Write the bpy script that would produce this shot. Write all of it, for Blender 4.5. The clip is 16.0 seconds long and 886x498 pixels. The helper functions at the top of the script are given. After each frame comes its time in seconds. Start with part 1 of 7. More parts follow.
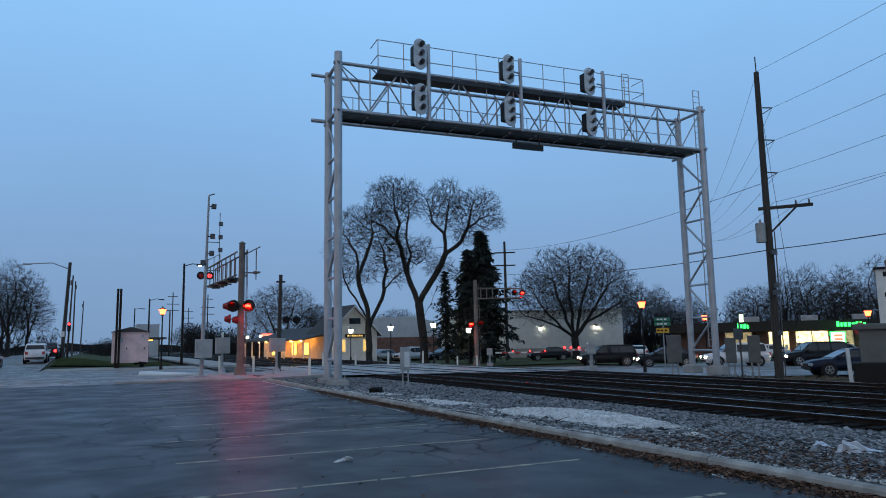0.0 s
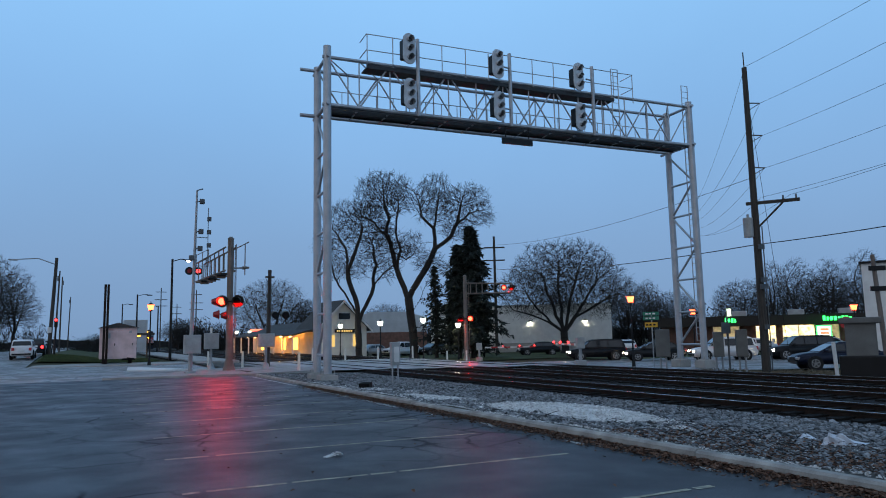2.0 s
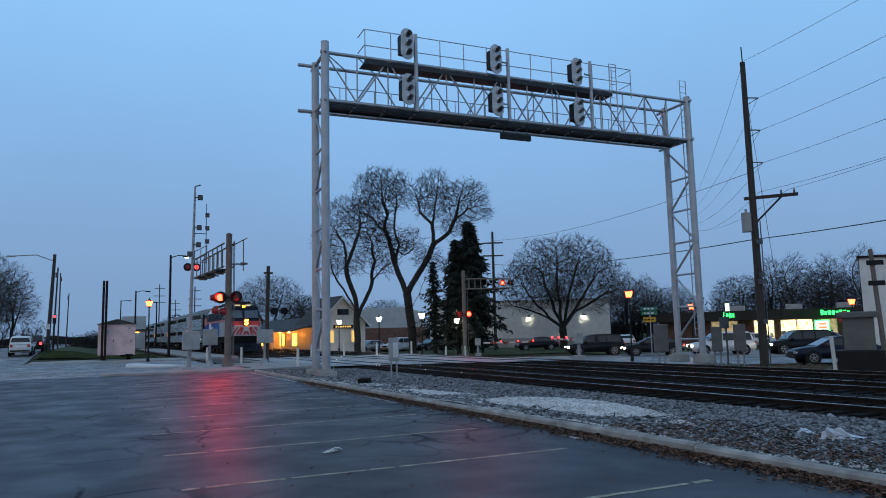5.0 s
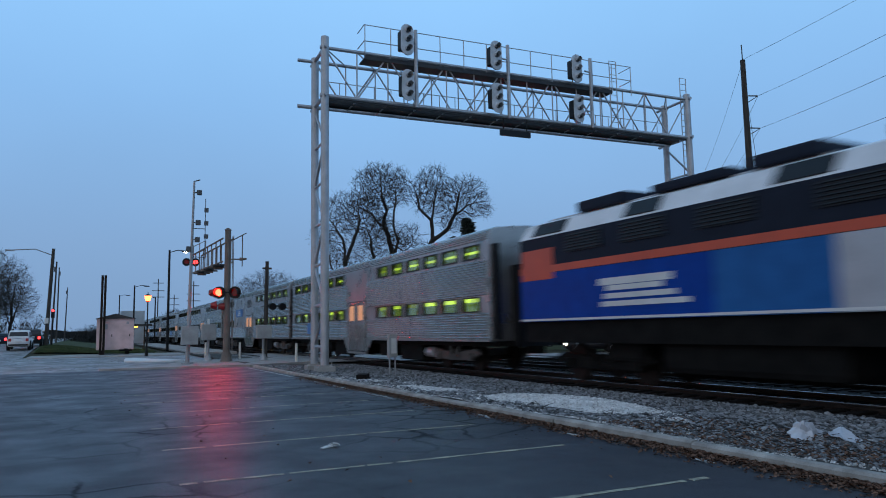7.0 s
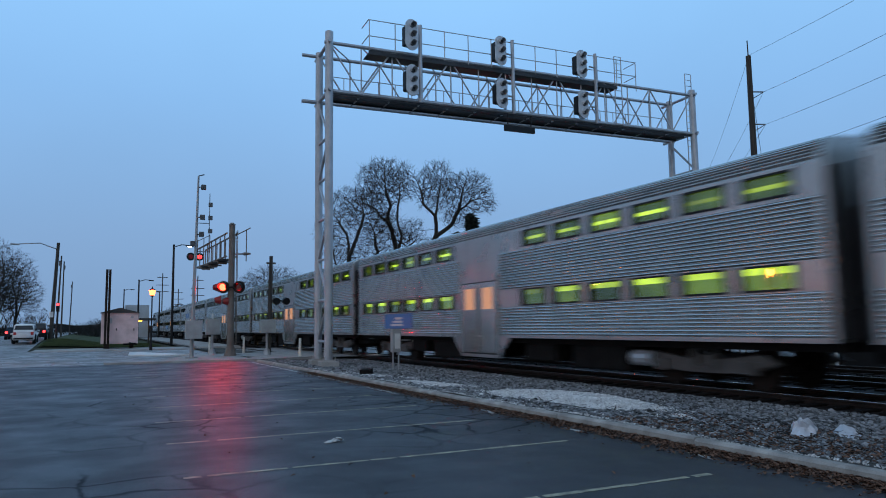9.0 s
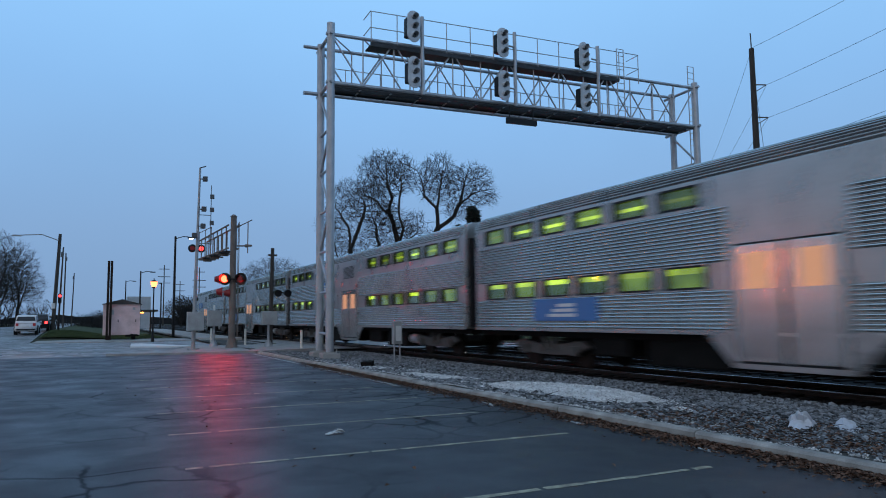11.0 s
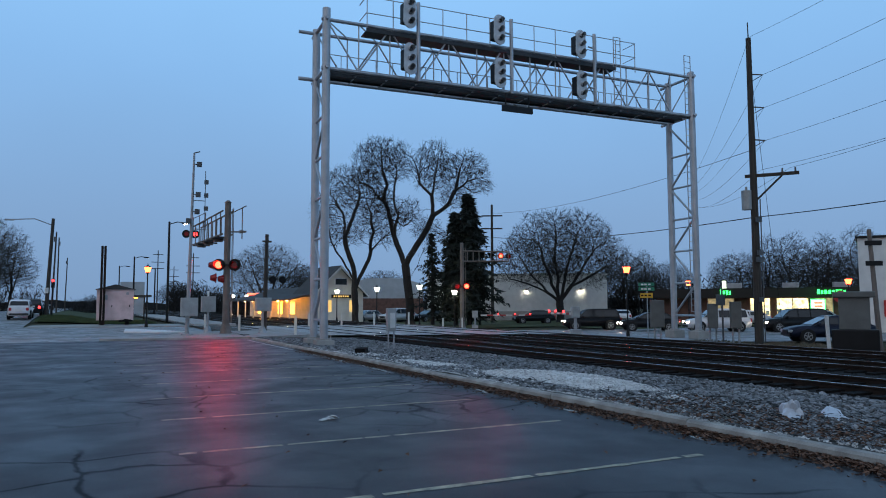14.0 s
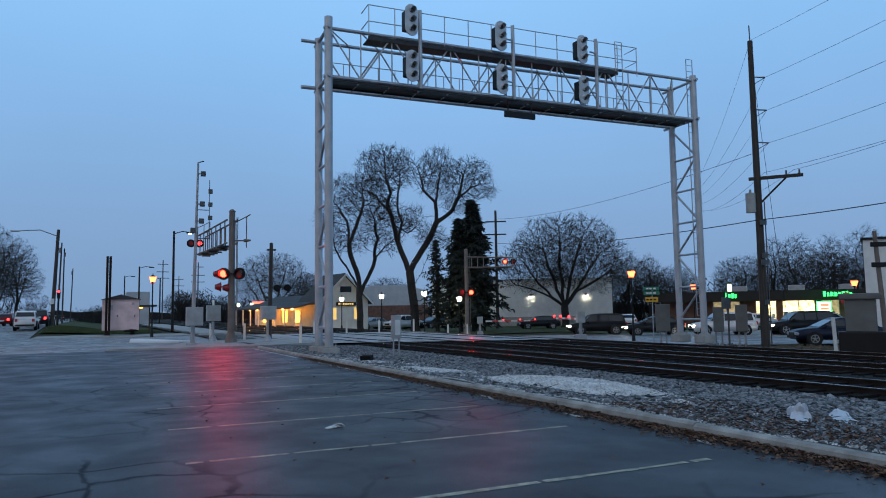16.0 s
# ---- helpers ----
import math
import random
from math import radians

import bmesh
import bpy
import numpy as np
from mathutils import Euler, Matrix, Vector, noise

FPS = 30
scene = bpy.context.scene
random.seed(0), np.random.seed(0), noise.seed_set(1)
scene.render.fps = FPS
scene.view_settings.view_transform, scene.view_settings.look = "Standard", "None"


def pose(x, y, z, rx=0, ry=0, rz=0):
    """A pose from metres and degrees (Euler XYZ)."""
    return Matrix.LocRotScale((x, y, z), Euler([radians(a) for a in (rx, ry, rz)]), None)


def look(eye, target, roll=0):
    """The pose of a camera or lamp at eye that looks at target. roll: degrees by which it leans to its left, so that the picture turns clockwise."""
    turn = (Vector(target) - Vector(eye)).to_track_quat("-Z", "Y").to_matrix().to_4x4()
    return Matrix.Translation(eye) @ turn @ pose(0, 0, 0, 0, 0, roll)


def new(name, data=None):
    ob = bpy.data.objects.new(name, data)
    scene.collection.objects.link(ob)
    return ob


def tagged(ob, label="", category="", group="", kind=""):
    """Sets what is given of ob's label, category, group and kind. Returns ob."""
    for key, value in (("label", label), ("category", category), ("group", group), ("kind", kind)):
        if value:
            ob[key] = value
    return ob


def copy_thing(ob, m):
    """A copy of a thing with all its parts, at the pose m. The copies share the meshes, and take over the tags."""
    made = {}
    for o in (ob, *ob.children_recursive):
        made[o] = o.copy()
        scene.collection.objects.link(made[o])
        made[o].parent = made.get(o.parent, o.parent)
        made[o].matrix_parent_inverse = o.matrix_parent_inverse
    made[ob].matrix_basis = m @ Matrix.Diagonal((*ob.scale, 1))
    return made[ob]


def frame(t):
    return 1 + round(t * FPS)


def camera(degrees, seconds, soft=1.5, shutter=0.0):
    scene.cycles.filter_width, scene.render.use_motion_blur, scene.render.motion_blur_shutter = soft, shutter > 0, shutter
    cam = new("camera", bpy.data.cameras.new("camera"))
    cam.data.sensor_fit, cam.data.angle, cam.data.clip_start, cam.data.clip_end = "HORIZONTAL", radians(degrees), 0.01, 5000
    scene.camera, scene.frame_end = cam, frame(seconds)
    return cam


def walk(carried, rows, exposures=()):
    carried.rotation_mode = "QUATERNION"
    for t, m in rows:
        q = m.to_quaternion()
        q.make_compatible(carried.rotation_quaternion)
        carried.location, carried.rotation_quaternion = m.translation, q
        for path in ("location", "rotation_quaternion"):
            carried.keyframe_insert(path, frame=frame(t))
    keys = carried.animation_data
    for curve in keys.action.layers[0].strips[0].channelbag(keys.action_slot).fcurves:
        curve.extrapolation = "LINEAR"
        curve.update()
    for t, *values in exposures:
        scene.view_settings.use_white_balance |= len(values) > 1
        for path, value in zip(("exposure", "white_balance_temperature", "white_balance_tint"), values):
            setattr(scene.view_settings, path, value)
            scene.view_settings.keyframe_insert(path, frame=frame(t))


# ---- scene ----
import collections

cam = camera(63.87, 16.0, soft=1.0, shutter=0.4)
EYE = (0.0, 0.0, 1.6)

def aim(heading, pitch, roll):
    """Camera pose: heading clockwise from the track direction, pitch up, roll."""
    return Matrix.Translation(EYE) @ pose(0, 0, 0, 0, 0, -heading) @ pose(0, 0, 0, 90 + pitch) @ pose(0, 0, 0, 0, 0, -roll)

VIEW = (
    (0.0, 25.62, 7.53, 1.03),
    (0.5, 25.69, 7.54, 1.07),
    (1.0, 26.02, 7.51, 1.34),
    (1.5, 26.34, 7.22, 1.44),
    (2.0, 26.46, 7.11, 1.20),
    (2.5, 26.50, 7.06, 1.09),
    (3.0, 26.71, 6.94, 1.16),
    (3.5, 26.66, 6.89, 1.37),
    (4.0, 26.59, 6.85, 1.40),
    (6.5, 26.64, 6.53, 1.20),
    (7.0, 26.65, 6.45, 1.05),
    (7.5, 26.70, 6.29, 1.03),
    (8.0, 26.65, 6.13, 1.02),
    (8.5, 26.44, 6.06, 0.98),
    (9.0, 26.34, 6.09, 0.81),
    (11.5, 26.20, 5.31, 0.60),
    (12.0, 26.21, 5.14, 0.59),
    (12.5, 26.37, 4.86, 0.59),
    (13.0, 26.51, 4.68, 0.58),
    (13.5, 26.56, 4.64, 0.35),
    (14.0, 26.64, 4.48, 0.23),
    (14.5, 26.55, 4.25, 0.50),
    (15.0, 26.33, 4.28, 0.77),
    (15.5, 26.25, 4.55, 0.85),
    (16.0, 26.31, 5.00, 0.87),
)
walk(cam, [(t, aim(h, p, r)) for t, h, p, r in VIEW], ((0, 0.0), (4.2, 0.02), (6.3, 0.04), (7.2, 0.09), (13.2, 0.11), (14.0, 0.05), (16, 0.05)))

# ---- world and light ----
world = bpy.data.worlds.new("dusk_sky")
scene.world = world
world.use_nodes = True
wn, wl = world.node_tree.nodes, world.node_tree.links
wn.clear()
w_out = wn.new("ShaderNodeOutputWorld")
w_bg = wn.new("ShaderNodeBackground")
w_bg.inputs["Strength"].default_value = 1.08
w_tc = wn.new("ShaderNodeTexCoord")
w_sep = wn.new("ShaderNodeSeparateXYZ")
w_ramp = wn.new("ShaderNodeValToRGB")
w_ramp.color_ramp.elements[0].position = 0.0
w_ramp.color_ramp.elements[0].color = (0.19, 0.305, 0.49, 1)
w_ramp.color_ramp.elements[1].position = 0.50
w_ramp.color_ramp.elements[1].color = (0.275, 0.56, 0.93, 1)
for p, c in ((1.0, (0.105, 0.22, 0.40, 1)), (0.80, (0.16, 0.33, 0.57, 1)), (0.12, (0.208, 0.355, 0.585, 1)), (0.30, (0.228, 0.445, 0.76, 1))):
    e = w_ramp.color_ramp.elements.new(p)
    e.color = c
# faint overcast mottling
w_noise = wn.new("ShaderNodeTexNoise")
w_noise.inputs["Scale"].default_value = 2.2
w_noise.inputs["Detail"].default_value = 4
w_map = wn.new("ShaderNodeMapRange")
w_map.inputs["To Min"].default_value, w_map.inputs["To Max"].default_value = 0.9, 1.1
w_mul = wn.new("ShaderNodeVectorMath")
w_mul.operation = "SCALE"
wl.new(w_tc.outputs["Generated"], w_sep.inputs[0])
wl.new(w_tc.outputs["Generated"], w_noise.inputs["Vector"])
wl.new(w_sep.outputs["Z"], w_ramp.inputs["Fac"])
wl.new(w_noise.outputs["Fac"], w_map.inputs["Value"])
wl.new(w_ramp.outputs["Color"], w_mul.inputs[0])
wl.new(w_map.outputs["Result"], w_mul.inputs["Scale"])
# paler afterglow low behind the viewer
w_dot = wn.new("ShaderNodeVectorMath")
w_dot.operation = "DOT_PRODUCT"
w_dot.inputs[1].default_value = (-0.80, -0.59, 0.08)
w_glow = wn.new("ShaderNodeMapRange")
w_glow.interpolation_type = "SMOOTHSTEP"
w_glow.inputs["From Min"].default_value, w_glow.inputs["From Max"].default_value = 0.05, 0.95
w_glow.inputs["To Max"].default_value = 0.75
w_mix = wn.new("ShaderNodeMixRGB")
w_mix.inputs[2].default_value = (0.555, 0.55, 0.575, 1)
wl.new(w_tc.outputs["Generated"], w_dot.inputs[0])
wl.new(w_dot.outputs["Value"], w_glow.inputs["Value"])
wl.new(w_glow.outputs["Result"], w_mix.inputs[0])
wl.new(w_mul.outputs[0], w_mix.inputs[1])
wl.new(w_mix.outputs[0], w_bg.inputs["Color"])
wl.new(w_bg.outputs[0], w_out.inputs["Surface"])
sun_data = bpy.data.lights.new("sky_sun", "SUN")
sun_data.energy, sun_data.angle, sun_data.color = 0.12, radians(40), (0.75, 0.87, 1.0)
sun = new("sky_sun", sun_data)
sun.matrix_world = look((0, 0, 40), (18, 25, 0))


# ---- materials ----
MATS = {}


def mat(name, base, rough=0.6, metal=0.0, vary=0.25, scale=3.0, fine=40.0, bump=0.2, dirt=None, dirt_amount=0.35, coat=0.0, stretch=(1, 1, 1)):
    """Procedural surface: base colour, coarse stains and fine grain, relief."""
    if name in MATS:
        return MATS[name]
    m = bpy.data.materials.new(name)
    m.use_nodes = True
    n, l = m.node_tree.nodes, m.node_tree.links
    b = n["Principled BSDF"]
    b.inputs["Metallic"].default_value = metal
    tc = n.new("ShaderNodeTexCoord")
    mp = n.new("ShaderNodeMapping")
    mp.inputs["Scale"].default_value = stretch
    l.new(tc.outputs["Object"], mp.inputs["Vector"])
    n1 = n.new("ShaderNodeTexNoise")
    n1.inputs["Scale"].default_value, n1.inputs["Detail"].default_value = scale, 6
    n2 = n.new("ShaderNodeTexNoise")
    n2.inputs["Scale"].default_value, n2.inputs["Detail"].default_value = fine, 3
    l.new(mp.outputs[0], n1.inputs["Vector"])
    l.new(mp.outputs[0], n2.inputs["Vector"])
    r1 = n.new("ShaderNodeValToRGB")
    r1.color_ramp.elements[0].position, r1.color_ramp.elements[1].position = 0.35, 0.68
    d = dirt or tuple(c * (1 - vary) for c in base)
    r1.color_ramp.elements[0].color = (*[a * dirt_amount + c * (1 - dirt_amount) for a, c in zip(d, base)], 1) if dirt else (*d, 1)
    r1.color_ramp.elements[1].color = (*[min(1, c * (1 + vary * 0.5)) for c in base], 1)
    l.new(n1.outputs["Fac"], r1.inputs["Fac"])
    mr = n.new("ShaderNodeMapRange")
    mr.inputs["To Min"].default_value, mr.inputs["To Max"].default_value = 1 - vary, 1 + vary
    l.new(n2.outputs["Fac"], mr.inputs["Value"])
    mx = n.new("ShaderNodeVectorMath")
    mx.operation = "SCALE"
    l.new(r1.outputs["Color"], mx.inputs[0])
    l.new(mr.outputs["Result"], mx.inputs["Scale"])
    l.new(mx.outputs[0], b.inputs["Base Color"])
    rr = n.new("ShaderNodeMapRange")
    rr.inputs["To Min"].default_value, rr.inputs["To Max"].default_value = max(0.03, rough - 0.12), min(1, rough + 0.12)
    l.new(n1.outputs["Fac"], rr.inputs["Value"])
    l.new(rr.outputs["Result"], b.inputs["Roughness"])
    if coat:
        b.inputs["Coat Weight"].default_value = coat
    if bump:
        bp = n.new("ShaderNodeBump")
        bp.inputs["Strength"].default_value, bp.inputs["Distance"].default_value = bump, 0.01
        l.new(n2.outputs["Fac"], bp.inputs["Height"])
        l.new(bp.outputs[0], b.inputs["Normal"])
    MATS[name] = m
    return m


def glow(name, colour, strength, base=(0.3, 0.3, 0.3)):
    if name in MATS:
        return MATS[name]
    m = bpy.data.materials.new(name)
    m.use_nodes = True
    b = m.node_tree.nodes["Principled BSDF"]
    b.inputs["Base Color"].default_value = (*base, 1)
    b.inputs["Emission Color"].default_value = (*colour, 1)
    b.inputs["Emission Strength"].default_value = strength
    MATS[name] = m
    return m


def asphalt(name, base, rough, crack=0.0, patch=0.3):
    """Worn asphalt: aggregate, broad patches, damp sheen, cracks of its own."""
    m = mat(name, base, rough, vary=0.3, scale=0.35, fine=60, bump=0.35)
    n, l = m.node_tree.nodes, m.node_tree.links
    b = n["Principled BSDF"]
    src = b.inputs["Base Color"].links[0].from_socket
    tc = n.new("ShaderNodeTexCoord")
    wob = n.new("ShaderNodeTexNoise")
    wob.inputs["Scale"].default_value, wob.inputs["Detail"].default_value = 1.1, 5
    add = n.new("ShaderNodeMixRGB")
    add.inputs["Fac"].default_value = 0.35
    l.new(tc.outputs["Object"], wob.inputs["Vector"])
    l.new(tc.outputs["Object"], add.inputs[1])
    l.new(wob.outputs["Color"], add.inputs[2])
    v = n.new("ShaderNodeTexVoronoi")
    v.feature = "DISTANCE_TO_EDGE"
    v.inputs["Scale"].default_value = 1.2
    l.new(add.outputs[0], v.inputs["Vector"])
    cr = n.new("ShaderNodeValToRGB")
    cr.color_ramp.elements[0].position, cr.color_ramp.elements[1].position = 0.010, 0.036
    cr.color_ramp.elements[0].color, cr.color_ramp.elements[1].color = (1, 1, 1, 1), (0, 0, 0, 1)
    l.new(v.outputs["Distance"], cr.inputs["Fac"])
    gate = n.new("ShaderNodeTexNoise")
    gate.inputs["Scale"].default_value, gate.inputs["Detail"].default_value = 0.22, 2
    l.new(tc.outputs["Object"], gate.inputs["Vector"])
    gr = n.new("ShaderNodeMapRange")
    gr.inputs["From Min"].default_value, gr.inputs["From Max"].default_value = 0.44, 0.56
    gr.inputs["To Max"].default_value = crack
    l.new(gate.outputs["Fac"], gr.inputs["Value"])
    mul = n.new("ShaderNodeMath")
    mul.operation = "MULTIPLY"
    l.new(cr.outputs["Color"], mul.inputs[0])
    l.new(gr.outputs["Result"], mul.inputs[1])
    mix = n.new("ShaderNodeMixRGB")
    l.new(mul.outputs[0], mix.inputs["Fac"])
    l.new(src, mix.inputs[1])
    mix.inputs[2].default_value = (0.008, 0.009, 0.011, 1)
    l.new(mix.outputs[0], b.inputs["Base Color"])
    sp = n.new("ShaderNodeMapRange")
    sp.inputs["To Min"].default_value, sp.inputs["To Max"].default_value = 0.12, 0.02
    l.new(mul.outputs[0], sp.inputs["Value"])
    l.new(sp.outputs["Result"], b.inputs["Specular IOR Level"])
    # damp and dry areas
    wet = n.new("ShaderNodeTexNoise")
    wet.inputs["Scale"].default_value, wet.inputs["Detail"].default_value = 0.9, 9
    l.new(tc.outputs["Object"], wet.inputs["Vector"])
    wr = n.new("ShaderNodeMapRange")
    wr.inputs["From Min"].default_value, wr.inputs["From Max"].default_value = 0.35, 0.68
    wr.inputs["To Min"].default_value, wr.inputs["To Max"].default_value = max(0.1, rough - patch), min(1, rough + patch)
    l.new(wet.outputs["Fac"], wr.inputs["Value"])
    l.new(wr.outputs["Result"], b.inputs["Roughness"])
    return m


M_lot = asphalt("lot_asphalt", (0.055, 0.056, 0.062), 0.47, crack=0.9, patch=0.10)
M_road = asphalt("road_asphalt", (0.25, 0.245, 0.24), 0.55, crack=0.5)
M_deck = asphalt("crossing_deck_asphalt", (0.36, 0.355, 0.345), 0.6, crack=0.5)
M_conc = mat("concrete", (0.36, 0.35, 0.33), 0.8, scale=1.2, fine=50, vary=0.22)
M_kerb = mat("kerb_concrete", (0.37, 0.355, 0.325), 0.85, scale=2.5, fine=60, vary=0.3, dirt=(0.12, 0.11, 0.1), dirt_amount=0.6)
M_dirt = mat("dirt_ground", (0.064, 0.058, 0.032), 0.95, scale=0.8, fine=25, vary=0.4, bump=0.6)
M_grass_g = mat("winter_grass_ground", (0.075, 0.085, 0.04), 0.95, scale=0.5, fine=30, vary=0.4, bump=0.7)
M_ballast = mat("ballast_bed", (0.105, 0.102, 0.094), 0.95, scale=1.5, fine=22, vary=0.5, bump=0.9)
M_pale = mat("pale_gravel", (0.66, 0.65, 0.63), 0.95, scale=4, fine=45, vary=0.3, bump=0.8)
M_leaf = mat("dead_leaf", (0.10, 0.055, 0.03), 0.9, scale=6, fine=40, vary=0.4)
M_rail = mat("rail_steel_rust", (0.03, 0.022, 0.018), 0.6, 0.4, scale=3, fine=40, vary=0.3)
M_railtop = mat("rail_head_polished", (0.55, 0.55, 0.56), 0.22, 1.0, vary=0.1, scale=3, fine=30, bump=0.02)
M_tie = mat("creosote_tie", (0.014, 0.012, 0.011), 0.9, scale=2, fine=30, vary=0.4, bump=0.5, stretch=(1, 8, 8))
M_paint = mat("worn_line_paint", (0.42, 0.38, 0.26), 0.7, scale=6, fine=40, vary=0.35, dirt=(0.05, 0.05, 0.055), dirt_amount=0.7)
M_paintw = mat("worn_white_paint", (0.55, 0.55, 0.52), 0.7, scale=6, fine=40, vary=0.3, dirt=(0.1, 0.1, 0.1), dirt_amount=0.6)
M_alu = mat("galvanised_steel", (0.44, 0.455, 0.48), 0.5, 0.55, scale=2, fine=25, vary=0.16, bump=0.08)
M_alud = mat("weathered_aluminium", (0.36, 0.37, 0.38), 0.55, 0.6, scale=2, fine=30, vary=0.2, bump=0.08)
M_grate = mat("steel_grating", (0.05, 0.053, 0.056), 0.6, 0.6, scale=3, fine=60, vary=0.3)
M_mast = mat("rusty_mast_steel", (0.19, 0.16, 0.14), 0.65, 0.3, scale=2, fine=25, vary=0.25, bump=0.1, dirt=(0.1, 0.06, 0.04))
M_black = mat("black_paint", (0.008, 0.008, 0.009), 0.5, scale=2, fine=30, vary=0.3, bump=0.05)
M_plate = mat("signal_backplate", (0.55, 0.57, 0.59), 0.6, 0.2, scale=3, fine=30, vary=0.2, bump=0.05)
M_sig = mat("signal_housing", (0.10, 0.105, 0.11), 0.55, 0.3, scale=3, fine=30, vary=0.25, bump=0.05)
M_cab = mat("grey_cabinet_paint", (0.36, 0.38, 0.38), 0.5, 0.2, scale=2, fine=25, vary=0.15, bump=0.05, dirt=(0.15, 0.13, 0.11))
M_cabd = mat("dark_cabinet_paint", (0.13, 0.135, 0.13), 0.6, 0.1, scale=2, fine=25, vary=0.2, bump=0.05, dirt=(0.06, 0.055, 0.05))
M_pink = mat("faded_pink_paint", (0.70, 0.53, 0.52), 0.7, scale=1.2, fine=20, vary=0.12, dirt=(0.25, 0.15, 0.12))
M_wood = mat("weathered_pole_wood", (0.055, 0.047, 0.04), 0.9, scale=2, fine=30, vary=0.35, bump=0.5, stretch=(6, 6, 0.5))
M_bark = mat("tree_bark", (0.022, 0.019, 0.017), 0.95, scale=3, fine=22, vary=0.4, bump=0.6, stretch=(3, 3, 0.6))
M_twig = mat("bare_twigs", (0.020, 0.016, 0.015), 0.95, scale=2, fine=20, vary=0.3, bump=0)
M_needle = mat("conifer_needles", (0.010, 0.017, 0.012), 0.85, scale=2, fine=14, vary=0.45, bump=0)
M_hedge = mat("winter_brush", (0.012, 0.011, 0.010), 0.95, scale=2, fine=14, vary=0.4, bump=0)
M_white = mat("white_paint", (0.66, 0.66, 0.64), 0.6, scale=1.5, fine=25, vary=0.1, bump=0.05)
M_cream = mat("cream_siding", (0.70, 0.67, 0.60), 0.7, scale=1.5, fine=25, vary=0.1)
M_roof = mat("dark_shingles", (0.055, 0.053, 0.05), 0.9, scale=2, fine=20, vary=0.3, bump=0.5)
M_brick = mat("dull_brick", (0.16, 0.085, 0.065), 0.9, scale=2, fine=20, vary=0.3)
M_metalroof = mat("grey_metal_panels", (0.42, 0.45, 0.47), 0.5, 0.2, scale=1, fine=15, vary=0.1)
M_tyre = mat("tyre_rubber", (0.02, 0.02, 0.02), 0.85, vary=0.2, bump=0.1)
M_glass = mat("dark_vehicle_glass", (0.015, 0.018, 0.022), 0.06, 0.0, vary=0.1, bump=0.0, coat=0.5)
M_steel = mat("stainless_flutes", (0.56, 0.525, 0.485), 0.22, 1.0, scale=1.2, fine=18, vary=0.16, bump=0.04, dirt=(0.28, 0.25, 0.22), stretch=(1, 0.15, 1))
M_steel2 = mat("stainless_plain", (0.42, 0.405, 0.385), 0.30, 0.8, scale=1.5, fine=14, vary=0.14, bump=0.03, dirt=(0.25, 0.22, 0.2))
M_inner = mat("carriage_lining", (0.10, 0.14, 0.06), 0.7, vary=0.2, bump=0)
M_pane = bpy.data.materials.new("tinted_pane")
M_pane.use_nodes = True
for k_, v_ in (("Base Color", (0.80, 0.82, 0.66, 1)), ("Roughness", 0.03), ("IOR", 1.5), ("Transmission Weight", 1.0)):
    M_pane.node_tree.nodes["Principled BSDF"].inputs[k_].default_value = v_
M_under = mat("underframe_grime", (0.014, 0.013, 0.012), 0.85, 0.2, scale=3, fine=25, vary=0.4, bump=0.3)
M_blue = mat("loco_blue_paint", (0.002, 0.05, 0.30), 0.42, scale=2, fine=18, vary=0.15, bump=0.02)
M_lblue = mat("loco_light_blue_paint", (0.02, 0.12, 0.34), 0.42, scale=2, fine=18, vary=0.15, bump=0.02)
M_lgrey = mat("loco_silver_paint", (0.42, 0.44, 0.46), 0.35, 0.2, scale=2, fine=18, vary=0.12, bump=0.02)
M_dark = mat("loco_charcoal_paint", (0.016, 0.021, 0.034), 0.5, scale=2, fine=18, vary=0.2, bump=0.02)
M_orange = mat("loco_orange_stripe", (0.55, 0.07, 0.02), 0.35, scale=2, fine=18, vary=0.1, bump=0.02)
M_red = mat("red_paint", (0.45, 0.03, 0.03), 0.4, vary=0.1, bump=0.02)
M_banner = mat("blue_banner", (0.04, 0.17, 0.42), 0.4, scale=2, vary=0.1, bump=0.02)
M_redlens = mat("dark_red_lens", (0.28, 0.008, 0.008), 0.2, vary=0.1, bump=0.0)
M_bag = mat("white_plastic_bag", (0.54, 0.56, 0.60), 0.4, scale=6, fine=20, vary=0.08, bump=0.2)
M_hill = mat("far_treeline", (0.014, 0.014, 0.015), 0.95, scale=1, fine=6, vary=0.4, bump=0)
G_red = glow("signal_red_glow", (1.0, 0.0012, 0.0005), 480)
G_red2 = glow("tail_red_glow", (1.0, 0.02, 0.015), 5)
G_warm = glow("sodium_glow", (1.0, 0.07, 0.018), 13)
G_white = glow("lamp_white_glow", (1.0, 0.88, 0.6), 70)
G_head = glow("headlight_glow", (1.0, 0.16, 0.006), 80)
# dark glass lightened to blue-grey: the reflection is painted into the base colour
M_screen = mat("windscreen_reflection_tint", (0.09, 0.11, 0.13), 0.08, 0.0, vary=0.2, bump=0.0, coat=0.6)
G_headw = glow("car_headlight_glow", (1.0, 0.85, 0.6), 22)
G_win = glow("carriage_window_glow", (0.42, 0.70, 0.07), 0.15, (0.03, 0.08, 0.03))
G_winb = glow("carriage_lamp_strip_glow", (0.56, 0.82, 0.07), 0.55, (0.1, 0.1, 0.03))
G_store = glow("shopfront_glow", (1.0, 0.78, 0.38), 1.6, (0.3, 0.25, 0.15))
G_green = glow("green_sign_glow", (0.02, 1.0, 0.12), 3.5)
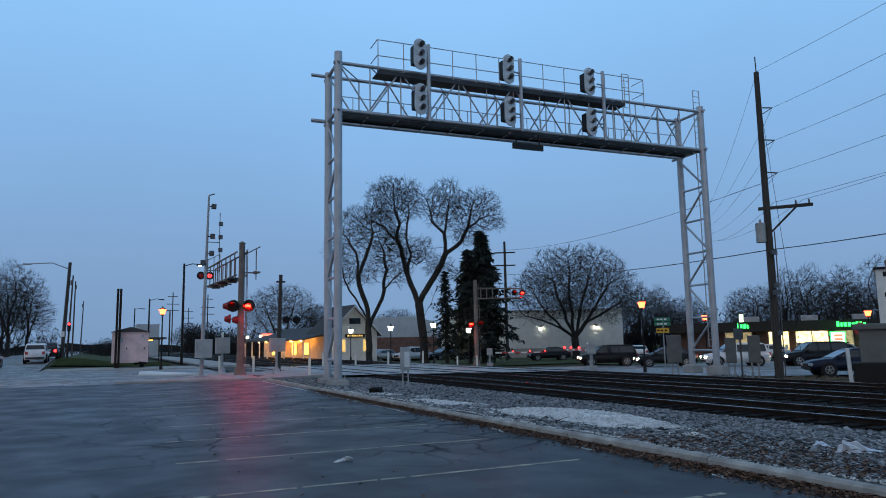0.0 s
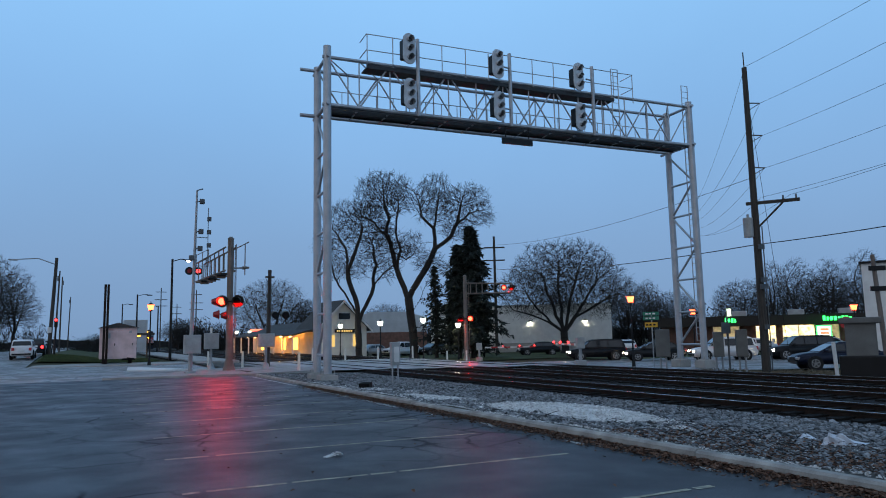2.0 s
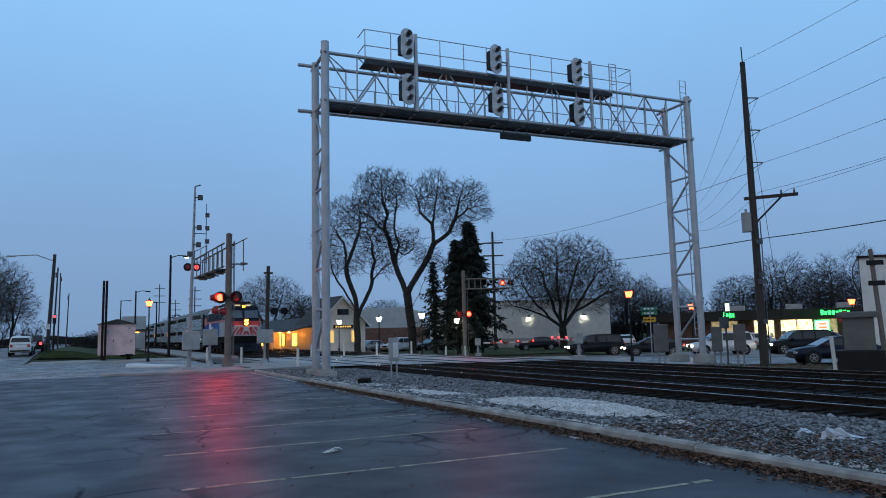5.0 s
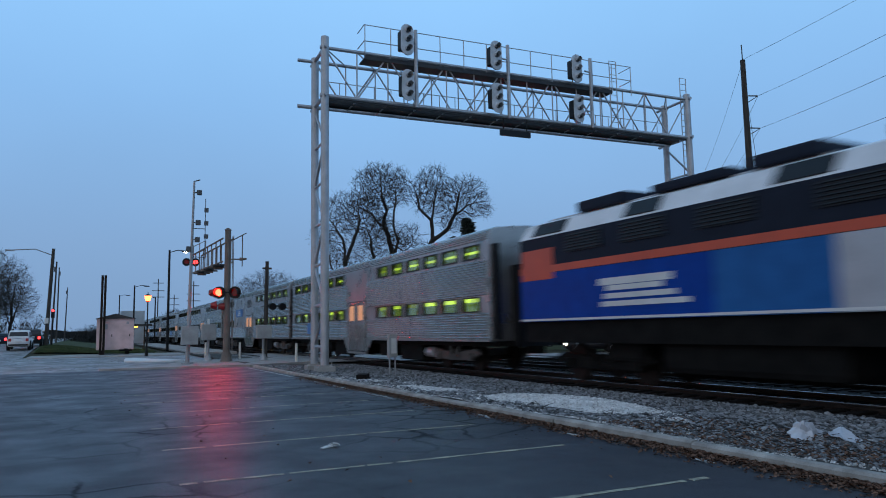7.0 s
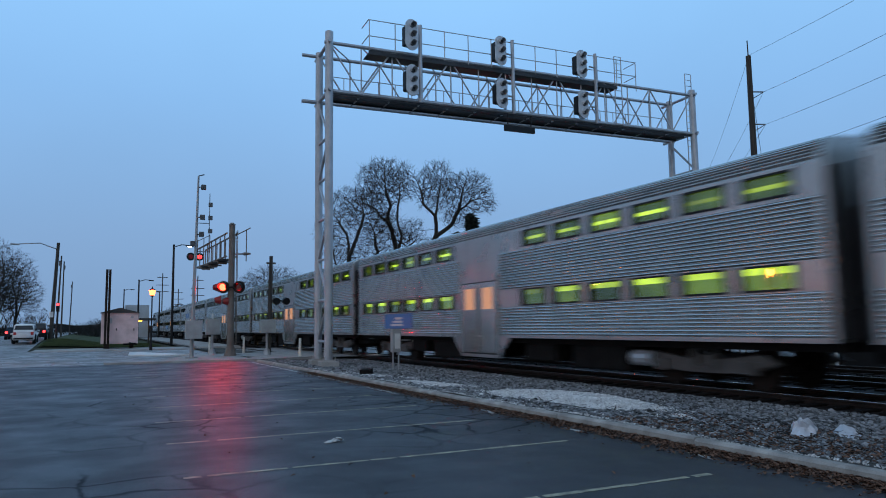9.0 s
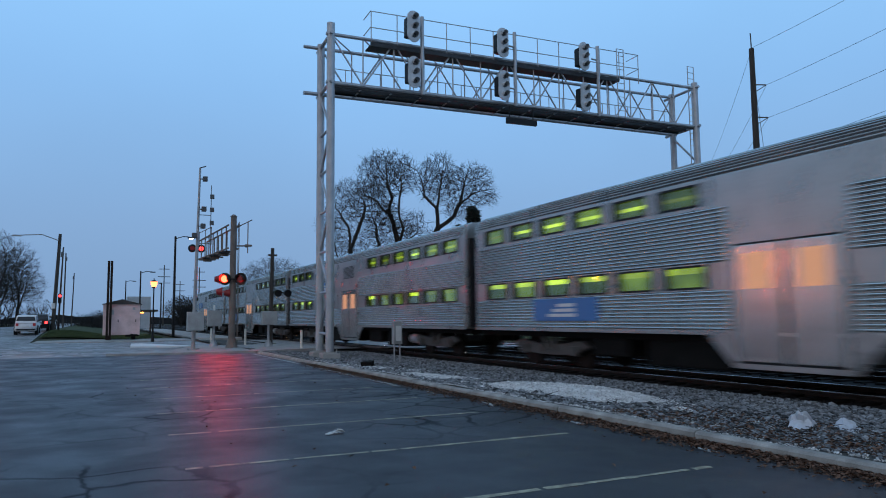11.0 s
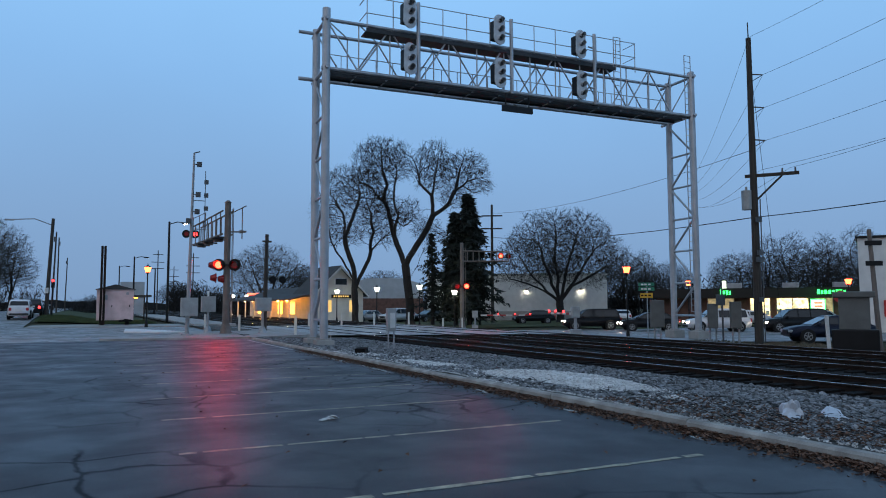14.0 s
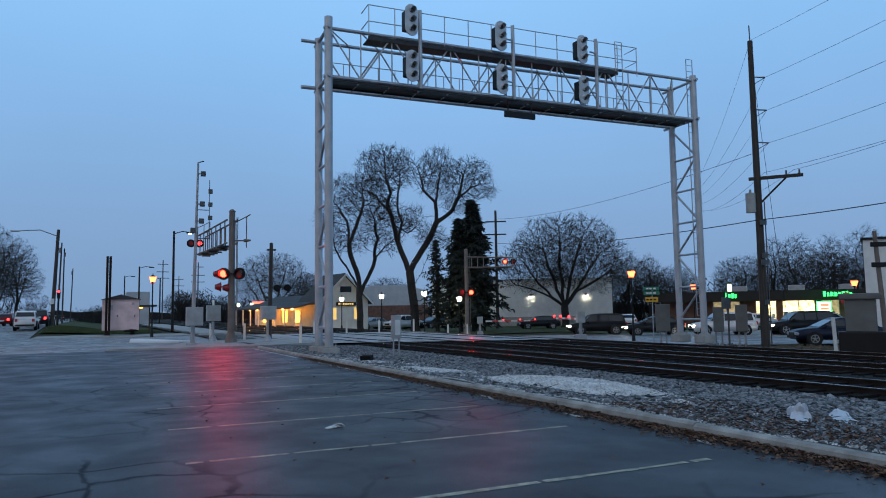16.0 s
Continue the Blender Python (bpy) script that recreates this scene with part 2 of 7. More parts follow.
G_porch = glow("porch_glow", (1.0, 0.36, 0.04), 7)
# stands in for the orange lamp reflection on the door glass; no source there
G_dooror = glow("door_reflection_glow", (1.0, 0.38, 0.08), 0.45)
G_yellow = glow("window_yellow_glow", (1.0, 0.60, 0.10), 0.9)
G_signr = glow("red_sign_glow", (1.0, 0.10, 0.03), 3)
G_signw = glow("pale_sign_glow", (0.85, 1.0, 0.7), 1.6)

for m_ in (M_black, M_dark, M_under, M_glass, M_tie, M_blue, M_lblue, M_tyre):
    m_.node_tree.nodes["Principled BSDF"].inputs["Specular IOR Level"].default_value = 0.28

for m_ in (M_dark, M_under, M_blue, M_lblue, M_tie, M_rail):
    m_.node_tree.nodes["Principled BSDF"].inputs["Specular IOR Level"].default_value = 0.08
for m_ in (M_conc, M_kerb, M_dirt, M_ballast, M_pale, M_grass_g, M_leaf):
    m_.node_tree.nodes["Principled BSDF"].inputs["Specular IOR Level"].default_value = 0.1
# carriage panes differ from seat to seat
for m_, s_ in ((G_win, 0.24), (G_winb, 1.15), (G_store, 1.7)):
    n_, l_ = m_.node_tree.nodes, m_.node_tree.links
    o_ = n_.new("ShaderNodeObjectInfo")
    r_ = n_.new("ShaderNodeMapRange")
    r_.inputs["To Min"].default_value, r_.inputs["To Max"].default_value = s_ * 0.15, s_ * 1.6
    t_ = n_.new("ShaderNodeTexCoord")
    q_ = n_.new("ShaderNodeTexNoise")
    q_.inputs["Scale"].default_value = 2.2
    x_ = n_.new("ShaderNodeMapRange")
    x_.inputs["From Min"].default_value, x_.inputs["From Max"].default_value = 0.3, 0.7
    x_.inputs["To Min"].default_value, x_.inputs["To Max"].default_value = 0.35, 1.3
    u_ = n_.new("ShaderNodeMath")
    u_.operation = "MULTIPLY"
    l_.new(o_.outputs["Random"], r_.inputs["Value"])
    l_.new(t_.outputs["Object"], q_.inputs["Vector"])
    l_.new(q_.outputs["Fac"], x_.inputs["Value"])
    l_.new(r_.outputs["Result"], u_.inputs[0])
    l_.new(x_.outputs["Result"], u_.inputs[1])
    l_.new(u_.outputs[0], n_["Principled BSDF"].inputs["Emission Strength"])
    n_["Principled BSDF"].inputs["Roughness"].default_value = 0.12

# ---- mesh helpers ----


def part(name, bm, material, parent=None, label="", smooth=False):
    me = bpy.data.meshes.new(name)
    if smooth:
        for fc in bm.faces:
            fc.smooth = True
    bm.to_mesh(me)
    bm.free()
    for mm in (material if isinstance(material, (list, tuple)) else [material]):
        me.materials.append(mm)
    ob = new(name, me)
    if parent is not None:
        ob.parent = parent
    if label:
        ob["label"] = label
    return ob


def share(name, ob, parent, m):
    """Another object on the same mesh."""
    o = new(name, ob.data)
    o.parent = parent
    o.matrix_basis = m
    return o


def thing(name, x, y, z, rz=0, label="", category="", group="", kind=""):
    e = new(name)
    e.empty_display_size = 0.3
    e.matrix_basis = pose(x, y, z, 0, 0, rz)
    return tagged(e, label, category, group, kind)


def box(bm, c, s, rz=0, rx=0, ry=0, bevel=0.0, mi=0):
    m = pose(*c, rx, ry, rz) @ Matrix.Diagonal((s[0], s[1], s[2], 1))
    r = bmesh.ops.create_cube(bm, size=1, matrix=m)
    fs = {fc for v in r["verts"] for fc in v.link_faces}
    for fc in fs:
        fc.material_index = mi
    if bevel:
        es = {e for v in r["verts"] for e in v.link_edges}
        bmesh.ops.bevel(bm, geom=list(es), offset=bevel, segments=2, affect="EDGES", profile=0.6)
    return bm


def rod(bm, a, b, r0, r1=None, seg=8, cap=True):
    a, b = Vector(a), Vector(b)
    d = b - a
    if d.length < 1e-6:
        return bm
    m = Matrix.Translation((a + b) / 2) @ d.to_track_quat("Z", "Y").to_matrix().to_4x4()
    bmesh.ops.create_cone(bm, cap_ends=cap, segments=seg, radius1=r0, radius2=r0 if r1 is None else r1, depth=d.length, matrix=m)
    return bm


def ball(bm, c, r, s=(1, 1, 1), u=12, v=8):
    bmesh.ops.create_uvsphere(bm, u_segments=u, v_segments=v, radius=r, matrix=Matrix.Translation(c) @ Matrix.Diagonal((*s, 1)))
    return bm


def B():
    return bmesh.new()


def poly(bm, pts, mi=0):
    fc = bm.faces.new([bm.verts.new(p) for p in pts])
    fc.material_index = mi
    return fc


def prism(bm, section, x0, x1, axis="x", mi=0):
    """A closed section (pairs) swept along an axis: x: section is (y, z); y: section is (x, z); z: (x, y)."""
    def at(u, w, k):
        return {"x": (k, u, w), "y": (u, k, w), "z": (u, w, k)}[axis]
    a = [bm.verts.new(at(u, w, x0)) for u, w in section]
    b = [bm.verts.new(at(u, w, x1)) for u, w in section]
    n = len(section)
    fs = [bm.faces.new((a[i], a[(i + 1) % n], b[(i + 1) % n], b[i])) for i in range(n)]
    fs += [bm.faces.new(a[::-1]), bm.faces.new(b)]
    for fc in fs:
        fc.material_index = mi
    bmesh.ops.recalc_face_normals(bm, faces=fs)
    return bm


def step(a, b, x):
    k = min(1, max(0, (x - a) / (b - a)))
    return k * k * (3 - 2 * k)


def gz(x, y):
    """Height of the land: level at the tracks, lower over the far street, rising along the side street."""
    return -0.5 * step(22.9, 25.8, x) + 0.65 * step(58, 84, y) * step(3, -3, x)


def sheet(name, xs, ys, off, material, label, category, kind="structure", inside=None):
    bm = B()
    vs = {}
    for i, x in enumerate(xs):
        for j, y in enumerate(ys):
            vs[i, j] = bm.verts.new((x, y, gz(x, y) + off))
    for i in range(len(xs) - 1):
        for j in range(len(ys) - 1):
            if inside is None or inside((xs[i] + xs[i + 1]) / 2, (ys[j] + ys[j + 1]) / 2):
                bm.faces.new((vs[i, j], vs[i + 1, j], vs[i + 1, j + 1], vs[i, j + 1]))
    return tagged(part(name, bm, material), label, category, "", kind)


def span(a, b, n):
    return [a + (b - a) * i / n for i in range(n + 1)]


def merge(*runs):
    out = []
    for r in runs:
        out += [v for v in r if not out or v > out[-1] + 1e-6]
    return out

# ---- ground, lot, roads ----
NEAR = 7.05          # kerb line
XS = merge([-900, -300, -120, -60], span(-40, 8, 24), span(10, 60, 50), [70, 90, 130, 300, 900])
YS = merge([-600, -200, -60], span(-40, 36, 19), span(40, 100, 30), [110, 130, 160, 220, 400, 1500])
sheet("ground", XS, YS, -0.09, M_dirt, "bare winter earth reaching to the horizon", "ground")
sheet("parking_lot", span(-30, NEAR - 0.07, 20), span(-30, 36.5, 30), 0.0, M_lot, "cracked dark asphalt parking lot with faded stall lines", "parking lot")


def street_near(x):
    return 36.5 if x < 9 else 36.5 - 0.45 * (x - 9) * (1 if x < 24 else 1) if x < 24 else 29.7 - 0.55 * (x - 24)


def street(name, x0, x1, nx, near, far, off, material, label):
    bm = B()
    rows = []
    for x in span(x0, x1, nx):
        a, b = near(x), far(x)
        rows.append([bm.verts.new((x, y, gz(x, y) + off)) for y in span(a, b, 16)])
    for r0, r1 in zip(rows, rows[1:]):
        for j in range(16):
            bm.faces.new((r0[j], r1[j], r1[j + 1], r0[j + 1]))
    return tagged(part(name, bm, material), label, "road", "", "structure")


street("road", -80, 10.5, 40, lambda x: 36.5, lambda x: 62 if x < 4 else 62 - 1.2 * (x - 4), -0.01, M_road, "grey asphalt cross street beside the lot")
street("road_crossing", 10.5, 24.5, 14, street_near, lambda x: 55 - 0.25 * (x - 10), 0.06, M_deck, "grade crossing deck of worn asphalt between the rails")
street("road_far", 24.5, 130, 50, lambda x: street_near(x) + 3.0 * step(24.5, 27, x), lambda x: 51.4 - 0.25 * (x - 24.5) if x < 60 else 42.5 - 0.55 * (x - 60), 0.0, M_road, "damp grey street beyond the tracks")
sheet("side_street", span(-15, -4.2, 6), merge(span(61, 100, 20), span(110, 400, 12)), -0.02, M_road, "side street climbing away beside the tracks", "road")
sheet("lawn", span(-4.0, 6.0, 8), merge(span(69, 100, 14), span(110, 300, 10)), 0.02, M_grass_g, "mown winter grass verge beside the side street", "lawn")
sheet("station_lawn", span(25, 62, 30), span(56, 82, 16), 0.02, M_grass_g, "station lawn with worn winter grass", "lawn")
sheet("far_lawn", span(40, 75, 14), span(46, 56, 8), 0.015, M_grass_g, "grass strip under the trees by the street", "lawn")

# concrete island and pavement where the crossing equipment stands
bm = B()
prism(bm, [(0.6, 36.2), (6.6, 35.2), (7.2, 35.0), (11.0, 36.3), (11.2, 43.6), (5.4, 44.2), (3.6, 38.6)], -0.05, 0.09, "z")
tagged(part("pavement", bm, M_conc), "pale concrete island with the crossing equipment", "pavement", "", "structure")
bm = B()
prism(bm, [(-3.9, 60.5), (8.5, 58.0), (8.5, 64.5), (-3.9, 68.8)], -0.05, 0.06, "z")
tagged(part("pavement", bm, M_conc), "concrete apron before the grass verge", "pavement", "", "structure")
bm = B()
prism(bm, [(2.1, 47), (4.2, 45.2), (5.4, 45.4), (3.0, 52.5), (2.4, 52.5)], -0.05, 0.07, "z")
tagged(part("pavement", bm, M_white), "white painted concrete ramp strip", "pavement", "", "structure")

# kerb in cast lengths
kerb_root = thing("kerb", NEAR, 0, 0, 0, "worn pale concrete kerb along the lot", "kerb", "", "structure")
bm = B()
sec = [(-0.07, -0.05), (-0.062, 0.075), (-0.03, 0.105), (0.06, 0.11), (0.085, 0.09), (0.09, -0.05)]
prism(bm, sec, 0.012, 2.988, "y")
k0 = part("kerb_stone", bm, M_kerb, kerb_root)
k0.matrix_basis = pose(0, 3.95, 0)
for i, y in enumerate(span(-8.05, 30.95, 13)):
    if abs(y - 3.95) > 0.1:
        share("kerb_stone", k0, kerb_root, pose(random.uniform(-0.015, 0.015), y, random.uniform(-0.012, 0.012), 0, random.uniform(-1.5, 1.5), random.uniform(-0.35, 0.35)))

# stall lines: worn paint in broken strips
def stripe(x0, y0, x1, y1, w, material, seed):
    rnd = random.Random(seed)
    bm = B()
    a, b = Vector((x0, y0, 0)), Vector((x1, y1, 0))
    d = (b - a).normalized()
    n = Vector((-d.y, d.x, 0))
    L, s = (b - a).length, 0.0
    while s < L:
        e = min(L, s + rnd.uniform(0.12, 0.6))
        w0 = w * rnd.uniform(0.65, 1.0) * 0.5
        o = n * rnd.uniform(-0.006, 0.006)
        poly(bm, [(a + d * s - n * w0 + o)[:2] + (0.004,), (a + d * e - n * w0 + o)[:2] + (0.004,), (a + d * e + n * w0 + o)[:2] + (0.004,), (a + d * s + n * w0 + o)[:2] + (0.004,)])
        s = e + (rnd.uniform(0.01, 0.12) if rnd.random() < 0.35 else 0)
    return tagged(part("stall_line", bm, material), "faded worn parking stall line on asphalt", "line marking", "stall lines", "structure")


for i in range(10):
    y = 5.65 + 2.52 * i
    stripe(0.9 + 0.05 * i, y + 0.1, 5.9, y, 0.10, M_paint, i)
stripe(0.9, 3.1, 5.9, 3.0, 0.10, M_paint, 31)
for i in range(7):
    stripe(6.55, 5.3 + 2.52 * i + 0.9, 6.75, 6.0 + 2.52 * i + 1.1, 0.13, M_paintw, 50 + i)
stripe(6.5, 15.8, 6.6, 18.2, 0.12, M_paintw, 70)
stripe(6.6, 19.3, 6.7, 24.5, 0.12, M_paintw, 71)
stripe(6.7, 25.5, 6.75, 33.5, 0.12, M_paintw, 72)

# ---- tracks ----
TRACKS = (13.45, 17.41, 21.37)
bm = B()
ys = merge(span(-60, 34, 94), span(36, 60, 24), span(65, 120, 22), span(140, 700, 28))
cross = [(7.12, 0.10), (8.2, 0.05), (9.3, 0.02), (10.3, -0.03), (11.2, -0.06), (12.0, -0.05), (15.4, -0.05), (19.4, -0.05), (22.7, -0.05), (23.6, -0.16), (25.6, -0.55)]
rows = [[bm.verts.new((x, y, z + (noise.noise((x * 0.9, y * 0.7, 0)) * 0.05 if x < 11 else 0))) for x, z in cross] for y in ys]
for r0, r1 in zip(rows, rows[1:]):
    for j in range(len(cross) - 1):
        bm.faces.new((r0[j], r0[j + 1], r1[j + 1], r1[j]))
tagged(part("ballast_bed", bm, M_ballast, smooth=True), "grey crushed stone ballast bed under three tracks", "ballast", "", "structure")


M_grime = mat("grimy_bed", (0.022, 0.02, 0.019), 0.95, vary=0.4, scale=1.5, fine=22, bump=0.9)
M_grime.node_tree.nodes["Principled BSDF"].inputs["Specular IOR Level"].default_value = 0.08
sheet("track_bed", [11.9, 15.4, 19.4, 22.8], merge(span(-60, 34, 30), span(56, 120, 20)), -0.044, M_grime, "dark oily ballast between the rails", "ballast")


def rail_section(c):
    return [(c - 0.07, -0.055), (c + 0.07, -0.055), (c + 0.07, -0.04), (c + 0.012, -0.025), (c + 0.012, 0.055), (c + 0.036, 0.065), (c + 0.036, 0.092),
            (c - 0.036, 0.092), (c - 0.036, 0.065), (c - 0.012, 0.055), (c - 0.012, -0.025), (c - 0.07, -0.04)]


for k, c in enumerate(TRACKS):
    tr = thing("railway_track", c, 0, 0, 0, "railway track with polished rails on dark timber ties", "railway track", "tracks", "structure")
    for s in (-0.7175, 0.7175):
        bm = B()
        prism(bm, rail_section(s), -120, 700, "y")
        rl = part("rail", bm, M_rail, tr)
        bm = B()
        box(bm, (s, 290, 0.096), (0.058, 820, 0.008))
        part("rail_head", bm, M_railtop, rl, "polished running surface")
    bm = B()
    box(bm, (0, 0, -0.06), (2.6, 0.23, 0.12), bevel=0.012)
    t0 = part("tie", bm, M_tie, tr)
    t0.matrix_basis = pose(0, 2.0, 0)
    for i in range(1, 100):
        y = 2.0 + i * 0.52
        if 33.5 < y < 56:
            continue
        share("tie", t0, tr, pose(random.uniform(-0.05, 0.05), y, random.uniform(-0.012, 0.008), 0, 0, random.uniform(-0.8, 0.8)))
    bm = B()
    for y in span(56, 180, 230):
        box(bm, (0, y, -0.06), (2.6, 0.23, 0.12))
    for y in span(-20, 1.5, 42):
        box(bm, (0, y, -0.06), (2.6, 0.23, 0.12))
    o = part("ties", bm, M_tie, tr)
    o["kind"] = "stuff"

# ---- signal gantry ----
gan = thing("signal_gantry", 8.36, 27.1, 0.0, -3.02, "galvanised steel railway signal bridge spanning three tracks", "signal bridge")
GL, GD = 18.97, 1.7      # span and depth
ZB, ZT = 11.12, 13.14     # chords
def truss_leg(x, top_front, top_back, name):
    bm = B()
    rod(bm, (x, 0, 0.25), (x, 0, top_front), 0.165, seg=14)
    part("front_leg", bm, M_alu, gan, smooth=False)
    bm = B()
    rod(bm, (x, GD, 0.25), (x, GD, top_back), 0.16, seg=14)
    part("back_leg", bm, M_alu, gan)
    n, z0, z1 = 6, 1.0, 10.9
    for i, (a, b) in enumerate(zip(span(z0, z1, n), span(z0, z1, n)[1:])):
        bm = B()
        rod(bm, (x, 0, a), (x, GD, a), 0.055)
        rod(bm, *(((x, 0, a), (x, GD, b)) if i % 2 else ((x, GD, a), (x, 0, b))), 0.055)
        part("leg_brace", bm, M_alu, gan)
    for y in (0, GD):
        bm = B()
        box(bm, (x, y, 0.05), (0.7, 0.7, 0.4), bevel=0.03)
        rod(bm, (x, y, 0.25), (x, y, 0.30), 0.26)
        for dx in (-0.22, 0.22):
            for dy in (-0.22, 0.22):
                rod(bm, (x + dx, y + dy, 0.2), (x + dx, y + dy, 0.42), 0.02, seg=6)
        part("footing", bm, M_conc, gan)
truss_leg(0, 13.6, 13.3, "left")
truss_leg(GL, 13.4, 13.3, "right")
for y in (0, GD):
    for z, r in ((ZB, 0.085), (ZT, 0.075)):
        bm = B()
        rod(bm, (-0.75 if y else -0.2, y, z), (GL + 0.2, y, z), r, seg=10)
        part("chord", bm, M_alu, gan)
for x in (-0.02, GL):
    for z in (ZB, ZT):
        bm = B()
        rod(bm, (x, -0.3, z), (x, GD + 0.55, z), 0.075)
        part("end_beam", bm, M_alu, gan)
npan = 14
for i in range(npan):
    a, b = GL * i / npan, GL * (i + 1) / npan
    for y in (0, GD):
        bm = B()
        rod(bm, (a, y, ZB if i % 2 else ZT), (b, y, ZT if i % 2 else ZB), 0.038, seg=6)
        if i:
            rod(bm, (a, y, ZB), (a, y, ZT), 0.03, seg=6)
        part("web_bar", bm, M_alu, gan)
    bm = B()
    rod(bm, (a, 0, ZT), (b, GD, ZT), 0.03, seg=6)
    part("plan_brace", bm, M_alu, gan)
    bm = B()
    rod(bm, (a, 0, ZB - 0.05), (a, GD, ZB - 0.05), 0.035, seg=6)
    part("cross_bar", bm, M_alu, gan)
bm = B()
box(bm, (GL / 2, GD / 2, ZB - 0.02), (GL - 0.3, 0.62, 0.05))
for y in (GD / 2 - 0.30, GD / 2 + 0.30):
    box(bm, (GL / 2, y, ZB - 0.03), (GL - 0.3, 0.05, 0.16))
part("lower_walkway", bm, M_grate, gan, "dark steel grating walkway")
bm = B()
box(bm, (GL / 2, 0.02, ZB - 0.11), (GL, 0.06, 0.09))
part("walkway_edge", bm, M_grate, gan)
UX0, UX1, UZ = 1.65, 14.2, 12.9
bm = B()
box(bm, ((UX0 + UX1) / 2, 0.28, UZ), (UX1 - UX0, 0.74, 0.05))
box(bm, ((UX0 + UX1) / 2, -0.1, UZ + 0.03), (UX1 - UX0, 0.05, 0.17))
part("upper_platform", bm, M_grate, gan, "dark steel grating platform")
for k, x in enumerate(span(UX0 + 0.03, 15.37, 12)):
    bm = B()
    rod(bm, (x, -0.1, UZ), (x, -0.1, UZ + 1.45), 0.022, seg=6)
    part("rail_post", bm, M_alu, gan)
for z in (UZ + 0.75, UZ + 1.45):
    bm = B()
    rod(bm, (UX0, -0.1, z), (UX1, -0.1, z), 0.022, seg=6)
    rod(bm, (UX1, -0.1, z), (15.4, -0.1, z), 0.022, seg=6)
    for x in (UX0, 15.4):
        rod(bm, (x, -0.1, z), (x, 0.85, z), 0.022, seg=6)
    part("hand_rail", bm, M_alu, gan)
for x in span(1.0, GL - 0.8, 22):
    bm = B()
    rod(bm, (x, GD - 0.3, ZB), (x, GD - 0.3, ZB + 1.1), 0.018, seg=6)
    part("walkway_post", bm, M_alu, gan)
for z in (ZB + 0.55, ZB + 1.1):
    bm = B()
    rod(bm, (0.4, GD - 0.3, z), (GL - 0.4, GD - 0.3, z), 0.02, seg=6)
    part("walkway_rail", bm, M_alu, gan)


def signal_head(x, z, lower):
    """Oval three-lamp signal head with visors on its post."""
    h = thing("railway_signal", *(gan.matrix_basis @ Vector((x, -0.42, z))), 6, "grey oval three-lamp railway signal head, unlit, on the gantry", "railway signal", "gantry signal heads")
    bm = B()
    seg = 20
    sec = [(0.30 * math.cos(6.2832 * i / seg), (0.30 if abs(math.sin(6.2832 * i / seg)) < 1e-3 else 0.30) * math.sin(6.2832 * i / seg) + (0.38 if math.sin(6.2832 * i / seg) > 0.001 else -0.38)) for i in range(seg)]
    prism(bm, sec, -0.03, 0.03, "y")
    part("backplate", bm, M_plate, h)
    bm = B()
    box(bm, (-0.06, 0.22, -0.02), (0.40, 0.38, 0.86), bevel=0.06)
    box(bm, (0.2, 0.36, 0), (0.1, 0.18, 0.3))
    part("housing", bm, M_black, h)
    for dz in (-0.4, 0, 0.4):
        bm = B()
        rod(bm, (0, -0.06, dz), (0, -0.028, dz), 0.10, seg=16)
        part("lens", bm, M_sig, h)
        bm = B()
        n = 12
        for i in range(n):
            a0, a1 = radians(-30 + 240 * i / n), radians(-30 + 240 * (i + 1) / n)
            p = [(0.13 * math.cos(a), y, dz + 0.13 * math.sin(a)) for a, y in ((a0, -0.03), (a1, -0.03), (a1, -0.26 + 0.1 * (math.sin(a1) < 0)), (a0, -0.26 + 0.1 * (math.sin(a0) < 0)))]
            poly(bm, p)
        bmesh.ops.remove_doubles(bm, verts=bm.verts[:], dist=0.0005)
        bmesh.ops.solidify(bm, geom=bm.faces[:], thickness=0.008)
        part("visor", bm, M_plate, h)
    return h


for x, zu, zl in ((3.45, 13.84, 11.86), (7.7, 13.75, 11.8), (12.0, 13.72, 11.78)):
    signal_head(x, zu, False)
    signal_head(x + 0.02, zl, True)
for x in (3.95, 8.46, 12.97):
    bm = B()
    rod(bm, (x, -0.12, ZB - 0.1), (x, -0.12, 14.45), 0.085, seg=10)
    for z in (11.8, 13.75):
        rod(bm, (x, -0.12, z), (x - 0.4, -0.2, z), 0.04)
    part("signal_post", bm, M_alu, gan)
bm = B()
box(bm, (8.8, 0.0, 10.36), (1.55, 0.12, 0.26))
rod(bm, (8.2, 0, 10.55), (8.2, 0, 11.1), 0.03)
rod(bm, (9.4, 0, 10.55), (9.4, 0, 11.1), 0.03)
part("hanging_plate", bm, M_black, gan)
for x, z0, z1, y in ((14.3, 11.1, 14.5, -0.1), (GL + 0.12, 1.2, 14.4, 0.35)):
    bm = B()
    for dx in (-0.2, 0.2):
        rod(bm, (x + dx, y, z0), (x + dx, y, z1), 0.025, seg=6)
    part("ladder_rail", bm, M_alu, gan)
    bm = B()
    for z in span(z0, z1, int((z1 - z0) / 0.32)):
        rod(bm, (x - 0.2, y, z), (x + 0.2, y, z), 0.015, seg=5)
    o = part("ladder_rungs", bm, M_alu, gan)
    o["kind"] = "stuff"

# ---- train ----
CL, V = 25.9, 31.87           # car pitch, speed
FRONT = 10.3 + V * 7.3        # front of the first car at the start
TX = TRACKS[0]
HW = 1.58                     # half width
RT = 0.1                      # rail top


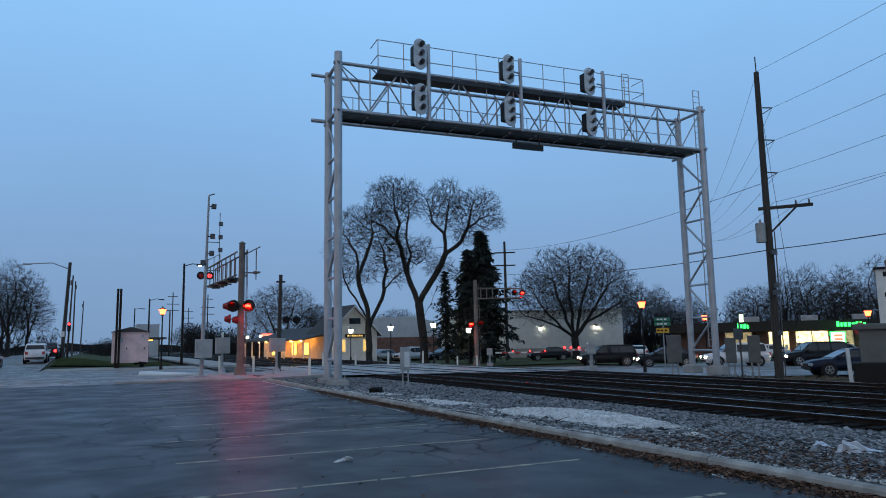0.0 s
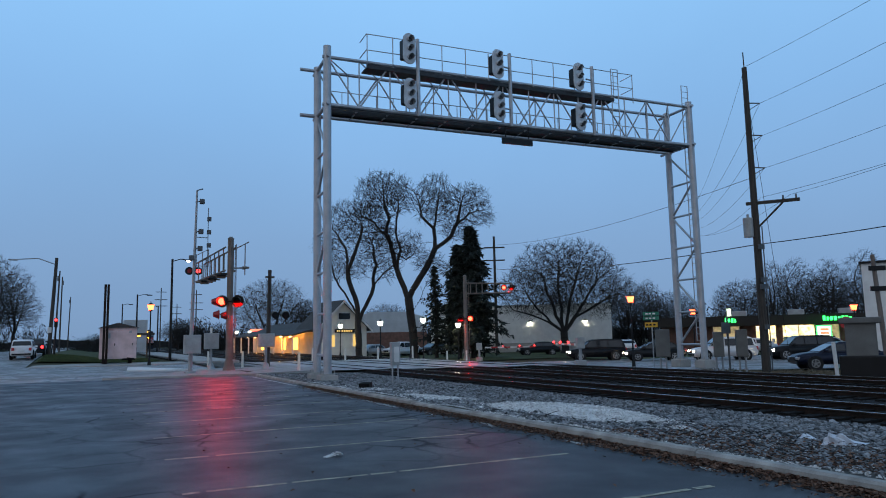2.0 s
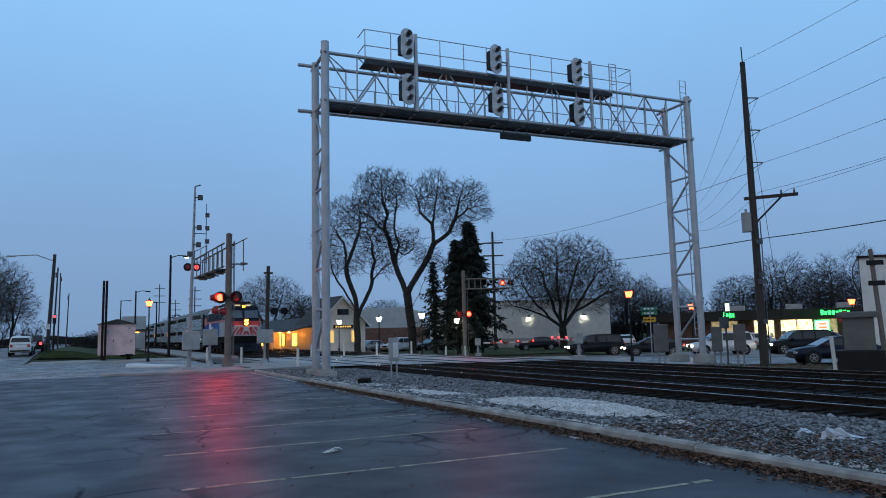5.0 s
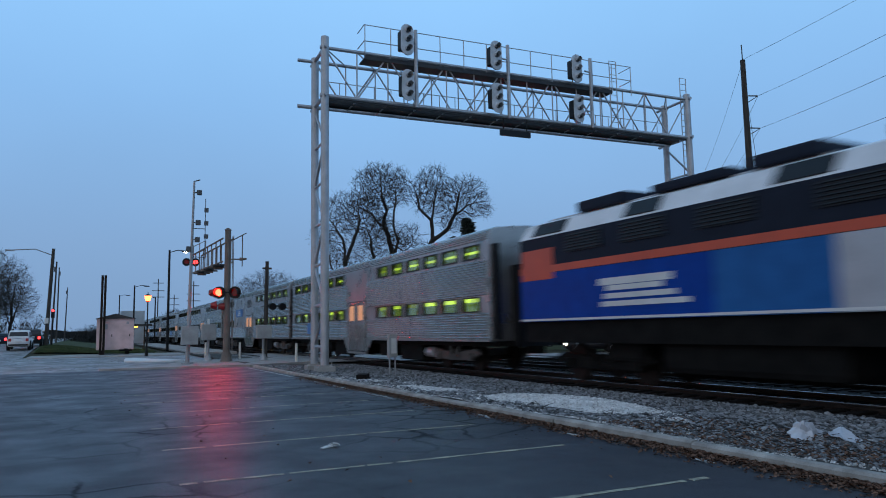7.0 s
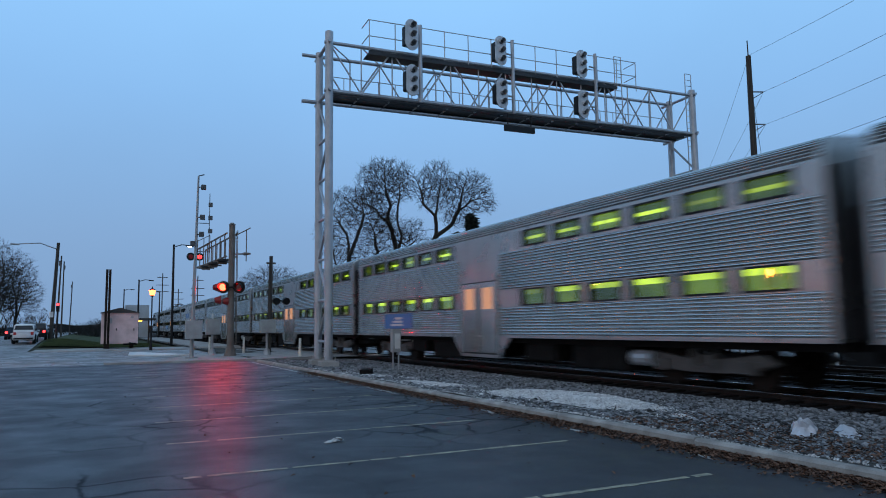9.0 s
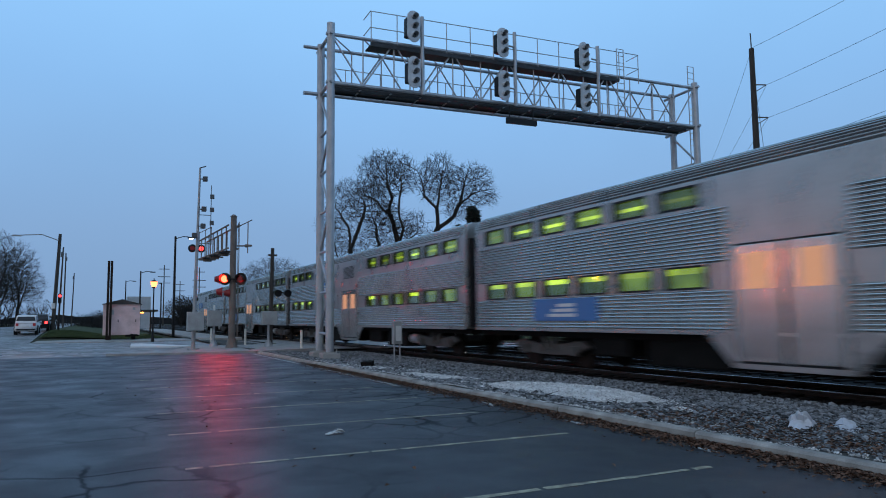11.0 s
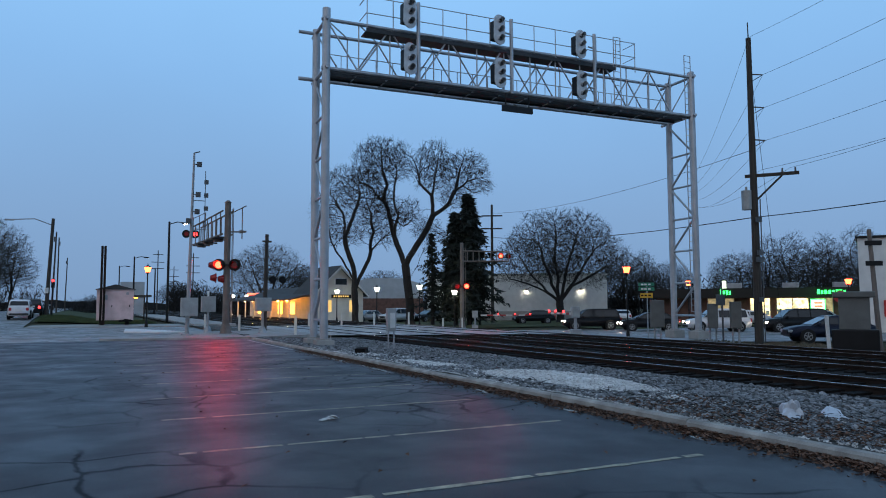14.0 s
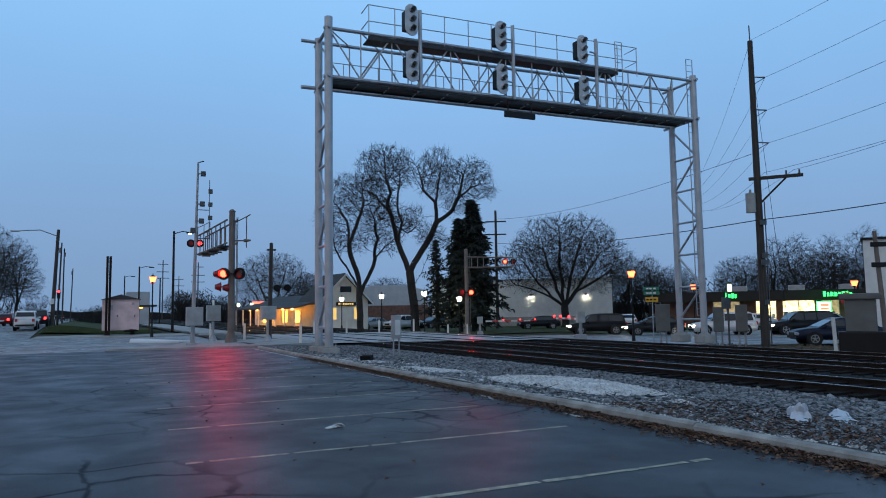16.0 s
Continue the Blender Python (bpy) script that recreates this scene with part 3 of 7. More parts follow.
def bogie(root, y, r=0.46, base=2.6, material=None):
    bm = B()
    for s in (-1, 1):
        prism(bm, [(y - base * 0.75, 0.62), (y - base * 0.62, 0.80), (y - 0.45, 0.66), (y, 0.50), (y + 0.45, 0.66), (y + base * 0.62, 0.80), (y + base * 0.75, 0.62), (y + base * 0.5, 0.42), (y + 0.5, 0.36), (y - 0.5, 0.36), (y - base * 0.5, 0.42)], s * 1.02 - 0.07, s * 1.02 + 0.07, "x")
        for dy in (-0.28, 0.28):
            rod(bm, (s * 1.05, y + dy, 0.45), (s * 1.05, y + dy, 0.9), 0.11, seg=10)
        for dy in (-base / 2, base / 2):
            box(bm, (s * 1.12, y + dy, 0.5), (0.16, 0.3, 0.28), bevel=0.03)
    box(bm, (0, y, 0.6), (2.0, 0.5, 0.3))
    bg = part("bogie_frame", bm, material or M_under, root)
    for dy in (-base / 2, base / 2):
        bm = B()
        for s in (-1, 1):
            rod(bm, (s * 0.66, y + dy, r), (s * 0.78, y + dy, r), r, seg=20)
            rod(bm, (s * 0.64, y + dy, r), (s * 0.67, y + dy, r), r + 0.03, seg=20)
        rod(bm, (-0.7, y + dy, r), (0.7, y + dy, r), 0.09)
        part("wheelset", bm, M_rail, bg)


def body_section(w, z0, z1, shoulder=0.34, crown=0.10):
    right = [(w, z0), (w, z1 - shoulder - crown)]
    for i in range(1, 7):
        a = radians(90 * i / 6)
        right.append((w - 0.40 * (1 - math.cos(a)), z1 - shoulder - crown + (shoulder) * math.sin(a)))
    right += [(w - 0.9, z1 - 0.04), (0, z1)]
    return right + [(-x, z) for x, z in right[-2::-1]]


def gallery_car(style):
    """Two-level stainless commuter car, 25.9 m pitch. style 0: fluted sides; 1: plain panels by the door and a louvre."""
    root = thing("passenger_car", TX, 0, RT, 0, "stainless steel two-level commuter car with green-lit windows", "railway car", "train cars")
    L = CL - 0.75
    h = L / 2
    win_low, win_up = [], []
    for i in range(6):
        y = 2.95 + 1.65 * i
        win_low += [-y] + ([y] if not style or y > 7 else [])
        win_up += [-y - 0.1] + ([y + 0.1] if not style or y > 7 else [])
    win_low = [y for y in win_low if abs(y) < h - 0.7]
    win_up = [y for y in win_up if abs(y) < h - 0.7]
    rows_w = ((win_low, 2.07, 2.55, 1.22), (win_up, 3.88, 4.34, 1.16))
    # shell: the side walls are left open at the windows
    sec = body_section(HW, 1.08, 4.98, 0.46)
    walls = [1.08, 2.07, 2.55, 3.88, 4.34, 4.42]
    half = [(HW, z) for z in walls] + [p for p in sec if p[1] > 4.43 and p[0] > 1e-6] + [(0, 4.98)]
    ring = half + [(-x, z) for x, z in half[-2::-1]]
    cuts = sorted({-h, h} | {y + s * wd / 2 for ws, _, _, wd in rows_w for y in ws for s in (-1, 1)})
    bm = B()
    grid = [[bm.verts.new((x, y, z)) for x, z in ring] for y in cuts]
    for i in range(len(cuts) - 1):
        ym = (cuts[i] + cuts[i + 1]) / 2
        for j in range(len(ring) - 1):
            (xa, za), (xb, zb) = ring[j], ring[j + 1]
            zm = (za + zb) / 2
            if abs(xa - xb) < 1e-6 and any(z0 < zm < z1 and any(abs(ym - y) < wd / 2 for y in ws) for ws, z0, z1, wd in rows_w):
                continue
            bm.faces.new((grid[i][j], grid[i + 1][j], grid[i + 1][j + 1], grid[i][j + 1]))
        bm.faces.new((grid[i][-1], grid[i + 1][-1], grid[i + 1][0], grid[i][0]))
    bm.faces.new(grid[0][::-1])
    bm.faces.new(grid[-1])
    bmesh.ops.recalc_face_normals(bm, faces=bm.faces[:])
    part("body", bm, M_steel2, root)
    # end diaphragms
    for s in (-1, 1):
        bm = B()
        prism(bm, [(-0.75, 0.9), (0.75, 0.9), (0.75, 3.6), (-0.75, 3.6)], s * h, s * (h + 0.36), "y")
        part("gangway", bm, M_black, root)
        for xe in (-1.4, 1.4):
            bm = B()
            prism(bm, [(xe - 0.1, 1.15), (xe + 0.1, 1.15), (xe + 0.1, 4.3), (xe - 0.1, 4.3)], s * h, s * (h + 0.2), "y")
            part("end_post", bm, M_black, root)
    dc = 0.35 if style == 0 else 0.2          # door centre
    door_half = 1.3
    flutes = {}
    for side in (-1, 1):
        sx = side * HW
        # flutes: bands of half-round ribs between the window rows
        bands = [(1.2, 1.98), (2.64, 3.74)] if style == 0 else [(1.2, 1.98), (2.64, 3.5)]
        for z0, z1 in bands:
            k = int((z1 - z0) / 0.082)
            for z in span(z0, z1, k):
                for ya, yb in ((-h + 0.15, dc - door_half - 0.1), (dc + door_half + (0.1 if style == 0 or z0 < 2 else 4.9), h - 0.15)):
                    key = (side, ya, yb)
                    if key in flutes:
                        share("flute", flutes[key], root, pose(0, 0, z))
                        continue
                    bm = B()
                    prism(bm, [(sx + side * 0.036 * math.cos(radians(q)), 0.036 * math.sin(radians(q))) for q in range(-90, 91, 30)], ya, yb, "y")
                    flutes[key] = part("flute", bm, M_steel, root)
                    flutes[key].matrix_basis = pose(0, 0, z)
        # roof corrugation
        bm = B()
        for i in range(9):
            a = radians(8 + 10 * i)
            x, z = side * (HW - 0.40 * (1 - math.cos(a))), 4.42 + 0.46 * math.sin(a)
            rod(bm, (x, -h + 0.1, z), (x, h - 0.1, z), 0.028, seg=5)
        part("roof_ribs", bm, M_steel, root)
        # windows: frame, glass, and the lit compartment behind
        for ws, z0, z1, wd in rows_w:
            for y in ws:
                bm = B()
                for zz in (z0, z1):
                    box(bm, (sx + side * 0.012, y, zz), (0.05, wd + 0.07, 0.045))
                for yy in (y - wd / 2, y + wd / 2):
                    box(bm, (sx + side * 0.012, yy, (z0 + z1) / 2), (0.05, 0.045, z1 - z0))
                wf = part("window", bm, M_black, root)
                bm = B()
                box(bm, (sx - side * 0.03, y, (z0 + z1) / 2), (0.008, wd, z1 - z0))
                part("pane", bm, M_pane, wf, "tinted carriage window glass")
                bm = B()
                x0, x1 = sx - side * 0.04, sx - side * 0.20
                ya, yb, zt = y - wd / 2 - 0.02, y + wd / 2 + 0.02, z1 + 0.02
                poly(bm, [(x1, ya, z0 - 0.02), (x1, yb, z0 - 0.02), (x1, yb, zt), (x1, ya, zt)])
                for q in (ya, yb):
                    poly(bm, [(x0, q, z0 - 0.02), (x1, q, z0 - 0.02), (x1, q, zt), (x0, q, zt)], 1)
                poly(bm, [(x0, ya, z0 - 0.02), (x1, ya, z0 - 0.02), (x1, yb, z0 - 0.02), (x0, yb, z0 - 0.02)], 1)
                part("compartment", bm, (G_win, M_inner), wf, "dim green-lit interior behind the glass")
                za, zm = (z0 + (z1 - z0) * 0.70, z1) if z0 < 3 else (z0 + (z1 - z0) * 0.46, z0 + (z1 - z0) * 0.64)
                bm = B()
                box(bm, (sx - side * 0.17, y, (zm + za) / 2), (0.03, wd, zm - za))
                part("light_band", bm, G_winb, wf, "bright ceiling light seen through the window")
        # doors in the middle
        bm = B()
        box(bm, (sx, dc, 1.75), (0.05, 2 * door_half, 2.7))
        prism(bm, [(dc - door_half, 0.42), (dc + door_half, 0.42), (dc + door_half + 0.7, 1.1), (dc - door_half - 0.7, 1.1)], sx - 0.03, sx + 0.03, "x")
        part("vestibule_panel", bm, M_steel2, root)
        for s in (-0.62, 0.62):
            bm = B()
            box(bm, (sx + side * 0.03, dc + s, 1.72), (0.05, 1.12, 2.35), bevel=0.015)
            d = part("door", bm, M_steel, root)
            bm = B()
            box(bm, (sx + side * 0.012, dc + s, 1.72), (0.05, 1.2, 2.43))
            part("seal", bm, M_black, d)
            # emissive pane: the street lamp's orange reflection is set as its own glow
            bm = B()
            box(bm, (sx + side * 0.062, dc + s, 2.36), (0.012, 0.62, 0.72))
            part("door_window", bm, G_dooror, d, "door window with an orange lamp reflection put in as glow")
        if style:
            bm = B()
            box(bm, (sx + side * 0.006, dc + 0.2, 3.86), (0.02, 1.55, 0.6))
            lv = part("louvre", bm, M_black, root)
            for z in span(3.61, 4.11, 8):
                bm = B()
                box(bm, (sx + side * 0.02, dc + 0.2, z), (0.05, 1.5, 0.035), ry=30 * side)
                part("slat", bm, M_alud, lv)
        bm = B()
        yb, zb = (7.5, 1.68) if style == 0 else (4.4, 3.2)
        box(bm, (sx + side * 0.04, yb, zb), (0.01, 3.0, 0.62))
        bn = part("banner", bm, M_banner, root, "blue banner with a pale emblem")
        bm = B()
        for k2 in range(3):
            box(bm, (sx + side * 0.048, yb + 0.1 - 0.1 * k2, zb - 0.16 + 0.14 * k2), (0.008, 1.3 - 0.25 * k2, 0.09))
        part("emblem", bm, M_white, bn)
        bm = B()
        for ya in [q * 1.65 + 2.12 for q in range(0, 6)]:
            for sg in (-1, 1):
                box(bm, (sx + side * 0.004, sg * ya, 2.31), (0.012, 0.025, 0.6))
                box(bm, (sx + side * 0.004, sg * ya, 4.1), (0.012, 0.025, 0.55))
        o = part("panel_seams", bm, M_under, root)
        o["kind"] = "stuff"
        bm = B()
        box(bm, (sx + side * 0.02, 0, 1.1), (0.06, L, 0.07))
        box(bm, (sx + side * 0.012, 0, 2.01), (0.04, L - 5.5 if style else 0.1, 0.03))
        part("side_sill", bm, M_steel2, root)
    # roof and underframe gear
    bm = B()
    for y in (-6.5, 6.0):
        box(bm, (0, y, 5.0), (1.3, 2.6, 0.12), bevel=0.03)
    part("roof_unit", bm, M_alud, root)
    bm = B()
    box(bm, (0, 0, 1.0), (2.7, L, 0.2))
    part("underframe", bm, M_under, root)
    for y, ln, hh in ((-5.6, 2.2, 0.62), (-2.9, 1.6, 0.5), (3.2, 2.6, 0.6), (5.9, 1.5, 0.45)):
        bm = B()
        box(bm, (0, y, 0.9 - hh / 2), (2.7, ln, hh), bevel=0.05)
        part("equipment_box", bm, M_under, root)
    bm = B()
    rod(bm, (1.05, -7.4, 0.62), (1.05, -6.0, 0.62), 0.2, seg=12)
    part("air_tank", bm, M_lgrey, root)
    bm = B()
    rod(bm, (-1.05, -7.4, 0.62), (-1.05, -6.0, 0.62), 0.2, seg=12)
    part("air_tank", bm, M_lgrey, root)
    bm = B()
    for s in (-1, 1):
        box(bm, (0, s * (h + 0.2), 0.78), (0.3, 0.7, 0.25))
    part("coupler", bm, M_under, root)
    for s in (-1, 1):
        bogie(root, s * 9.0, material=mat("bogie_steel", (0.11, 0.10, 0.092), 0.7, 0.2, vary=0.35, scale=3, bump=0.2))
    return root


def locomotive():
    """Cowl-unit diesel; its nose points to -y."""
    root = thing("locomotive", TX, 0, RT, 0, "blue and charcoal diesel locomotive, orange stripe, lit headlights", "locomotive")
    L = 17.1
    y0, y1 = -L / 2 + 0.45, L / 2 - 0.35      # nose end, rear end
    w = 1.55
    # lower hood by colour: silver cab, light blue, dark blue
    spans = ((y0 + 1.5, y0 + 6.0, M_lgrey), (y0 + 6.0, y0 + 8.8, M_lblue), (y0 + 8.8, y1, M_blue))
    for a, b, m in spans:
        bm = B()
        prism(bm, [(-w, 1.35), (w, 1.35), (w, 2.75), (-w, 2.75)], a, b, "y")
        part("lower_cowl", bm, m, root)
    bm = B()
    prism(bm, [(-w, 2.752), (w, 2.752), (w, 3.82), (-w, 3.82)], y0 + 3.6, y1, "y")
    part("upper_cowl", bm, M_dark, root)
    bm = B()
    prism(bm, [(w - 0.01, 3.822), (w - 0.3, 4.26), (w - 0.8, 4.42), (-w + 0.8, 4.42), (-w + 0.3, 4.26), (-w + 0.01, 3.822)], y0 + 3.6, y1, "y")
    part("roof", bm, mat("loco_roof_paint", (0.70, 0.71, 0.72), 0.5, vary=0.15, scale=1.5, bump=0.02), root, "pale silver roof")
    for s in (-1, 1):
        for y, ln in ((y0 + 6.6, 1.3), (y0 + 11.0, 1.2), (y0 + 14.9, 1.5)):
            bm = B()
            box(bm, (s * (w - 0.16), y, 4.06), (0.06, ln, 0.42), ry=s * -33)
            part("roof_grille", bm, M_black, root)
    for s in (-1, 1):
        bm = B()
        box(bm, (s * (w + 0.006), (y0 + 1.6 + y1) / 2, 2.86), (0.012, y1 - y0 - 1.6, 0.2))
        box(bm, (s * (w + 0.007), y1 - 0.9, 3.02), (0.012, 1.6, 0.9), bevel=0)
        part("stripe", bm, M_orange, root, "orange stripe")
        bm = B()
        box(bm, (s * (w + 0.008), (y0 + y1) / 2 + 0.8, 1.4), (0.014, y1 - y0 - 1.6, 0.06))
        part("sill_line", bm, M_white, root, "white sill line")
        bm = B()
        yl = y0 + 11.0
        for k in range(3):
            box(bm, (s * (w + 0.01), yl + 0.15 * k, 1.75 + 0.2 * k), (0.012, 3.0 - 0.5 * k, 0.13))
        box(bm, (s * (w + 0.01), yl + 0.3, 2.32), (0.012, 2.6, 0.18))
        part("emblem", bm, M_white, root, "pale emblem blocks")
        for y in (y0 + 5.5, y0 + 8.4, y0 + 10.9, y0 + 13.2):
            bm = B()
            box(bm, (s * (w - 0.03), y, 3.5), (0.12, 1.5, 0.5))
            for z in span(3.3, 3.7, 5):
                box(bm, (s * (w + 0.035), y, z), (0.03, 1.5, 0.03), ry=25)
            part("grille", bm, M_black, root)
        for z in span(1.5, 3.2, 6):
            bm = B()
            rod(bm, (s * (w + 0.06), y0 + 3.2, z), (s * (w + 0.06), y0 + 3.6, z), 0.015, seg=5)
            part("step", bm, M_lgrey, root)
        for yy in (y0 + 2.5, y0 + 4.1):
            bm = B()
            rod(bm, (s * (w + 0.06), yy, 1.3), (s * (w + 0.06), yy, 3.2), 0.018, seg=6)
            part("handrail", bm, M_lgrey, root)
    bm = B()
    box(bm, (0, (y0 + 6 + y1) / 2, 4.44), (1.5, y1 - y0 - 7, 0.05))
    part("roof_strip", bm, M_lgrey, root)
    for y, ln, hh in ((y0 + 7.4, 1.7, 0.28), (y0 + 10.0, 2.4, 0.22), (y0 + 13.2, 2.0, 0.3)):
        bm = B()
        box(bm, (0, y, 4.44 + hh / 2), (1.9, ln, hh), bevel=0.06)
        part("roof_fan", bm, M_dark, root)
    bm = B()
    box(bm, (0.1, y0 + 4.2, 4.62), (1.7, 2.2, 0.26), bevel=0.08)
    box(bm, (-0.2, y0 + 2.9, 4.55), (0.9, 0.5, 0.16), bevel=0.04)
    part("roof_gear", bm, M_black, root)
    # cab: side profile swept across, wrap front
    bm = B()
    prism(bm, [(y0 + 1.5, 2.755), (y0 + 1.62, 2.95), (y0 + 2.05, 3.75), (y0 + 2.25, 4.22), (y0 + 2.6, 4.4), (y0 + 3.6, 4.45), (y0 + 3.6, 2.755)], -w, w, "x")
    bmesh.ops.bevel(bm, geom=[e for e in bm.edges if abs(e.verts[0].co.x - e.verts[1].co.x) < 0.01], offset=0.18, segments=3, affect="EDGES")
    part("cab", bm, M_dark, root)
    bm = B()
    prism(bm, [(y0 + 0.35, 1.35), (y0 + 0.42, 2.3), (y0 + 0.9, 2.75), (y0 + 1.5, 2.752), (y0 + 1.5, 1.35)], -1.35, 1.35, "x")
    bmesh.ops.bevel(bm, geom=[e for e in bm.edges if abs(e.verts[0].co.x - e.verts[1].co.x) < 0.01], offset=0.22, segments=3, affect="EDGES")
    nose = part("nose", bm, M_lgrey, root, "silver nose with red diagonal stripes")
    for s in (-1, 1):
        for k in range(4):
            bm = B()
            x = s * (0.12 + 0.36 * k)
            prism(bm, [(x, 1.45), (x + s * 0.17, 1.45), (x + s * 0.17 - s * 0.5, 2.2), (x - s * 0.5, 2.2)] if k > 1 else [(x, 1.45), (x + s * 0.17, 1.45), (x + s * 0.17 - s * 0.25 * (k + 1) * 0.5, 1.45 + 0.35 * (k + 1)), (x - s * 0.25 * (k + 1) * 0.5, 1.45 + 0.35 * (k + 1))], y0 + 0.30, y0 + 0.37, "y")
            part("nose_stripe", bm, M_red, nose, "red diagonal stripe")
        for k in range(3):
            bm = B()
            y = y0 + 1.2 + 0.55 * k
            prism(bm, [(y, 1.42), (y + 0.26, 1.42), (y - 0.4, 2.7), (y - 0.66, 2.7)], s * (1.36 if y < y0 + 1.4 else w + 0.004) - 0.01, s * (1.36 if y < y0 + 1.4 else w + 0.004) + 0.01, "x")
            part("side_stripe", bm, M_white if k % 2 else M_red, nose)
    for s in (-1, 1):
        bm = B()
        box(bm, (s * 0.74, y0 + 1.80, 3.44), (1.3, 0.06, 0.82), rx=-28)
        part("windscreen", bm, M_screen, root, "windscreen with a pale blue-grey reflection put into its colour")
        bm = B()
        box(bm, (s * (w + 0.01), y0 + 2.95, 3.45), (0.03, 0.75, 0.6))
        part("side_window", bm, M_glass, root)
        bm = B()
        box(bm, (s * 0.5, y0 + 2.2, 4.32), (0.5, 0.1, 0.14))
        part("number_board", bm, glow("number_board_glow", (1, 0.85, 0.4), 0.5), root, "dimly lit number board")
        bm = B()
        rod(bm, (s * 1.05, y0 + 0.05, 1.52), (s * 1.05, y0 + 0.14, 1.52), 0.1, seg=12)
        part("ditch_light", bm, M_alu, root)
    for z in (2.50, 2.80):
        bm = B()
        rod(bm, (0, y0 + 0.28, z), (0, y0 + 0.7, z), 0.14, seg=16)
        part("headlight", bm, G_head, root, "lit warm headlight")
    # upper lamp deep in a tube: seen lit from ahead only
    bm = B()
    for i in range(16):
        a0, a1 = math.tau * i / 16, math.tau * (i + 1) / 16
        poly(bm, [(0.15 * math.cos(a), y, 4.18 + 0.15 * math.sin(a)) for a, y in ((a0, y0 + 1.5), (a1, y0 + 1.5), (a1, y0 + 2.3), (a0, y0 + 2.3))])
    bmesh.ops.remove_doubles(bm, verts=bm.verts[:], dist=0.0005)
    bmesh.ops.solidify(bm, geom=bm.faces[:], thickness=0.01)
    tube = part("upper_lamp_tube", bm, M_black, root)
    bm = B()
    rod(bm, (0, y0 + 2.14, 4.18), (0, y0 + 2.24, 4.18), 0.13, seg=14)
    part("upper_headlight", bm, G_head, tube, "lit warm upper headlight")
    # red upper nose round the headlights
    bm = B()
    prism(bm, [(y0 + 0.405, 2.28), (y0 + 0.885, 2.765), (y0 + 1.5, 2.768), (y0 + 1.5, 2.70), (y0 + 0.9, 2.70), (y0 + 0.46, 2.25)], -1.3, 1.3, "x")
    part("nose_band", bm, M_red, nose, "red upper nose")
    bm = B()
    box(bm, (0, y0 + 0.55, 2.65), (0.5, 0.36, 0.7), bevel=0.05)
    part("headlight_box", bm, M_dark, root)
    bm = B()
    box(bm, (0, (y0 + y1) / 2, 1.38), (2.9, L - 0.9, 0.62))
    box(bm, (0, 0.3, 0.75), (2.6, 4.6, 0.75), bevel=0.15)
    box(bm, (0, 4.0, 0.85), (2.4, 1.4, 0.5), bevel=0.1)
    part("underframe", bm, M_under, root)
    bm = B()
    prism(bm, [(y0 - 0.05, 0.25), (y0 + 0.3, 1.62), (y0 + 0.45, 1.62), (y0 + 0.35, 0.25)], -1.4, 1.4, "x")
    box(bm, (0, y0 - 0.15, 0.85), (0.3, 0.6, 0.28))
    part("pilot", bm, M_dark, root, "plough pilot")
    for o in root.children:
        if not o.name.startswith(("pilot", "underframe")):
            o.location.z += 0.32
    bogie(root, -5.1, 0.51, 2.75)
    bogie(root, 5.1, 0.51, 2.75)
    return root


LOCO = locomotive()
CARS = [gallery_car(0), None, gallery_car(1)]
ORDER = (0, 1, 0, 0, 0, 1, 0, 1)
CARS = {0: CARS[0], 1: CARS[2]}
RAKE = []
used = set()
for i, k in enumerate(ORDER):
    RAKE.append(CARS[k] if k not in used else copy_thing(CARS[k], pose(TX, 0, RT)))
    used.add(k)


# ---- crossing equipment, masts, lamps ----
FLASH = []          # lamp discs that turn, with their phase


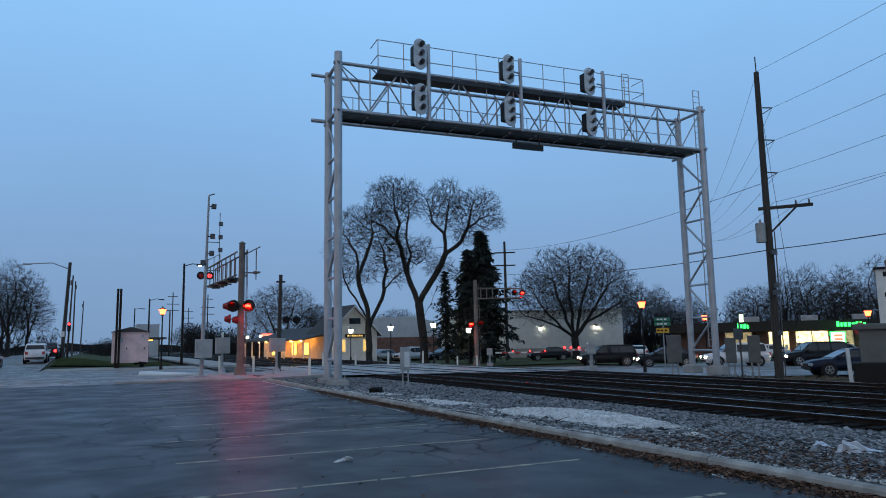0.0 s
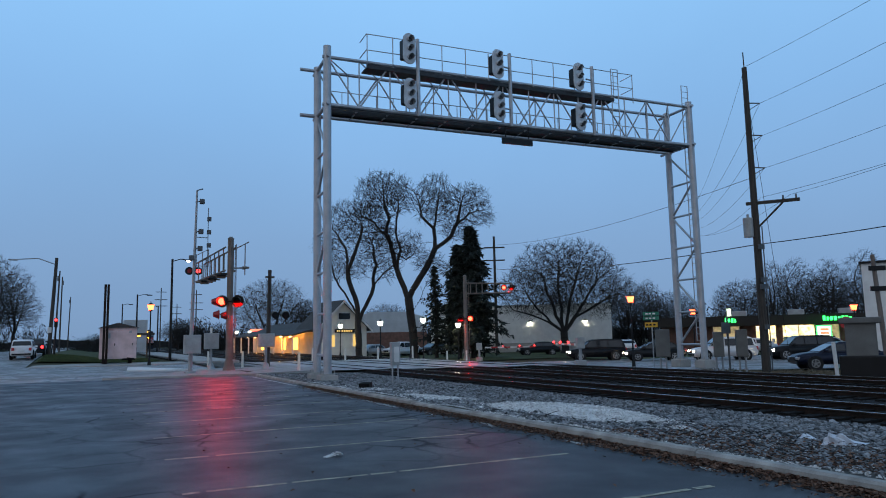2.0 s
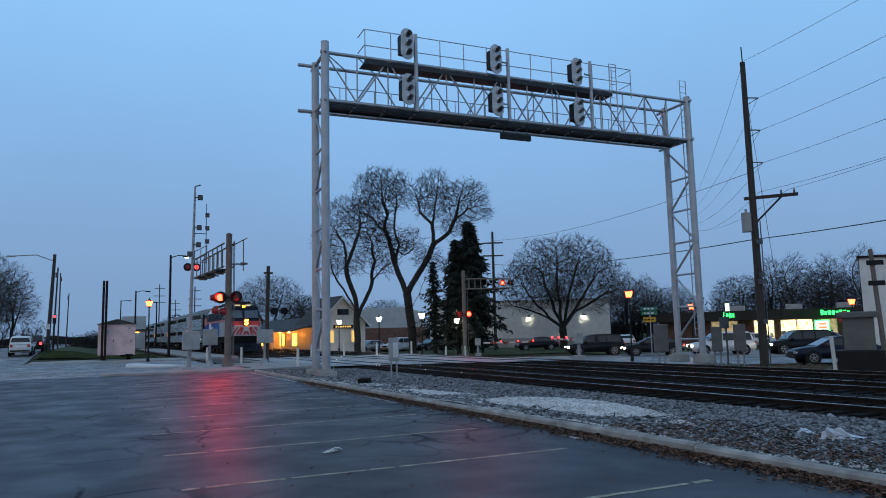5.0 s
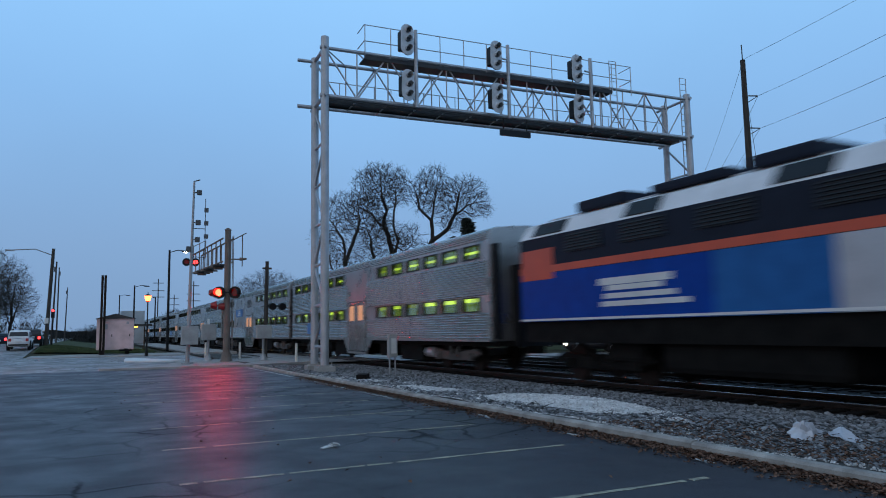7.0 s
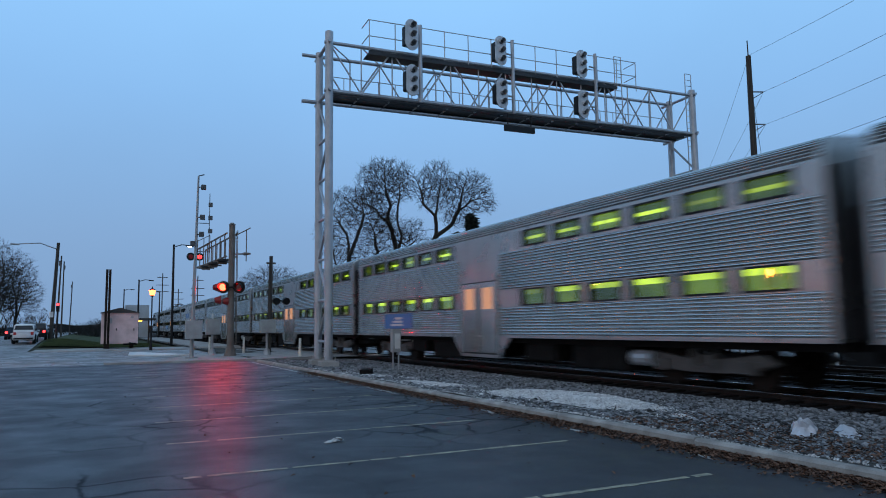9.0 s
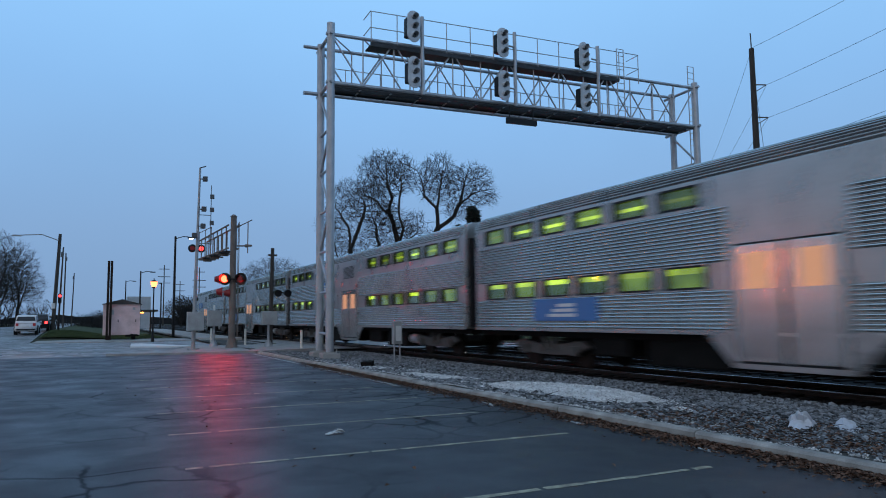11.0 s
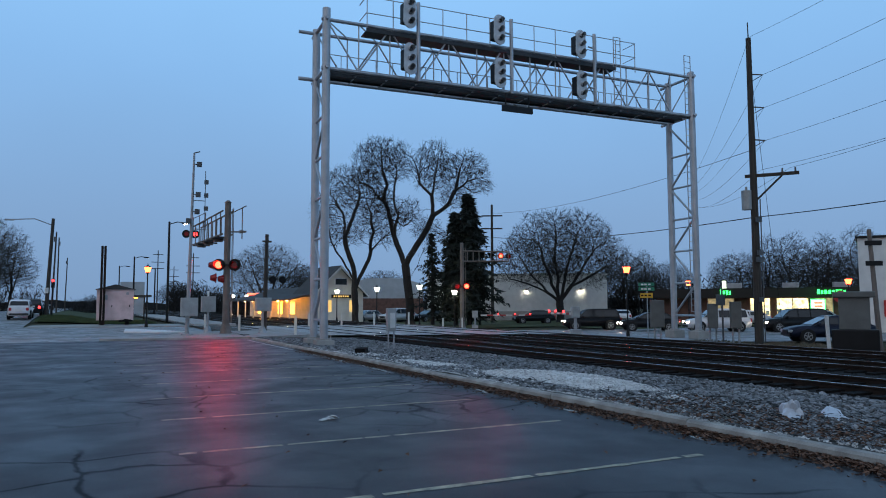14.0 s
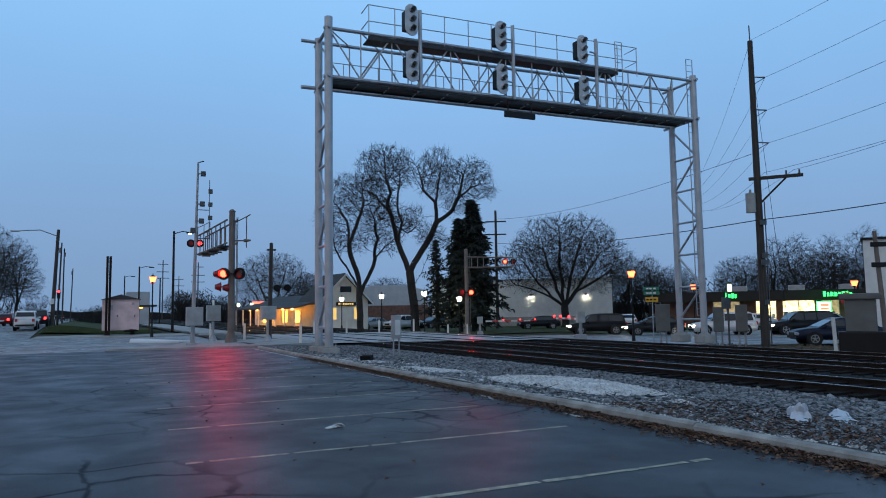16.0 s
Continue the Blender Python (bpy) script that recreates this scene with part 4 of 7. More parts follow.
def flasher_pair(root, c, face, phase=0, r=0.19, glowing=True, gap=0.42):
    """Two hooded red lamps on a bar, facing the direction face (degrees from +x). Each holds a disc, lit on one side, that turns."""
    f = Vector((math.cos(radians(face)), math.sin(radians(face)), 0))
    s = Vector((-f.y, f.x, 0))
    c = Vector(c)
    bm = B()
    rod(bm, c - s * gap, c + s * gap, 0.035)
    part("lamp_bar", bm, M_black, root)
    for k, sg in enumerate((-1, 1)):
        p = c + s * sg * gap
        q = f.to_track_quat("Z", "Y").to_matrix().to_4x4()
        bm = B()
        rod(bm, p - f * 0.02, p + f * 0.015, r * 1.75, seg=24)
        rod(bm, p - f * 0.22, p - f * 0.02, r * 0.8, r * 1.1, seg=16)
        lamp = part("flasher", bm, M_black, root, "black round target of a red crossing lamp")
        bm = B()
        n = 14
        for i in range(n):
            a0, a1 = radians(-25 + 230 * i / n), radians(-25 + 230 * (i + 1) / n)
            def at(a, d):
                return p + (s * math.cos(a) + Vector((0, 0, 1)) * math.sin(a)) * (r * 1.08) + f * d
            poly(bm, [at(a0, 0.0), at(a1, 0.0), at(a1, 0.40), at(a0, 0.40)])
        bmesh.ops.remove_doubles(bm, verts=bm.verts[:], dist=0.0005)
        bmesh.ops.solidify(bm, geom=bm.faces[:], thickness=0.006)
        part("hood", bm, M_black, lamp)
        bm = B()
        rod(bm, (0, 0, 0.004), (0, 0, 0.022), r, seg=22)
        rod(bm, (0, 0, -0.022), (0, 0, -0.004), r, seg=22)
        for fc in bm.faces:
            fc.material_index = 0 if fc.calc_center_median().z > 0.021 else 1
        ring = []
        for zz in (0.0, 0.062):
            ring.append([bm.verts.new((1.03 * r * math.cos(math.tau * i / 22), 1.03 * r * math.sin(math.tau * i / 22), zz)) for i in range(22)])
        for i in range(22):
            fc = bm.faces.new((ring[0][i], ring[0][(i + 1) % 22], ring[1][(i + 1) % 22], ring[1][i]))
            fc.material_index = 1
        disc = part("lens_disc", bm, [G_red if glowing else G_red2, M_redlens], lamp, "red lens that shows lit and dark in turn")
        rest = Matrix.Translation(p + f * 0.07) @ q
        disc.matrix_basis = rest
        FLASH.append((disc, rest, (k + phase) % 2))


def facing(x, y):
    """Direction from a place to the lot's edge where the viewer stands."""
    return math.degrees(math.atan2(-y, -x))


def cantilever(x, y, z, h, arm_dx, arm_dy, za, label, phase, near=True, deep=0.95):
    root = thing("crossing_signal", x, y, z, 0, label, "crossing signal", "crossing signals")
    bm = B()
    rod(bm, (0, 0, 0), (0, 0, 0.55), 0.34, 0.22, seg=12)
    rod(bm, (0, 0, 0.3), (0, 0, h), 0.19, 0.16, seg=14)
    rod(bm, (0, 0, h), (0, 0, h + 0.12), 0.2, 0.08, seg=14)
    part("mast", bm, M_mast, root)
    d = Vector((arm_dx, arm_dy, 0))
    L = d.length
    d.normalize()
    for zz in (za, za + deep):
        bm = B()
        for o in (-0.28, 0.28):
            n = Vector((-d.y, d.x, 0)) * o
            rod(bm, n + Vector((0, 0, zz)), n + d * L + Vector((0, 0, zz - (0.12 if zz > za else 0))), 0.05)
        part("arm_chord", bm, M_mast, root)
    for i, k in enumerate(span(0.5, L, 7)):
        for o in (-0.28, 0.28):
            bm = B()
            n = Vector((-d.y, d.x, 0)) * o
            rod(bm, n + d * k + Vector((0, 0, za)), n + d * k + Vector((0, 0, za + deep - 0.03 - 0.1 * k / L)), 0.035, seg=6)
            part("arm_post", bm, M_mast, root)
    bm = B()
    n = Vector((-d.y, d.x, 0))
    box(bm, d * L * 0.55 + Vector((0, 0, za - 0.06)), (L * 0.85, 0.5, 0.05), rz=math.degrees(math.atan2(d.y, d.x)))
    part("arm_walkway", bm, M_grate, root)
    bm = B()
    for sx in (-0.16, 0.16):
        rod(bm, (0.28, sx, 0.6), (0.28, sx, h - 0.3), 0.02, seg=6)
    for zz in span(0.7, h - 0.4, 18):
        rod(bm, (0.28, -0.16, zz), (0.28, 0.16, zz), 0.014, seg=5)
    o = part("ladder", bm, M_mast, root)
    # crossarm with lamps on the mast and on the arm
    fc = facing(x, y)
    flasher_pair(root, (0.3 * math.cos(radians(fc)), 0.3 * math.sin(radians(fc)), 3.75), fc - (14 if near else 0), phase)
    if near:
        for k, z in ((-0.95, 3.75), (-0.85, 3.05), (-0.45, 3.0)):
            bm = B()
            rod(bm, (k, 0.1, z), (k + 0.3, 0.1, z), 0.13, 0.24, seg=18)
            rod(bm, (k + 0.28, 0.1, z), (k + 0.3, 0.1, z), 0.27, seg=18)
            rod(bm, (k + 0.3, 0.1, z), (0, 0, z), 0.03, seg=6)
            part("back_lamp", bm, M_redlens, root, "dull red lamp turned to the other approach")
    return root, d, L


XN, dN, LN = cantilever(6.84, 40.0, 0.05, 7.2, -0.55, 8.2, 5.45, "steel cantilever crossing signal flashing red beside the road", 0, True, 1.28)
for k in (2.2, 4.6, 6.6):
    bm = B()
    rod(bm, (-0.067 * k - 0.5, k, 5.33), (-0.067 * k + 0.5, k, 5.33), 0.05)
    box(bm, (-0.067 * k, k, 5.27), (0.5, 0.22, 0.14), bevel=0.02)
    part("arm_bearer", bm, M_mast, XN)
bm = B()
for z in (6.75, 7.3):
    rod(bm, (-0.35, 5.8, z), (-0.75, 8.3, z - 0.1), 0.025, seg=6)
for y in (5.8, 7.0, 8.3):
    rod(bm, (-0.35 - 0.16 * (y - 5.8), y, 6.2), (-0.35 - 0.16 * (y - 5.8), y, 7.28), 0.025, seg=6)
part("arm_rail", bm, M_mast, XN)
bm = B()
rod(bm, (0.15, 0.1, 6.6), (0.95, -0.25, 7.05), 0.03, seg=6)
rod(bm, (0.75, -0.15, 5.2), (0.75, -0.15, 6.95), 0.03, seg=6)
rod(bm, (0.15, 0.1, 5.6), (0.8, -0.15, 5.6), 0.04, seg=6)
rod(bm, (0.62, -0.1, 5.6), (0.98, -0.2, 5.62), 0.1, 0.05, seg=10)
part("bracket", bm, M_mast, XN)
for k, dx in enumerate((-1.2, -0.65)):
    bm = B()
    rod(bm, (dx, 8.05, 6.15), (dx, 8.0, 6.15), 0.26, seg=18)
    rod(bm, (dx, 8.3, 6.15), (dx, 8.05, 6.15), 0.12, 0.18, seg=14)
    rod(bm, (dx, 8.1, 6.15), (-0.55, 8.1, 6.0), 0.04, seg=6)
    al = part("arm_flasher", bm, M_black, XN)
    bm = B()
    rod(bm, (dx, 8.0, 6.15), (dx, 7.97, 6.15), 0.14, seg=16)
    part("arm_lens", bm, G_red2 if k else M_redlens, al, "red lens at the arm's end")
XF, dF, LF = cantilever(30.4, 56.8, -0.5, 7.6, 3.6, -2.2, 6.0, "far cantilever crossing signal flashing red over the street", 1, False)
flasher_pair(XF, (3.2, -2.2, 6.45), facing(30, 56), 0, 0.15, True, 0.36)


def gate(x, y, z, rz, arm, label):
    g = thing("crossing_gate", x, y, z, rz, label, "crossing gate", "crossing gates")
    bm = B()
    box(bm, (0, 0, 0.15), (0.55, 0.55, 0.3), bevel=0.03)
    rod(bm, (0, 0, 0.3), (0, 0, 1.2), 0.09, seg=12)
    part("post", bm, M_alud, g)
    bm = B()
    box(bm, (0, 0, 1.25), (0.5, 0.42, 0.62), bevel=0.05)
    part("mechanism", bm, M_cab, g)
    n = 8
    a = None
    for i in range(n):
        bm = B()
        k0, k1 = 0.5 + arm * i / n, 0.5 + arm * (i + 1) / n
        box(bm, ((k0 + k1) / 2, 0, 1.15), ((k1 - k0), 0.04, 0.13 - 0.005 * i))
        o = part("arm_section", bm, M_red if i % 2 else M_white, g, "red striped gate arm" if i % 2 else "white gate arm section")
    for k in (0.35, 0.68, 0.97):
        bm = B()
        rod(bm, (0.5 + arm * k, -0.05, 1.27), (0.5 + arm * k, 0.05, 1.27), 0.07, seg=10)
        part("arm_lamp", bm, G_red2, g, "red gate arm lamp")
    return g


gate(24.6, 32.5, -0.1, 68, 6.1, "lowered red and white gate by the tracks")
gate(31.0, 55.5, -0.5, -30, 4.5, "lowered red and white gate at the far kerb")

# tall communication mast with boxes
ms = thing("radio_mast", 4.69, 38.7, 0.08, 0, "slim grey mast with small aerial boxes and a cabinet", "mast")
bm = B()
rod(bm, (0, 0, 0), (0.16, 0, 9.5), 0.11, 0.05, seg=12)
rod(bm, (0, 0, 0), (0, 0, 0.08), 0.3, seg=12)
part("pole", bm, M_alud, ms)
for z, dx in ((8.9, 0.28), (7.3, 0.25), (6.4, 0.22), (5.9, -0.2)):
    bm = B()
    box(bm, (0.13 + dx, -0.1, z), (0.24, 0.2, 0.26), bevel=0.02)
    rod(bm, (0.1, 0, z), (0.13 + dx, -0.1, z), 0.03)
    part("aerial_box", bm, M_sig, ms)
bm = B()
rod(bm, (0.75, 0, 5.4), (0.75, 0, 8.6), 0.02, seg=6)
for z in (5.5, 7.0):
    rod(bm, (0.12, 0, z), (0.75, 0, z), 0.02, seg=6)
for z in (8.0, 7.3, 6.6):
    box(bm, (0.8, 0, z), (0.2, 0.15, 0.22))
rod(bm, (0.16, 0, 9.5), (0.45, 0, 9.6), 0.03, seg=6)
part("aerial_rod", bm, M_sig, ms)
bm = B()
box(bm, (0.05, -0.28, 1.45), (0.82, 0.4, 0.95), bevel=0.025)
cb = part("cabinet", bm, M_cab, ms, "grey equipment cabinet")
bm = B()
box(bm, (0.05, -0.487, 1.45), (0.7, 0.012, 0.83), bevel=0.004)
part("door", bm, M_cab, cb)


def small_cabinet(x, y, h, w, hb, label, top=False):
    t = thing("equipment_cabinet", x, y, 0.08, 0, label, "cabinet", "crossing cabinets")
    bm = B()
    rod(bm, (0, 0, 0), (0, 0, 0.35), 0.26, 0.12, seg=10)
    rod(bm, (0, 0, 0.3), (0, 0, h), 0.07, seg=10)
    part("post", bm, M_alud, t)
    bm = B()
    box(bm, (0, -0.1, h + hb / 2 - 0.1), (w, 0.38, hb), bevel=0.03)
    part("box", bm, M_cab, t)
    bm = B()
    box(bm, (0, -0.297, h + hb / 2 - 0.1), (w * 0.86, 0.012, hb * 0.86))
    part("door", bm, M_cab, t)
    if top:
        bm = B()
        rod(bm, (0, 0, h + hb - 0.1), (0, 0, h + hb + 0.2), 0.06)
        part("cap", bm, M_white, t)
    return t


small_cabinet(6.25, 42.4, 1.25, 0.78, 0.9, "grey equipment box on a short post", True)
cs = small_cabinet(8.8, 39.9, 1.3, 0.85, 0.75, "weathered grey box on a wooden post with side signals")
bm = B()
rod(bm, (0.12, 0.1, 0), (0.2, 0.1, 5.5), 0.13, 0.10, seg=10)
box(bm, (0.2, 0.1, 5.1), (0.5, 0.12, 0.1))
part("timber_post", bm, M_wood, cs)
bm = B()
for k in (0.25, 0.8):
    rod(bm, (0.2 + k, 0.0, 3.0), (0.2 + k, -0.3, 2.95), 0.2, seg=14)
rod(bm, (0.1, 0.05, 3.0), (1.2, 0.0, 3.0), 0.05)
part("side_signals", bm, M_black, cs)

# white instrument box by the ballast
wb = thing("instrument_box", 10.14, 24.55, 0.03, 0, "pale grey instrument box on two posts beside the tracks", "trackside box")
for dx in (-0.1, 0.12):
    bm = B()
    rod(bm, (dx, 0, -0.1), (dx, 0, 0.9), 0.03, seg=8)
    part("post", bm, M_alud, wb)
bm = B()
box(bm, (0, -0.02, 1.02), (0.34, 0.22, 0.85), bevel=0.02)
part("box", bm, M_cab, wb)
bm = B()
box(bm, (0.02, -0.138, 1.0), (0.2, 0.012, 0.55))
part("door", bm, M_white, wb)

# pink equipment hut with a tall stack
ph = thing("equipment_hut", 2.2, 64.6, 0.1, -3, "faded pink steel equipment hut on timber skids", "hut")
bm = B()
box(bm, (0, 0, 1.6), (2.75, 2.3, 2.5), bevel=0.03)
part("body", bm, M_pink, ph)
bm = B()
prism(bm, [(-1.5, 2.84), (1.5, 2.84), (0, 3.25)], -1.3, 1.3, "y")
part("roof", bm, M_roof, ph)
for dx in (-0.55, 0.75):
    bm = B()
    box(bm, (dx, -1.165, 1.5), (0.95, 0.03, 2.1), bevel=0.01)
    d = part("door", bm, M_pink, ph)
    bm = B()
    box(bm, (dx + 0.3, -1.19, 1.5), (0.06, 0.03, 0.2))
    part("handle", bm, M_black, d)
bm = B()
box(bm, (-0.75, -1.18, 2.2), (0.35, 0.03, 0.4))
box(bm, (0.9, -1.18, 2.5), (0.2, 0.03, 0.2))
part("vents", bm, M_alud, ph)
bm = B()
for dx in (-1.0, 0.9):
    box(bm, (dx, 0, 0.17), (0.3, 2.5, 0.34))
rod(bm, (0.7, -1.5, 0.4), (1.3, -1.4, 0.3), 0.06)
rod(bm, (0.3, -1.6, 0.3), (1.2, -1.6, 0.33), 0.08)
part("skids", bm, M_tie, ph)
st = thing("steel_stack", 1.05, 62.9, 0.1, 0, "dark rusty twin steel channel post", "post")
for dx in (0.02, 0.24):
    bm = B()
    prism(bm, [(dx - 0.09, -0.1), (dx + 0.09, -0.1), (dx + 0.09, 0.1), (dx - 0.09, 0.1)], 0.0, 6.3, "z")
    part("channel", bm, M_rail, st)


def post_lamp(x, y, zl, glowm, label, base=None, style="globe"):
    z0 = gz(x, y) if base is None else base
    t = thing("street_lamp", x, y, z0, 0, label, "street lamp", "post lamps")
    h = zl - z0
    bm = B()
    rod(bm, (0, 0, 0), (0, 0, 0.5), 0.13, 0.08, seg=10)
    rod(bm, (0, 0, 0.4), (0, 0, h - 0.25), 0.055, 0.045, seg=10)
    rod(bm, (0, 0, h - 0.3), (0, 0, h - 0.2), 0.11, 0.14, seg=10)
    part("post", bm, M_black, t)
    bm = B()
    rod(bm, (0, 0, h - 0.22), (0, 0, h + 0.16), 0.15, 0.25, seg=12)
    part("lantern", bm, glowm, t, "lit lantern")
    bm = B()
    rod(bm, (0, 0, h + 0.16), (0, 0, h + 0.3), 0.27, 0.05, seg=12)
    rod(bm, (0, 0, h + 0.3), (0, 0, h + 0.42), 0.03, seg=6)
    part("cap", bm, M_black, t)
    return t


post_lamp(3.96, 55.8, 4.25, G_warm, "black post lamp with an orange lantern", 0.06)
for x, y, z in ((24.2, 62.0, 3.05), (24.3, 74.1, 3.05), (27.0, 58.6, 3.2), (31.4, 60.2, 2.75)):
    post_lamp(x, y, z, G_white, "black post lamp with a white lantern by the station")
for x, y, z in ((24.1, 133.5, 3.3), (24.6, 124.0, 3.2), (24.6, 111.0, 3.2)):
    post_lamp(x, y, z, G_white, "far platform lamp with a white lantern")
post_lamp(31.6, 36.2, 3.85, G_warm, "black post lamp with an orange lantern by the street")
post_lamp(44.4, 43.4, 3.3, G_warm, "small orange post lamp across the street")
post_lamp(51.6, 34.4, 3.25, G_warm, "orange post lamp by the white building")


def arm_lamp(x, y, h, dx, lit, label, mat_pole=None, glowm=None):
    t = thing("street_lamp", x, y, gz(x, y), 0, label, "street lamp", "arm lamps")
    bm = B()
    rod(bm, (0, 0, 0), (0, 0, h), 0.14, 0.10, seg=10)
    part("pole", bm, mat_pole or M_black, t)
    bm = B()
    rod(bm, (0, 0, h - 0.25), (dx * 0.5, 0, h), 0.045, seg=6)
    rod(bm, (dx * 0.5, 0, h), (dx, 0, h - 0.05), 0.045, seg=6)
    part("arm", bm, M_black, t)
    bm = B()
    box(bm, (dx, 0, h - 0.1), (0.7, 0.3, 0.14), bevel=0.04)
    part("lamp_head", bm, M_black, t)
    if lit:
        bm = B()
        ball(bm, (dx, 0, h - 0.2), 0.13, (1.4, 0.8, 0.5))
        part("lens", bm, glowm or G_headw, t, "lit lens")


arm_lamp(7.16, 74.6, 9.9, 1.5, True, "tall black pole lamp with a lit white head")
G_sod = glow("street_sodium_glow", (1.0, 0.22, 0.03), 120)
post_lamp(-7.4, 39.5, 4.4, G_sod, "black post lamp with a bright orange lantern by the cross street")
post_lamp(-9.6, 27.0, 4.2, G_sod, "black post lamp with a bright orange lantern beside the lot")
arm_lamp(6.0, 109.8, 8.6, 1.6, False, "black pole lamp down the platform")
arm_lamp(5.6, 149.9, 9.3, 1.5, False, "black pole lamp far down the line")
arm_lamp(10.4, 130.0, 8.0, -1.2, True, "tall platform lamp far down the line")
# left street: timber poles
tp = thing("utility_pole", -3.6, 83.0, 0.6, 0, "dark timber street pole with a long lamp arm", "utility pole", "utility poles")
bm = B()
rod(bm, (0, 0, 0), (0.35, 0, 10.0), 0.2, 0.15, seg=10)
part("pole", bm, M_wood, tp)
bm = B()
rod(bm, (0.3, 0, 9.3), (-1.3, 0, 9.9), 0.05, seg=6)
rod(bm, (-1.3, 0, 9.9), (-3.2, 0, 9.75), 0.05, seg=6)
box(bm, (-3.5, 0, 9.7), (0.8, 0.3, 0.15), bevel=0.04)
part("lamp_arm", bm, M_alud, tp)
bm = B()
box(bm, (0, -0.2, 2.6), (0.35, 0.1, 0.55))
part("notice", bm, M_white, tp, "white notice")
for x, y, h in ((-3.6, 96, 9.8), (-3.8, 118, 11.0), (-3.5, 150, 10)):
    t = thing("utility_pole", x, y, gz(x, y), 0, "bare timber utility pole down the side street", "utility pole", "utility poles")
    bm = B()
    rod(bm, (0, 0, 0), (random.uniform(-0.4, 0.5), 0, h), 0.12, 0.08, seg=8)
    part("pole", bm, M_wood, t)
    bm = B()
    box(bm, (0.1, 0, h - 0.9), (0.25, 0.2, 0.6))
    part("pole_gear", bm, M_sig, t)
sl = thing("traffic_light", -3.2, 87.0, gz(-3.2, 87), 0, "traffic light showing red on a dark post", "traffic light")
bm = B()
rod(bm, (0, 0, 0), (0, 0, 3.2), 0.07, seg=8)
box(bm, (0, 0, 3.4), (0.35, 0.25, 0.95), bevel=0.03)
part("post", bm, M_black, sl)
bm = B()
rod(bm, (0, -0.16, 3.7), (0, -0.13, 3.7), 0.14, seg=14)
part("lens", bm, G_red2, sl, "lit red lens")
# far pylons
for x, y, h in ((18.2, 219, 17.5), (26.6, 258, 15.0), (25.2, 198, 15.5), (40.0, 230.0, 14.0)):
    t = thing("utility_pole", x, y, 0, 0, "far transmission pole with cross arms", "utility pole", "far poles")
    bm = B()
    rod(bm, (0, 0, 0), (0, 0, h), 0.2, 0.14, seg=6)
    part("pole", bm, M_wood, t)
    for k in (1.2, 3.4, 5.2):
        bm = B()
        box(bm, (0, 0, h - k), (2.8 if k < 3 else 3.4, 0.15, 0.18))
        part("cross_arm", bm, M_wood, t)

# big utility pole with crossarm, transformer and wires
UP = Vector((30.9, 25.5, -0.5))
up = thing("utility_pole", *UP, 0, "tall weathered timber utility pole with crossarm and transformer", "utility pole", "utility poles")
bm = B()
rod(bm, (0, 0, 0), (0.02, 0, 16.1), 0.22, 0.13, seg=14)
rod(bm, (0.02, 0, 16.1), (0, 0, 16.95), 0.03, seg=6)
part("pole", bm, M_wood, up)
bm = B()
box(bm, (0.5, -0.72, 8.72), (2.55, 0.14, 0.16), rz=-52)
part("cross_arm", bm, M_wood, up)
bm = B()
rod(bm, (0.05, -0.05, 7.4), (0.8, -1.1, 8.65), 0.05, seg=6)
part("arm_brace", bm, M_wood, up)
for k in (-0.9, 0.5, 1.1):
    bm = B()
    rod(bm, (0.5 + 0.62 * k, -0.72 - 0.79 * k, 8.8), (0.5 + 0.62 * k, -0.72 - 0.79 * k, 9.02), 0.05, 0.04, seg=8)
    part("insulator", bm, M_sig, up)
for z in (14.03, 12.28, 10.54):
    bm = B()
    rod(bm, (0.05, -0.05, z + 0.1), (0.4, -0.5, z), 0.035, seg=6)
    rod(bm, (0.05, -0.05, z - 0.3), (0.4, -0.5, z), 0.02, seg=6)
    part("standoff", bm, M_sig, up)
bm = B()
rod(bm, (-0.32, 0.2, 6.95), (-0.32, 0.2, 7.95), 0.25, seg=14)
rod(bm, (-0.32, 0.2, 7.95), (-0.32, 0.2, 8.15), 0.06, seg=8)
part("transformer", bm, M_cab, up, "grey can transformer")
bm = B()
for z, w in ((4.35, 0.5), (4.7, 0.3), (6.4, 0.35), (2.3, 0.25)):
    box(bm, (-0.05, -0.28, z), (w, 0.12, 0.25))
rod(bm, (0.2, -0.2, 0.1), (0.2, -0.2, 7.5), 0.03, seg=6)
part("pole_gear", bm, M_sig, up)


def wire(a, b, sag, r=0.018):
    a, b = Vector(a), Vector(b)
    bm = B()
    pts = [a.lerp(b, k) + Vector((0, 0, -4 * sag * k * (1 - k))) for k in span(0, 1, 14)]
    side = (b - a).cross(Vector((0, 0, 1))).normalized()
    rings = [[bm.verts.new(p + side * (r * math.cos(1.2566 * i)) + Vector((0, 0, r * math.sin(1.2566 * i)))) for i in range(5)] for p in pts]
    for u, v in zip(rings, rings[1:]):
        for i in range(5):
            bm.faces.new((u[i], u[(i + 1) % 5], v[(i + 1) % 5], v[i]))
    return tagged(part("overhead_wire", bm, M_black), "thin dark overhead wire from the utility pole", "wire", "overhead wires")


